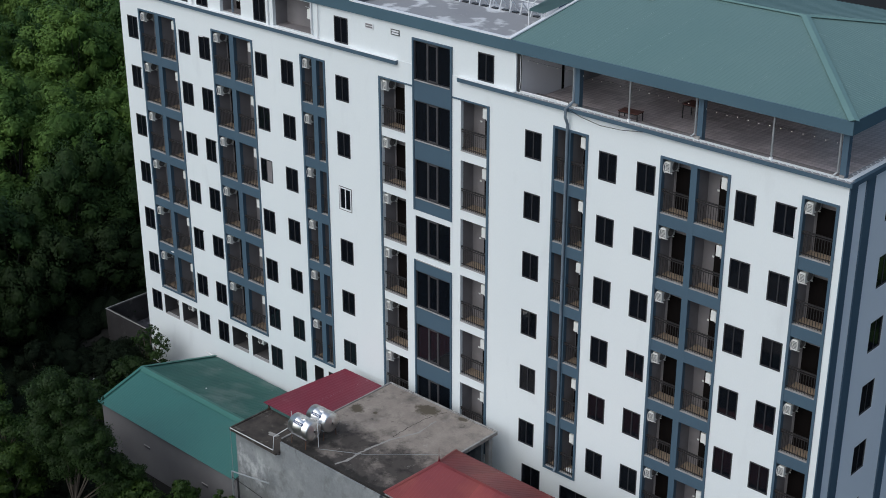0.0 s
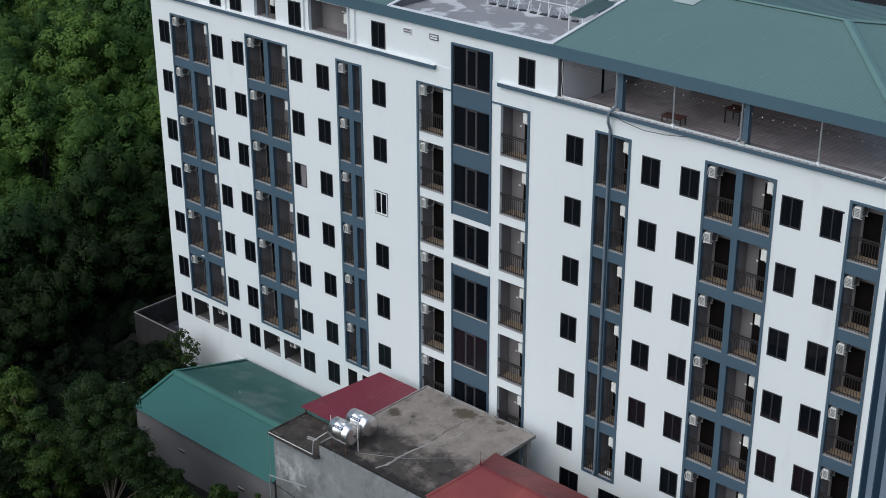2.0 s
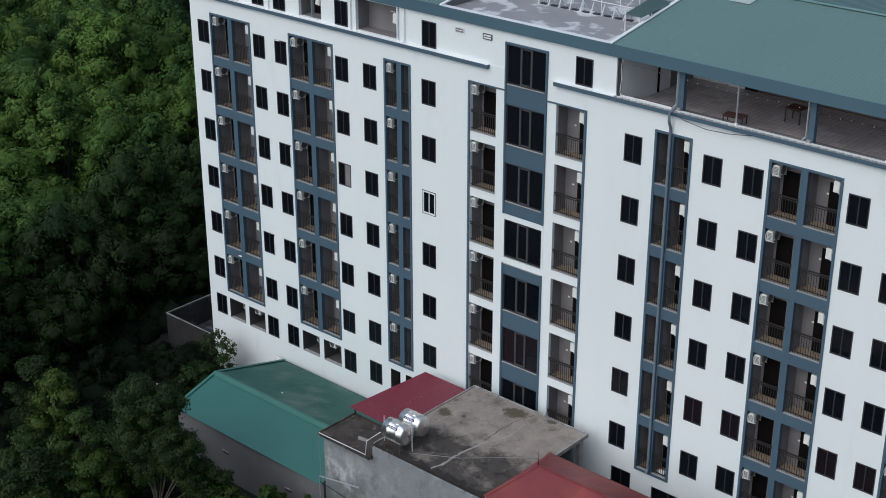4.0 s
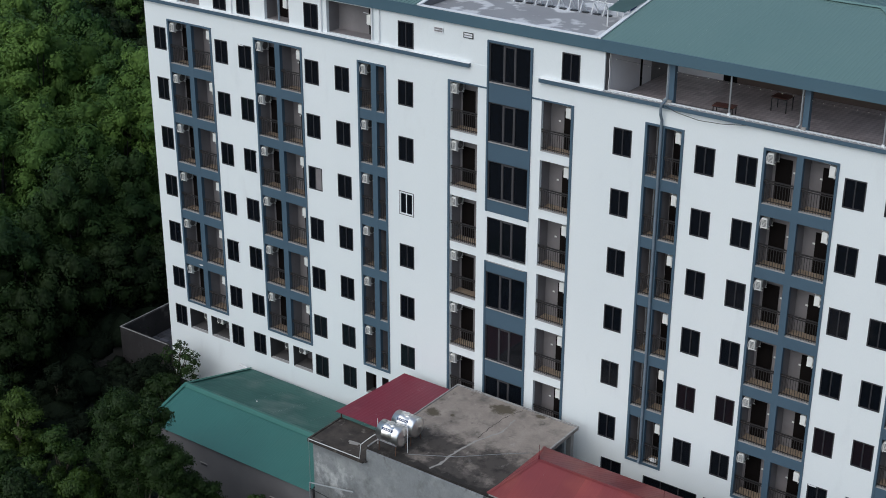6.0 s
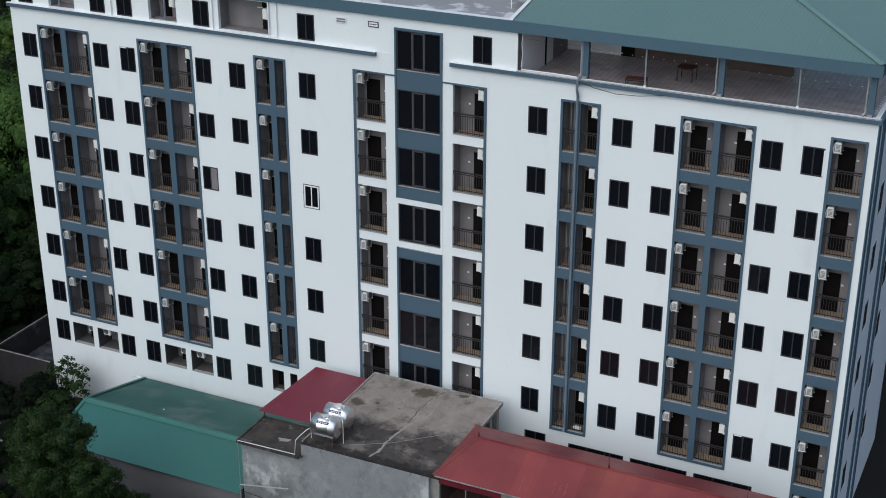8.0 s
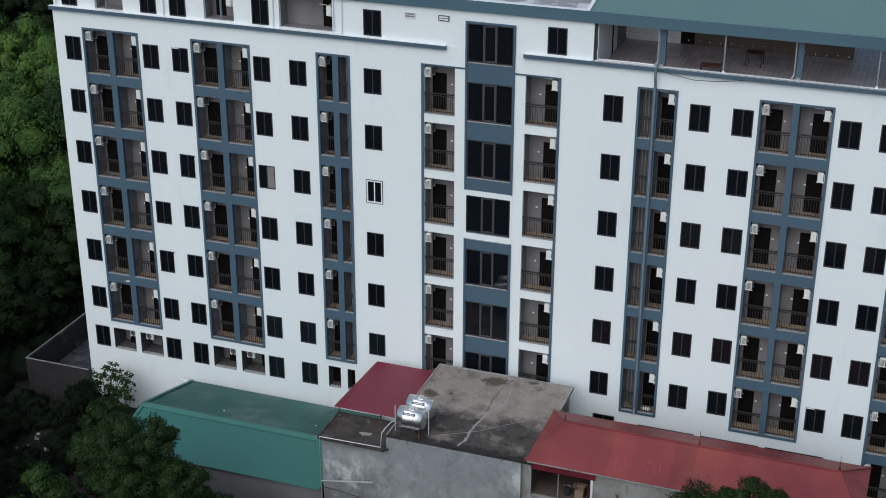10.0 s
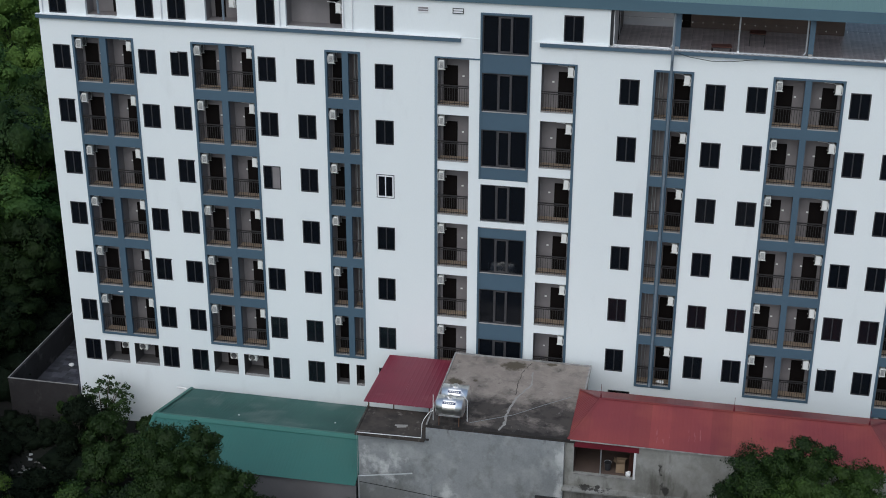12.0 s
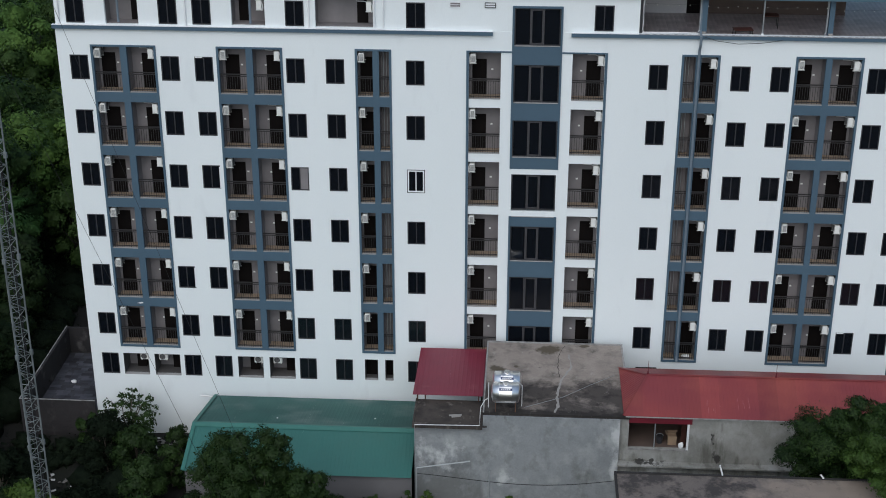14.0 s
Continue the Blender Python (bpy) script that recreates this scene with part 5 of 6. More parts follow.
slope_sheets(shed, "roof_sheet", SHEDBACK, (SX0, -0.34, 2.02), (SX1, -0.34, 2.02), bk.normalized(), [(0, bk.length), (14, bk.length)], rib=0.24, h=0.006, label="darker green ribbed roof sheet with pale patches")
bm = bmesh.new()
v = [bm.verts.new(p) for x in (SX0 - 0.05, SX1) for p in ((x, -6.5, 3.50), (x, -6.22, 3.63), (x, -5.95, 3.53))]
bm.faces.new((v[0], v[1], v[4], v[3]))
bm.faces.new((v[1], v[2], v[5], v[4]))
part("ridge_cap", bm, RIDGEGREEN, shed, "pale green ridge cap")
bm = bmesh.new()
for p, q in (((SX0, -9.7, 2.5), (SX0, -6.22, 3.57)), ((SX0, -6.22, 3.57), (SX0, -0.34, 2.05))):
    v = [bm.verts.new(Vector(e) + Vector(d)) for e in (p, q) for d in ((-0.06, 0, -0.12), (-0.06, 0, 0.05), (0.16, 0, 0.055))]
    bm.faces.new((v[0], v[1], v[4], v[3]))
    bm.faces.new((v[1], v[2], v[5], v[4]))
part("verge_trim", bm, RIDGEGREEN, shed, "pale green verge trim")
bm = bmesh.new()
box(bm, SX0 + 0.1, SX1, -9.45, -9.25, -2.8, 2.47)
part("front_wall", bm, SHEDWALL, shed, "grey rendered shed wall")
bm = bmesh.new()
v = [bm.verts.new((SX0 + 0.1 + dx, y, z)) for dx in (0, 0.2) for y, z in ((-9.25, -2.8), (-9.25, 2.5), (-6.22, 3.45), (-0.5, 2.0), (-0.5, -2.8))]
bm.faces.new(v[:5])
bm.faces.new(v[5:][::-1])
for i in range(5):
    bm.faces.new((v[i], v[(i + 1) % 5], v[(i + 1) % 5 + 5], v[i + 5]))
part("gable_wall", bm, SHEDWALL, shed)
for x, z in ((16.95, 0.62), (11.4, 0.9)):
    bm = bmesh.new()
    box(bm, x, x + 0.5, -9.47, -9.44, z, z + 0.16)
    vt = part("vent", bm, FRAME, shed, "small dark wall vent")
    bm = bmesh.new()
    box(bm, x - 0.03, x + 0.53, -9.5, -9.44, z + 0.162, z + 0.2)
    part("vent_lintel", bm, KERB, vt)
for x, y in ((11.8, -4.9), (17.6, -4.4)):
    bm = bmesh.new()
    z = 2.02 + (-0.34 - y) / 5.88 * 1.52 + 0.045
    box(bm, x, x + 0.08, y, y + 0.07, z - 0.015, z + 0.02)
    part("roof_scrap", bm, LABELWHITE, shed)

bm = bmesh.new()
pipe_run(bm, [(6.15, -0.42, 2.02), (6.6, -0.42, 2.0), (7.08, -0.42, 1.9), (7.12, -0.42, 1.5)], 0.06, 7)
part("drain_pipe", bm, PIPE, shed, "white drain pipe stub")

# ---- red-roofed house ----
red = thing("red_roofed_house", "low grey house with faded red hipped sheet-metal roof", "house")
EX0, EX1, EYF, EYB, EZ = 31.98, 49.0, -9.35, -3.85, 6.78
RYc, RZc, RXa, RXb = -6.75, 8.0, 33.4, 47.55
f_up = Vector((0, RYc - EYF, RZc - EZ))
b_up = Vector((0, RYc - EYB, RZc - EZ))
slope_sheets(red, "roof_sheet", REDROOF, (EX0, EYF, EZ), (EX1, EYF, EZ), f_up.normalized(), [(0, 0), (RXa - EX0, f_up.length), (RXb - EX0, f_up.length), (EX1 - EX0, 0)], rib=0.22, h=0.006, label="faded red ribbed roof sheet")
slope_sheets(red, "roof_sheet", REDROOF, (EX1, EYB, EZ), (EX0, EYB, EZ), b_up.normalized(), [(0, 0), (EX1 - RXb, b_up.length), (EX1 - RXa, b_up.length), (EX1 - EX0, 0)], rib=0.22, h=0.008)
l_up = Vector((RXa - EX0, 0, RZc - EZ))
slope_sheets(red, "roof_sheet", REDROOF, (EX0, EYB, EZ), (EX0, EYF, EZ), l_up.normalized(), [(0, 0), (EYB - RYc, l_up.length), (EYB - EYF, 0)], rib=0.22, h=0.008)
r_up = Vector((RXb - EX1, 0, RZc - EZ))
slope_sheets(red, "roof_sheet", REDROOF, (EX1, EYF, EZ), (EX1, EYB, EZ), r_up.normalized(), [(0, 0), (RYc - EYF, r_up.length), (EYB - EYF, 0)], rib=0.22, h=0.008)
bm = bmesh.new()
for a, b in (((RXa, RYc, RZc), (RXb, RYc, RZc)), ((EX0, EYF, EZ), (RXa, RYc, RZc)), ((EX0, EYB, EZ), (RXa, RYc, RZc)), ((EX1, EYF, EZ), (RXb, RYc, RZc)), ((EX1, EYB, EZ), (RXb, RYc, RZc))):
    a, b = Vector(a) + Vector((0, 0, 0.014)), Vector(b) + Vector((0, 0, 0.014))
    s = (b - a).normalized().cross(Vector((0, 0, 1))).normalized() * 0.10
    v = [bm.verts.new(p) for p in (a - s, a + Vector((0, 0, 0.03)), a + s, b - s, b + Vector((0, 0, 0.03)), b + s)]
    bm.faces.new((v[0], v[1], v[4], v[3]))
    bm.faces.new((v[1], v[2], v[5], v[4]))
part("ridge_cap", bm, REDROOF, red)
for x in (33.4, 40.53, 47.55):
    bm = bmesh.new()
    rod(bm, (x, RYc, RZc + 0.02), (x, RYc, RZc + 0.30), 0.06, 8, 0.02)
    rod(bm, (x, RYc, RZc + 0.3), (x, RYc, RZc + 0.85), 0.012, 4)
    part("finial", bm, REDTRIM, red, "dark red ridge spike")
sq = random.Random(21)
for cx, cs, n in ((36.9, 0.3, 6), (38.6, 0.6, 6)):
    bm = bmesh.new()
    for k in range(n):
        x, f0 = cx + sq.uniform(-0.5, 0.5), sq.uniform(0.0, 0.25) + cs * 0.35
        f1, w = f0 + sq.uniform(0.06, 0.14), sq.uniform(0.006, 0.014)
        base = [Vector((x - w, EYF, EZ + 0.016)) + f_up * f0, Vector((x + w, EYF, EZ + 0.016)) + f_up * f0, Vector((x + w * 0.6, EYF, EZ + 0.016)) + f_up * f1, Vector((x - w * 0.6, EYF, EZ + 0.016)) + f_up * f1]
        bm.faces.new([bm.verts.new(c) for c in base])
    part("paint_scuff", bm, CANOPYSCUFF, red, "pale scuffed paint")
bm = bmesh.new()
box(bm, EX0 + 0.1, EX1 - 0.2, EYF - 0.02, EYF + 0.02, EZ - 0.07, EZ - 0.004)
part("gutter", bm, KERB, red)
bm = bmesh.new()
box(bm, EX0 + 0.3, 35.75, EYF + 0.06, EYF + 0.10, 6.32, EZ - 0.02)
part("fascia", bm, REDTRIM, red, "dark red fascia board")
LX0, LX1, LZ0 = 32.3, 35.62, 4.66
bm = bmesh.new()
wall_with_openings(bm, HX1 - 0.55, EX1 - 0.4, -2.5, EZ - 0.1, EYF + 0.12, EYF + 0.32, [(LX0, LX1, LZ0, 6.6)])
part("front_wall", bm, OLDRENDER, red, "stained old rendered wall")
bm = bmesh.new()
box(bm, EX0 + 0.3, EX1 - 0.4, EYB - 0.3, EYB - 0.1, -2.5, EZ - 0.05)
box(bm, EX1 - 0.6, EX1 - 0.4, EYF + 0.32, EYB - 0.3, -2.5, EZ - 0.05)
part("back_wall", bm, OLDRENDER, red)
bm = bmesh.new()
box(bm, LX0 - 0.3, LX1 + 0.3, EYF + 0.32, EYF + 3.0, LZ0 - 0.2, LZ0 - 0.02)
box(bm, LX0 - 0.3, LX1 + 0.3, EYF + 2.9, EYF + 3.0, LZ0 - 0.02, 6.7)
box(bm, LX1 + 0.02, LX1 + 0.14, EYF + 0.32, EYF + 2.9, LZ0 - 0.02, 6.7)
box(bm, LX0 - 0.16, LX0 - 0.02, EYF + 0.32, EYF + 2.9, LZ0 - 0.02, 6.7)
part("loggia", bm, BROWNWALL, red, "dim brown loggia recess")
bm = bmesh.new()
box(bm, LX1 - 0.12, LX1, EYF + 0.07, EYF + 0.118, LZ0, 6.32)
part("opening_trim", bm, LABELWHITE, red, "white opening trim")
bm = bmesh.new()
box(bm, LX0, LX1, EYF + 0.08, EYF + 0.118, LZ0 - 0.07, LZ0)
part("opening_sill", bm, KERB, red, "cement opening sill")
bm = bmesh.new()
rod(bm, (33.75, EYF + 0.2, LZ0), (33.75, EYF + 0.2, 6.6), 0.035, 6)
part("loggia_post", bm, STEEL, red)
bm = bmesh.new()
box(bm, 31.75, 44.5, -9.72, EYF + 0.118, 3.74, 3.84)
part("wall_ledge", bm, OLDRENDER, red, "mossy cement ledge")
bm = bmesh.new()
box(bm, 31.75, 46.0, -10.35, -9.95, 3.02, 3.16)
part("wall_ledge", bm, DARKSCREED, red, "dark mossy cement ledge")
carton = thing("cardboard_box", "open brown cardboard box in the loggia", "box")
bm = bmesh.new()
box(bm, 34.55, 35.02, -8.75, -8.35, LZ0 - 0.02, LZ0 + 0.55)
bmesh.ops.delete(bm, geom=[f for f in bm.faces if f.calc_center_median().z > LZ0 + 0.5], context="FACES")
part("body", bm, CARD, carton)
bm = bmesh.new()
v = [bm.verts.new(p) for p in ((34.55, -8.35, LZ0 + 0.55), (35.02, -8.35, LZ0 + 0.55), (35.12, -8.15, LZ0 + 0.60), (34.53, -8.15, LZ0 + 0.60))]
bm.faces.new(v)
v = [bm.verts.new(p) for p in ((34.55, -8.75, LZ0 + 0.55), (34.55, -8.3, LZ0 + 0.55), (34.4, -8.3, LZ0 + 0.7), (34.4, -8.75, LZ0 + 0.7))]
bm.faces.new(v)
part("flap", bm, CARD, carton)
bucket = thing("bucket", "dark grey plastic bucket in the loggia", "bucket")
bm = bmesh.new()
rod(bm, (34.1, -8.5, LZ0 - 0.02), (34.1, -8.5, LZ0 + 0.42), 0.16, 14, 0.2)
part("body", bm, FRAME, bucket)
bm = bmesh.new()
pipe_run(bm, [(34.1 + 0.2 * math.cos(a), -8.5, LZ0 + 0.42 + 0.14 * math.sin(a)) for a in [math.pi * k / 8 for k in range(9)]], 0.012, 4)
part("handle", bm, STEEL, bucket)
plank = thing("leaning_board", "brown board leaning in the loggia corner", "board")
bm = bmesh.new()
v = [bm.verts.new(p) for p in ((35.2, -8.9, LZ0 - 0.02), (35.5, -8.9, LZ0 - 0.02), (35.58, -8.6, 6.3), (35.28, -8.6, 6.3))]
bm.faces.new(v)
bmesh.ops.solidify(bm, geom=bm.faces[:], thickness=0.03)
part("plank", bm, WOODRED, plank)
# Added white lump in place of a thin triangular trim at the right
bag = thing("white_bag", "small crumpled white lump beside the box, in place of a white trim", "bag")
bm = bmesh.new()
bmesh.ops.create_icosphere(bm, subdivisions=2, radius=0.2)
for vv in bm.verts:
    vv.co = Vector((vv.co.x * 0.8, vv.co.y * 0.7, vv.co.z)) * (1 + 0.25 * noise.noise(vv.co * 9)) + Vector((35.25, -9.0, LZ0 + 0.14))
part("body", bm, LABELWHITE, bag)

plank = thing("scrap_board", "pale broken board lying on the dark lower roof", "board")
bm = bmesh.new()
for (xa, ya), (xb, yb), w in (((22.3, -8.6), (23.0, -8.5), 0.06), ((22.45, -8.75), (22.95, -8.62), 0.05)):
    d = Vector((xb - xa, yb - ya, 0)).normalized()
    n = Vector((-d.y, d.x, 0)) * w
    lo = [Vector((xa, ya, 6.0)) - n, Vector((xb, yb, 6.0)) - n, Vector((xb, yb, 6.0)) + n, Vector((xa, ya, 6.0)) + n]
    vs = [bm.verts.new(c) for c in lo] + [bm.verts.new(c + Vector((0, 0, 0.04))) for c in lo]
    for f in ((3, 2, 1, 0), (4, 5, 6, 7), (0, 1, 5, 4), (1, 2, 6, 5), (2, 3, 7, 6), (3, 0, 4, 7)):
        bm.faces.new([vs[i] for i in f])
part("board", bm, PALEPATCH, plank)

# ---- nearer flat roof at the bottom ----
near = thing("near_house", "dark-stained flat concrete roof of a nearer house", "house")
bm = bmesh.new()
box(bm, 31.1, 47.0, -25.5, -15.8, 7.12, 7.3)
part("roof_slab", bm, NEARSCREED, near, "dark-stained roof slab")
bm = bmesh.new()
box(bm, 31.1, 47.0, -15.92, -15.8, 7.3, 7.36)
box(bm, 31.1, 31.22, -25.5, -15.92, 7.3, 7.36)
part("kerb", bm, JOINT, near)
bm = bmesh.new()
box(bm, 31.3, 46.8, -25.3, -16.0, -1.5, 7.12)
part("walls", bm, OLDRENDER, near)
for x in (36.55, 41.6):
    bm = bmesh.new()
    rod(bm, (x, -15.87, 7.36), (x - 0.16, -15.8, 7.9 if x < 40 else 7.55), 0.045, 7)
    part("vent_pipe", bm, PIPE, near, "short white pipe")

# ---- pipes and cable in front of the concrete wall ----
gate = thing("pipe_frame", "bent white steel pipe frame against the rendered wall", "pipe frame")
bm = bmesh.new()
pipe_run(bm, [(20.55, -10.0, -1.8), (20.55, -10.0, 3.4), (23.55, -9.85, 3.84)], 0.045, 7)
part("pipe", bm, STEEL, gate)
bm = bmesh.new()
rod(bm, (24.64, -10.05, -1.6), (24.64, -10.05, 3.39), 0.035, 7)
part("upright", bm, STEEL, gate)
line = thing("overhead_cable", "black cable sagging along the wall", "cable")
bm = bmesh.new()
pipe_run(bm, [(20.6 + 11 * k / 12, -10.05, 3.06 - 0.06 * k / 12 - 0.48 * math.sin(math.pi * (k / 12) ** 1.25)) for k in range(13)], 0.02, 5)
part("wire", bm, CABLE, line)

# ---- walled yard ----
yard = thing("yard_wall", "grey block wall round a paved yard beside the building", "wall")
bm = bmesh.new()
box(bm, -5.62, -0.75, -0.28, -0.10, -3.2, 1.28)
part("front_wall", bm, YARDFRONT, yard, "block wall with tree shade put into its colour")
bm = bmesh.new()
box(bm, -5.62, -5.44, -0.10, 9.8, -3.2, 1.28)
part("side_wall", bm, YARDWALL, yard)
bm = bmesh.new()
box(bm, -5.44, -0.70, 9.62, 9.8, -1.5, 1.28)
part("back_wall", bm, YARDWALL, yard)
bm = bmesh.new()
box(bm, -5.64, -0.75, -0.30, -0.22, 1.284, 1.32)
box(bm, -5.64, -5.58, -0.22, 9.82, 1.284, 1.32)
part("coping", bm, KERB, yard, "thin cement wall coping")
bm = bmesh.new()
box(bm, -5.44, -0.70, -0.10, 9.62, -1.4, -0.64)
yf = new("yard_paving", mesh_of("yard_paving", bm, JOINT))
tagged(yf, "yard paved with worn grey concrete slabs", "paving", kind="structure")
sq = random.Random(77)
slabs = [boxes("paving_slab", PAVER, (0.012, w, 0.012, d, 0, 0.03)) for w in (0.38, 0.5, 0.62, 0.78) for d in (0.30, 0.36)]
y = -0.06
while y < 9.3:
    d = sq.randrange(2)
    x = -5.42
    while x < -1.5:
        k = sq.randrange(4)
        ob = put("paving_slab", slabs[k * 2 + d], yf, (x, y + sq.uniform(-0.015, 0.015), -0.64 + sq.uniform(0, 0.02)), rz=sq.uniform(-0.03, 0.03))
        x += (0.38, 0.5, 0.62, 0.78)[k] + 0.015
    y += (0.30, 0.36)[d] + 0.02
scrap = thing("white_sack", "small white sack lying on the yard paving", "sack")
bm = bmesh.new()
bmesh.ops.create_icosphere(bm, subdivisions=2, radius=0.17)
for vv in bm.verts:
    vv.co = Vector((vv.co.x * 1.2, vv.co.y, vv.co.z * 0.6)) * (1 + 0.3 * noise.noise(vv.co * 7)) + Vector((-3.9, 5.2, -0.48))
part("body", bm, LABELWHITE, scrap)

# ---- lattice mast with guy wires ----
mast = thing("lattice_mast", "grey triangular steel lattice mast with guy wires", "mast")
MX, MY, MB, MT, FACE = 11.93, -42.7, -1.2, 46.5, 0.46
tri = [(MX + FACE / math.sqrt(3) * math.cos(a), MY + FACE / math.sqrt(3) * math.sin(a)) for a in (radians(20), radians(140), radians(260))]
for x, y in tri:
    bm = bmesh.new()
    rod(bm, (x, y, MB), (x, y, MT), 0.026, 8)
    leg = part("leg", bm, MASTGREY, mast)
    bm = bmesh.new()
    for k in range(15):
        z = MB + 3.0 * k + 2.2
        rod(bm, (x, y, z - 0.07), (x, y, z + 0.07), 0.06, 8)
    part("flange", bm, MASTGREY, leg)
PITCH = 0.36
for s in range(3):
    (xa, ya), (xb, yb) = tri[s], tri[(s + 1) % 3]
    bm = bmesh.new()
    z = MB
    k = 0
    while z + PITCH < MT:
        rod(bm, (xa, ya, z), (xb, yb, z), 0.009, 4)
        a, b = ((xa, ya, z), (xb, yb, z + PITCH)) if k % 2 == 0 else ((xb, yb, z), (xa, ya, z + PITCH))
        rod(bm, a, b, 0.009, 4)
        z += PITCH
        k += 1
    part("bracing", bm, MASTGREY, mast)
bm = bmesh.new()
for k in range(150):
    z = MB + 0.31 * k
    rod(bm, (MX - 0.1, MY - 0.05, z), (MX + 0.1, MY - 0.05, z), 0.008, 4)
rod(bm, (MX - 0.1, MY - 0.05, MB), (MX - 0.1, MY - 0.05, MT), 0.01, 4)
rod(bm, (MX + 0.1, MY - 0.05, MB), (MX + 0.1, MY - 0.05, MT), 0.01, 4)
part("ladder", bm, MASTGREY, mast)
for k, (dx, dy) in enumerate(((0.06, 0.12), (0.11, 0.10), (-0.03, 0.13))):
    bm = bmesh.new()
    rod(bm, (MX + dx, MY + dy, MB), (MX + dx, MY + dy, MT), 0.018, 6)
    part("feeder_cable", bm, CABLE, mast, "black feeder cable")
for z in (43.6, 37.0):
    bm = bmesh.new()
    rod(bm, (MX + 0.3, MY + 0.1, z), (26.0, -41.9, -1.1), 0.0055, 5)
    part("guy_wire", bm, CABLE, mast)
bm = bmesh.new()
box(bm, MX - 0.7, MX + 0.7, MY - 0.7, MY + 0.7, -1.6, MB)
part("footing", bm, SCREED, mast)


# ---- trees ----
def clump_shape(detail):
    bm = bmesh.new()
    bmesh.ops.create_icosphere(bm, subdivisions=detail, radius=1.0)
    v = np.array([x.co[:] for x in bm.verts])
    f = np.array([[x.index for x in g.verts] for g in bm.faces])
    bm.free()
    return v, f


CLUMPS = {k: clump_shape(k) for k in (1, 2)}


def leaf_cloud(name, blobs, count, size, seed, material, up=0.35, shell=0.78, core=0.78, scatter=0.36, centre=None, detail=1, mass=0.7):
    """Many small leaves on the outer shell of overlapping, solid-hearted clumps."""
    g = np.random.default_rng(seed)
    CLUMP_V, CLUMP_F = CLUMPS[detail]
    B = np.array(blobs, float)
    area = (B[:, 3] * B[:, 4] * B[:, 5]) ** (2 / 3)
    idx = g.choice(len(B), count, p=area / area.sum())
    d = g.normal(size=(count, 3))
    d /= np.linalg.norm(d, axis=1)[:, None]
    d[:, 2] = np.where((d[:, 2] < -0.2) & (g.random(count) < 0.7), -d[:, 2], d[:, 2])
    K1, K2, P1, P2 = g.normal(size=(len(B), 3)) * 2.6, g.normal(size=(len(B), 3)) * 4.5, g.random(len(B)) * 6.28, g.random(len(B)) * 6.28

    def swell(k, u):
        return 1 + 0.25 * np.sin((u * K1[k]).sum(-1) + P1[k]) + 0.19 * np.sin((u * K2[k]).sum(-1) + P2[k])

    rad = shell + (1.06 - shell) * g.random(count) ** 0.7
    rad *= swell(idx, d) * (1 + 0.07 * g.normal(size=count) * (g.random(count) < 0.4))
    p = B[idx, :3] + d * B[idx, 3:6] * rad[:, None]
    n = d + g.normal(size=(count, 3)) * scatter + np.array([0, 0, up])
    n /= np.linalg.norm(n, axis=1)[:, None]
    t = np.cross(n, g.normal(size=(count, 3)))
    t /= np.linalg.norm(t, axis=1)[:, None]
    b = np.cross(n, t)
    s = size * (0.55 + 0.9 * g.random(count))[:, None]
    v = np.empty((count, 3, 3))
    v[:, 0] = p - t * s * 0.5
    v[:, 1] = p + t * s * 0.28 - b * s * 0.42
    v[:, 2] = p + t * s * 0.42 + b * s * 0.36
    verts, faces = [v.reshape(-1, 3)], [np.arange(count * 3)]
    starts, total, base = [np.arange(count) * 3], count * 3, count * 3
    if core:
        for k in range(len(B)):
            r = (core * swell(k, CLUMP_V) * (1 + 0.13 * g.normal(size=len(CLUMP_V))))[:, None]
            verts.append(B[k, :3] + CLUMP_V * r * B[k, 3:6])
            faces.append((CLUMP_F + base).ravel())
            starts.append(np.arange(len(CLUMP_F)) * 3 + total)
            total += len(CLUMP_F) * 3
            base += len(CLUMP_V)
    verts, faces, starts = np.concatenate(verts), np.concatenate(faces), np.concatenate(starts)
    me = bpy.data.meshes.new(name)
    me.vertices.add(len(verts))
    me.vertices.foreach_set("co", verts.ravel())
    me.loops.add(len(faces))
    me.loops.foreach_set("vertex_index", faces)
    me.polygons.add(len(starts))
    me.polygons.foreach_set("loop_start", starts)
    me.update(calc_edges=True)
    # leaves take the light as one soft mass: their normals follow the clump, and the crown
    out = d.copy()
    if centre is not None:
        c = p - np.array(centre)
        out += 0.8 * c / np.linalg.norm(c, axis=1)[:, None]
    out = out / np.linalg.norm(out, axis=1)[:, None] * mass + n * (1.15 - mass)
    out /= np.linalg.norm(out, axis=1)[:, None]
    normals = np.concatenate([np.repeat(out, 3, axis=0), np.zeros((len(verts) - count * 3, 3))])
    me.polygons.foreach_set("use_smooth", np.ones(len(starts), bool))
    me.normals_split_custom_set_from_vertices(normals.tolist())
    me.materials.append(material)
    return me


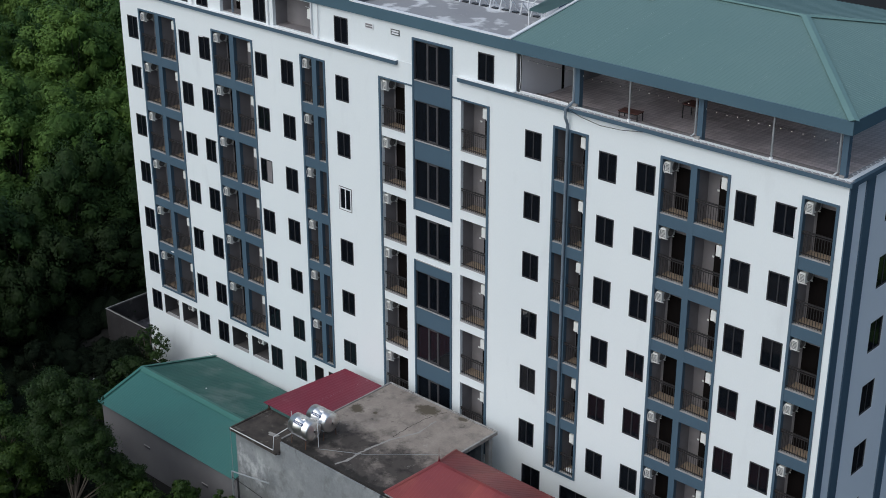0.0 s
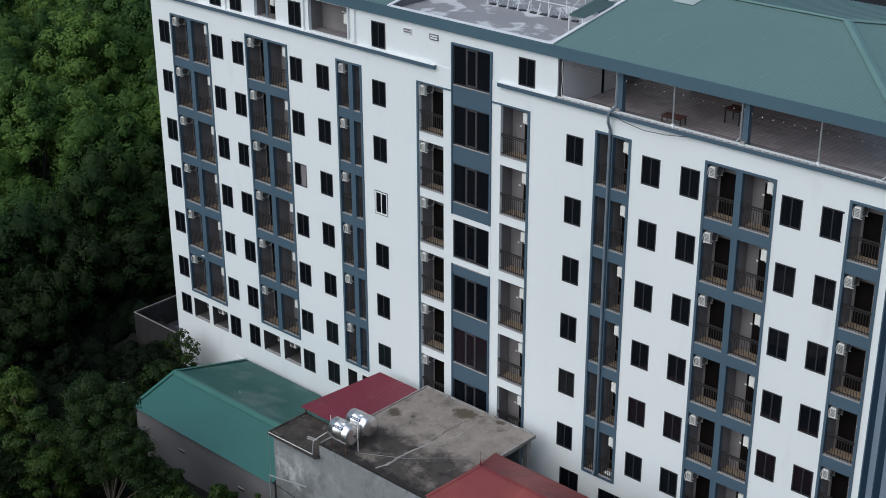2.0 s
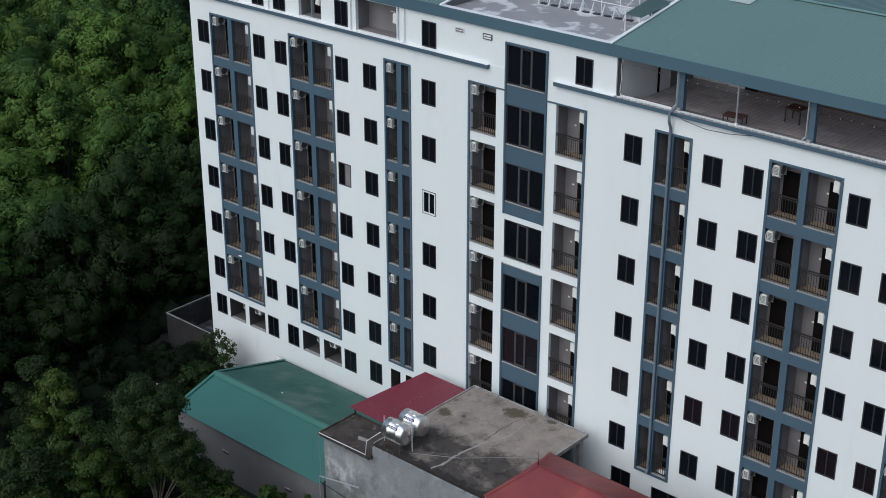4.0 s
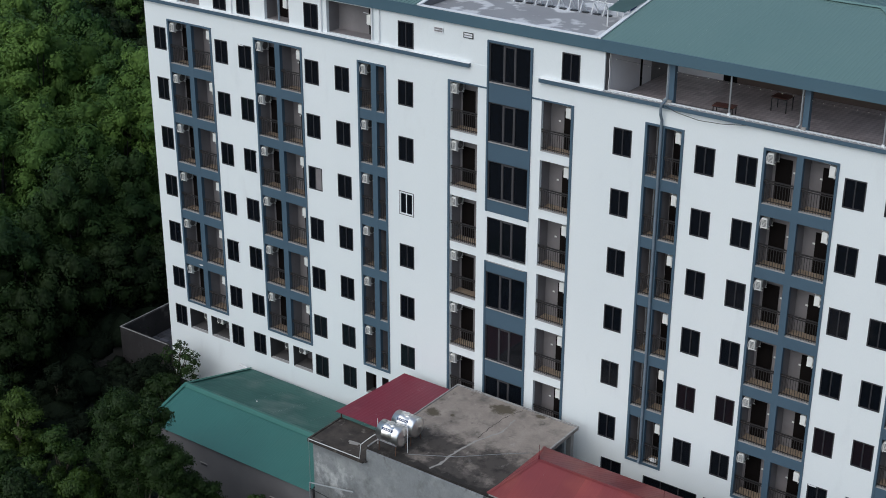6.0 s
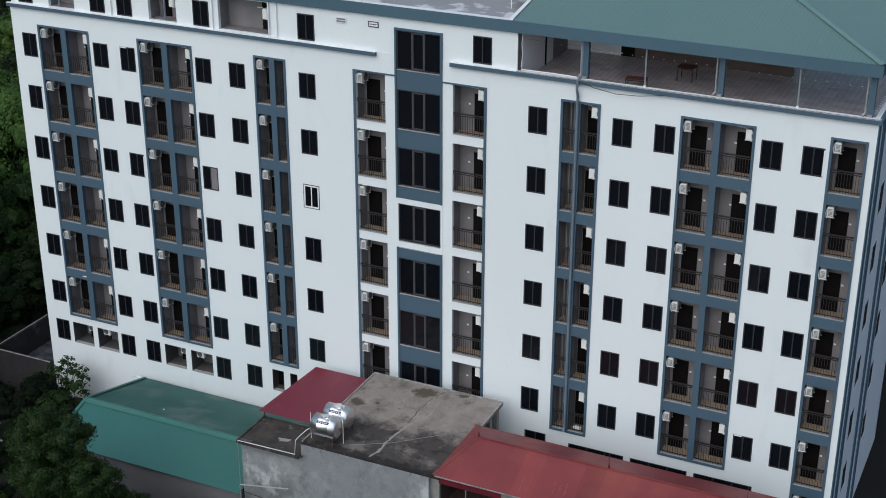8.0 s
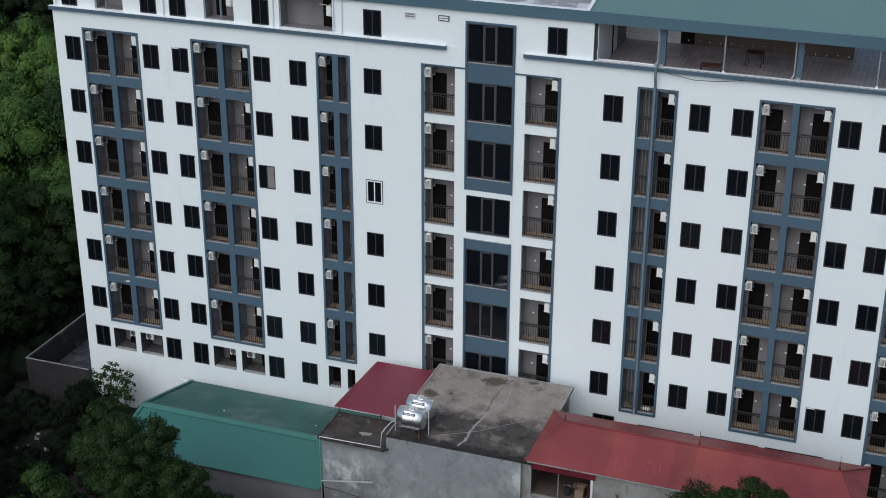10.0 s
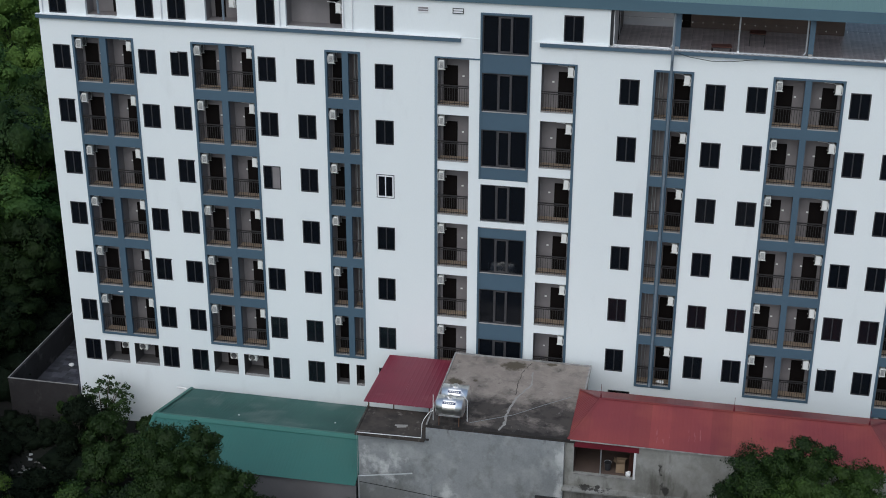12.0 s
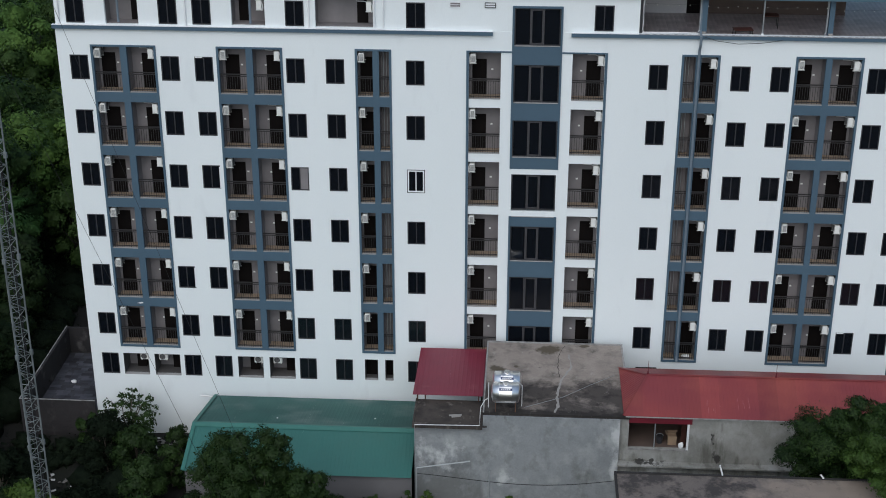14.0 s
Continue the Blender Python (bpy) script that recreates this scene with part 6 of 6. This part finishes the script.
def crown_blobs(seed, r, h, z0, n, squash=0.8, point=0.0):
    """Clumps of a crown: overlapping lobes round a column, uneven, from z0 up to z0 + h."""
    q = random.Random(seed)
    out = []
    for i in range(n):
        f = (i + 0.5) / n
        ring = r * (1 - point * f) * math.sqrt(max(0.03, 1 - (2 * abs(f - 0.42)) ** 2.2))
        a = i * 2.4 + q.uniform(-0.5, 0.5)
        off = ring * q.uniform(0.45, 0.85)
        lr = r * q.uniform(0.22, 0.44) * (1 - 0.35 * point * f)
        out.append((off * math.cos(a), off * math.sin(a), z0 + h * f * q.uniform(0.92, 1.05), lr, lr * q.uniform(0.85, 1.15), lr * squash * q.uniform(0.8, 1.1)))
    return out


def dome_blobs(seed, r, h, z0, n):
    """Clumps of a domed forest crown: lobes on the shell of a tall dome, a few below its rim."""
    q = random.Random(seed)
    out = []
    for i in range(n):
        zf = 1 - 1.8 * (i + 0.5) / n
        w = math.sqrt(max(0.0, 1 - zf * zf)) * r * q.uniform(0.72, 0.98)
        a = i * 2.4 + q.uniform(-0.4, 0.4)
        lr = r * q.uniform(0.30, 0.52)
        out.append((w * math.cos(a), w * math.sin(a), z0 + h * 0.5 + zf * h * 0.5 * q.uniform(0.85, 1.05), lr, lr * q.uniform(0.85, 1.15), lr * q.uniform(0.75, 1.0)))
    return out


def trunk_mesh(name, h, r, seed, blobs, material):
    q = random.Random(seed)
    bm = bmesh.new()
    p = Vector((0, 0, -0.4))
    pts = [p]
    for k in range(5):
        p = p + Vector((q.uniform(-0.12, 0.12), q.uniform(-0.12, 0.12), (h + 0.4) / 5))
        pts.append(p)
    for k in range(5):
        rod(bm, pts[k], pts[k + 1], r * (1 - 0.15 * k), 7, r * (1 - 0.15 * (k + 1)))
    for bl in blobs[::2]:
        c = Vector(bl[:3])
        k = 2 + (1 if c.z > h * 0.7 else 0)
        rod(bm, pts[k], c, r * 0.38, 5, r * 0.12)
    return mesh_of(name, bm, material)


def tree(name, label, loc, seed, r, h, z0, lobes, leaves, size, leafmat, bark=None, group="", point=0.0, squash=0.8, dome=False):
    blobs = dome_blobs(seed, r, h, z0, lobes) if dome else crown_blobs(seed, r, h, z0, lobes, squash, point)
    t = thing(name, label, "tree", group, loc=loc)
    put("trunk", trunk_mesh("trunk", z0 + h * 0.6, 0.05 + r * 0.055, seed, blobs, bark or BARK), t)
    soft = dict(mass=0.95) if dome else dict(core=0.6, shell=0.55, scatter=0.6, mass=0.55)
    put("crown", leaf_cloud("crown", blobs, leaves, size, seed, leafmat, centre=(0, 0, z0 + 0.4 * h), **soft), t)
    return t


# single trees near the houses
def at_ground(x, y, dz=0.0):
    return (x, y, ground_z(x, y) + dz)


def lobed_tree(name, label, loc, seed, lobes, leaves, size, leafmat, group="", per_lobe=8, spread=0.68, core=0.52):
    """A tree whose crown is a few large lobes (x, y, z, radius from its foot), each of many small clumps."""
    q = random.Random(seed)
    blobs = []
    for lx, ly, lz, lr in lobes:
        for i in range(per_lobe):
            zf = 1 - 2 * (i + 0.5) / per_lobe
            a = i * 2.4 + q.uniform(-0.4, 0.4)
            rr = lr * spread * q.uniform(0.8, 1.1)
            w = math.sqrt(1 - zf * zf)
            s = lr * q.uniform(0.30, 0.55)
            blobs.append((lx + rr * w * math.cos(a), ly + rr * w * math.sin(a), lz + rr * zf * 0.85, s, s, s * 0.85))
    t = thing(name, label, "tree", group, loc=loc)
    put("trunk", trunk_mesh("trunk", min(l[2] for l in lobes), 0.17, seed, blobs[::4], BARK), t)
    put("crown", leaf_cloud("crown", blobs, leaves, size, seed, leafmat, core=core, detail=2, shell=0.55, scatter=0.6, mass=0.6), t)
    return t


lobed_tree("broadleaf_tree", "dense dark-green broadleaf tree beside the green shed", at_ground(12.5, -15.4, -0.5), 11,
           [(-1.2, 0.2, 8.6, 1.5), (1.0, 0.5, 8.8, 1.3), (0.1, -0.8, 7.2, 1.8), (-1.0, -0.5, 6.4, 1.5), (1.9, 0.0, 7.0, 1.5), (2.8, 0.3, 5.6, 1.4), (0.4, 0.8, 5.6, 1.9), (-0.9, 0.6, 4.4, 1.8), (3.4, 1.2, 4.6, 1.3), (2.7, 1.4, 3.4, 1.4), (3.9, 1.6, 3.0, 1.1), (3.0, 0.2, 6.9, 1.0), (-2.2, 0.6, 7.2, 1.2)], 104000, 0.115, LEAFDARK)
lobed_tree("broadleaf_tree", "rounded dark-green broadleaf tree before the red-roofed house", at_ground(43.0, -13.0), 5,
           [(-0.8, 0.0, 8.7, 1.8), (-1.6, 0.2, 7.8, 1.5), (1.4, 0.5, 9.9, 1.35), (0.2, 0.2, 9.7, 1.0), (0.6, 0.8, 8.0, 1.7), (-0.7, 0.1, 7.0, 1.6), (1.2, 0.3, 6.8, 1.5)], 84000, 0.105, LEAFMID)
lobed_tree("broadleaf_tree", "leaning dark-green broadleaf tree before the red-roofed house", at_ground(44.9, -13.6), 9,
           [(0.2, -0.7, 8.3, 2.0), (1.6, 0.2, 9.2, 1.6), (0.0, -1.3, 6.9, 1.7), (2.2, -0.8, 7.6, 1.8), (0.9, -1.6, 6.0, 1.6), (-1.5, -2.2, 9.8, 1.3), (-0.4, -2.7, 9.7, 1.3), (-0.6, -3.9, 9.4, 1.0), (0.6, -3.6, 9.5, 1.1)], 94000, 0.105, LEAFMID)
lobed_tree("shrub_tree", "small sparse shrub tree by the white wall", at_ground(1.9, -1.9), 31,
           [(0.3, 0.0, 4.3, 0.45), (-0.2, 0.1, 3.6, 0.6), (1.1, 0.1, 3.7, 0.5), (1.6, -0.1, 3.2, 0.42), (0.5, 0.0, 3.0, 0.8), (-1.0, 0.0, 3.1, 0.6), (-1.6, -0.2, 2.5, 0.6), (0.9, -0.4, 2.2, 0.9), (-0.4, -0.3, 2.2, 1.0)], 2400, 0.17, LEAFEDGE, per_lobe=6, spread=0.85, core=0)
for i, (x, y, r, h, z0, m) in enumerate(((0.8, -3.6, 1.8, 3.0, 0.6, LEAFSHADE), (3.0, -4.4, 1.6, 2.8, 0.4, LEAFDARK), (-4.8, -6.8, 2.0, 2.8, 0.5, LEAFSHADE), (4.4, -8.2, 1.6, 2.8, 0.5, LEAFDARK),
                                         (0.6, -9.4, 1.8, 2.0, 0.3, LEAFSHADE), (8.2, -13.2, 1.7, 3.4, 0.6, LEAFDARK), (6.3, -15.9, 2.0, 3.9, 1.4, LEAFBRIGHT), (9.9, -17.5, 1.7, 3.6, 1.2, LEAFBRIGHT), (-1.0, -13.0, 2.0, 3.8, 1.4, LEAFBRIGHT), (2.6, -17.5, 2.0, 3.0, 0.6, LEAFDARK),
                                         (8.2, -20.2, 2.3, 4.4, 1.2, LEAFDARK), (12.6, -22.6, 2.2, 4.0, 1.2, LEAFBRIGHT), (17.2, -18.2, 1.9, 3.4, 0.8, LEAFBRIGHT), (-3.4, -12.6, 2.4, 4.6, 1.0, LEAFDARK),
                                         (20.1, -10.6, 0.5, 1.1, 2.0, LEAFBRIGHT), (21.2, -10.7, 0.55, 1.1, 2.1, LEAFBRIGHT), (24.1, -10.9, 0.45, 1.0, 1.7, LEAFBRIGHT), (25.8, -10.8, 0.6, 1.1, 2.0, LEAFBRIGHT),
                                         (18.2, -12.0, 1.2, 2.2, 1.2, LEAFBRIGHT), (16.8, -13.8, 1.5, 2.6, 1.2, LEAFBRIGHT), (19.6, -13.6, 1.3, 2.0, 0.8, LEAFDARK), (15.2, -13.3, 1.3, 2.4, 0.4, LEAFDARK), (17.6, -13.2, 0.9, 1.6, 0.2, LEAFDARK), (28.2, -11.6, 0.8, 1.4, 0.6, LEAFDARK), (-0.5, -1.9, 1.0, 2.6, 0.4, LEAFEDGE), (5.3, -3.6, 1.1, 2.0, 0.2, LEAFDARK), (5.6, -6.0, 1.1, 2.4, 0.2, LEAFDARK))):
    tree("shrub_tree" if r < 2 else "broadleaf_tree", ("bushy green shrub by the rendered wall" if x > 15 else "bushy dark-green shrub on the slope") if r < 2 else "leafy green tree on the slope", at_ground(x, y), 40 + i, r, h, z0, 12 if r > 1 else 7,
         11000 if r > 1.5 else (5000 if r > 0.8 else 800), 0.16 if r > 0.8 else 0.13, m, group="slope trees")

# woodland: kinds of tree, copied
kinds, shade_toned_kinds = [], []
for k in range(7):
    kinds.append(tree("forest_tree", "tall green forest tree in dense woodland", (-30 - 6 * k, 47, ground_z(-30 - 6 * k, 47)), 70 + k, 2.05 + 0.24 * (k % 4), 5.6 + 0.8 * (k % 3), 2.8, 17, 6600, 0.22, LEAF,
                      bark=DARKBARK, group="woodland trees", dome=True))
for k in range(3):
    shade_toned_kinds.append(tree("forest_tree", "forest tree with shade put into its leaf colour", (-14 - 4 * k, 20, ground_z(-14 - 4 * k, 20)), 80 + k, 2.3 + 0.2 * k, 5.6 + 0.8 * k, 2.0, 18, 6300, 0.21, LEAFEDGE,
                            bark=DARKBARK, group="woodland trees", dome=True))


def shade_toned_area(x, y):
    """Where leaf colour carries shade: the edge by the yard, a stand further up."""
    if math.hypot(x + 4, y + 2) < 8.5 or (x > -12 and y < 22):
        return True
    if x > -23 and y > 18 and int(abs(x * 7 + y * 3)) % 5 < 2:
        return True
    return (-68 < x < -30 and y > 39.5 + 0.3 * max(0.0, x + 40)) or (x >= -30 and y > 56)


def deep_shade_area(x, y):
    """A hollow further up, its deep shade put into the leaf colour."""
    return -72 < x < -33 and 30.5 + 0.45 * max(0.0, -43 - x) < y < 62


spots = []
q = random.Random(99)
for i in range(-32, 2):
    for j in range(-8, 33):
        x, y = i * 4.3 + q.uniform(-1.2, 1.2) - 8.0, j * 4.3 + q.uniform(-1.2, 1.2) + (2.15 if i % 2 else 0)
        if x > -8.2 and y < 24 or x > -14 - 0.25 * (y + 4) and y < 14:
            continue
        if y < -2.0 - 0.55 * (x + 8) - 22 or y < -24:
            continue
        if x < -20 and y < -26 - 0.9 * (x + 20) - 40:
            continue
        if y > 84 or (y > 66 + 0.1 * x and x < -48) or x < -85 or y < -0.55 * (x + 8) - 40 or (y < 6 and x < -60):
            continue
        spots.append((math.hypot(x - 10, y + 10), x, y))
spots.sort()
# Low tree whose leaf colour carries the deep shade by the yard
deep = tree("forest_tree", "low forest tree near the yard, deep shade put into its leaf colour", at_ground(-10.5, 4.0), 91, 2.2, 5.0, 1.0, 15, 4600, 0.20, LEAFDEEP, bark=DARKBARK, group="woodland trees", dome=True)
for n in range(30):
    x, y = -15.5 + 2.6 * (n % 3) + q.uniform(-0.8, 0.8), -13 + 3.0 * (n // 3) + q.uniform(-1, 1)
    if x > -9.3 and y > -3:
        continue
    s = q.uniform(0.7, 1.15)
    copy_thing(shade_toned_kinds[n % 3] if x < -11.4 and y > -3.5 else deep, pose(x, y, ground_z(x, y), 0, 0, q.uniform(0, 360)) @ Matrix.Diagonal((s, s, s * q.uniform(0.8, 1.3), 1)))
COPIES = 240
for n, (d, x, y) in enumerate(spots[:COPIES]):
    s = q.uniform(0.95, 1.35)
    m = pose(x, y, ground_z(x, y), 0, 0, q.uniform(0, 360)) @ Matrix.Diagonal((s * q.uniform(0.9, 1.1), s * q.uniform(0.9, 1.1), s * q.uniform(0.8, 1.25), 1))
    copy_thing(deep if deep_shade_area(x, y) else shade_toned_kinds[n % 3] if shade_toned_area(x, y) else kinds[n % 7], m)
far, far_dark, far_deep = [], [], []
for n, (d, x, y) in enumerate(spots[COPIES:]):
    s = q.uniform(0.85, 1.35)
    (far_deep if deep_shade_area(x, y) else far_dark if shade_toned_area(x, y) else far).extend((x + bx * s, y + by * s, ground_z(x, y) + bz * s, rx * s, ry * s, rz * s) for bx, by, bz, rx, ry, rz in dome_blobs(300 + n % 9, 2.4, 6.4, 3.0, 24))
for n in range(50):
    x, y = q.uniform(20, 75), q.uniform(30, 60)
    far += [(x + bx, y + by, -1 + bz, rx, ry, rz) for bx, by, bz, rx, ry, rz in dome_blobs(400 + n % 5, 3.0, 7.0, 3.0, 16)]
# young growth between the stems
for n in range(1000):
    x, y = q.uniform(-64, -18), q.uniform(-8, 50)
    if shade_toned_area(x, y) or deep_shade_area(x, y) or x > -20 - 0.25 * (y + 4):
        continue
    r = q.uniform(0.9, 1.7)
    far.append((x, y, ground_z(x, y) + q.uniform(1.0, 5.0), r, r, r * 0.8))
w = new("distant_woodland", leaf_cloud("distant_woodland", far, 230000, 0.22, 5, LEAF))
tagged(w, "dense green woodland further off", "woodland", kind="stuff")
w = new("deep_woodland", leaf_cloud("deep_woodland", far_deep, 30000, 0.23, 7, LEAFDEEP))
tagged(w, "woodland in the hollow, deep shade put into its leaf colour", "woodland", kind="stuff")
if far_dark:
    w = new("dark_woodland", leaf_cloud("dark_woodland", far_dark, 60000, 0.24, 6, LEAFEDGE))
    tagged(w, "woodland further up with shade put into its leaf colour", "woodland", kind="stuff")
# low undergrowth at the wood's edge, its leaves blackened to stand for shade
und = []


def cleared(x, y, r=0.0):
    """Bare patches of ground where the litter lies."""
    return math.hypot(x - 4.3, y + 1.2) < 1.9 or math.hypot(x + 2.2, y + 4.7) < 1.5 + 0.7 * r


for n in range(1100):
    x, y = q.uniform(-24, 3), q.uniform(-24, 26)
    r = q.uniform(0.7, 1.9)
    if x > -7.2 and y > -2.8 or cleared(x, y, r):
        continue
    und.append((x, y, ground_z(x, y) + 0.3 * r, r, r, r * 0.7))
for n in range(130):
    x, y = q.uniform(-15, -7.5), q.uniform(-4, 13)
    r = q.uniform(0.7, 1.4)
    und.append((x, y, ground_z(x, y) + 0.35 * r, r, r, r * 0.7))
for n in range(110):
    x, y = q.uniform(-10, -0.4), q.uniform(-6.5, -2.6)
    r = q.uniform(0.5, 1.0)
    if cleared(x, y, r):
        continue
    und.append((x, y, ground_z(x, y) + 0.3 * r, r, r, r * 0.7))
for n in range(60):
    x, y = q.uniform(-6.5, 0.2), q.uniform(-2.6, -0.9)
    r = q.uniform(0.3, 0.65)
    und.append((x, y, ground_z(x, y) + 0.4 * r, r, r, r * 0.9))
for n in range(420):
    x, y = q.uniform(2, 20), q.uniform(-27, -11.5)
    if y > -12.6 and x > 6:
        continue
    r = q.uniform(0.5, 1.2)
    und.append((x, y, ground_z(x, y) + 0.3 * r, r, r, r * 0.7))
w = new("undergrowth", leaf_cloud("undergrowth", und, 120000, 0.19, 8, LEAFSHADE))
tagged(w, "undergrowth at the edge of the wood, shade put into its colour", "undergrowth", kind="stuff")
# pale litter on the ground among the bushes
for n in range(44):
    x, y = (q.uniform(3.2, 5.6), q.uniform(-2.2, -0.5)) if n < 18 else ((q.uniform(-3.6, -0.9), q.uniform(-5.8, -3.6)) if n < 34 else (q.uniform(-3, 5), q.uniform(-9, -0.8)))
    bm = bmesh.new()
    w, d = q.uniform(0.05, 0.20), q.uniform(0.04, 0.14)
    vs = [bm.verts.new((a * w + q.uniform(-.05, .05), b * d + q.uniform(-.05, .05), q.uniform(0.0, 0.08))) for a, b in ((-1, -1), (0.2, -1.1), (1, -0.8), (1.1, 0.9), (-0.1, 1), (-1, 0.8))]
    bm.faces.new(vs)
    bmesh.ops.solidify(bm, geom=bm.faces[:], thickness=0.02)
    ob = new("litter_scrap", mesh_of("litter_scrap", bm, PALEPATCH if n % 3 else LABELWHITE))
    ob.location, ob.rotation_euler = (x, y, ground_z(x, y) + 0.03), (0, 0, q.uniform(0, 6.28))
    tagged(ob, "pale scrap of litter on the ground", "litter", "ground litter")
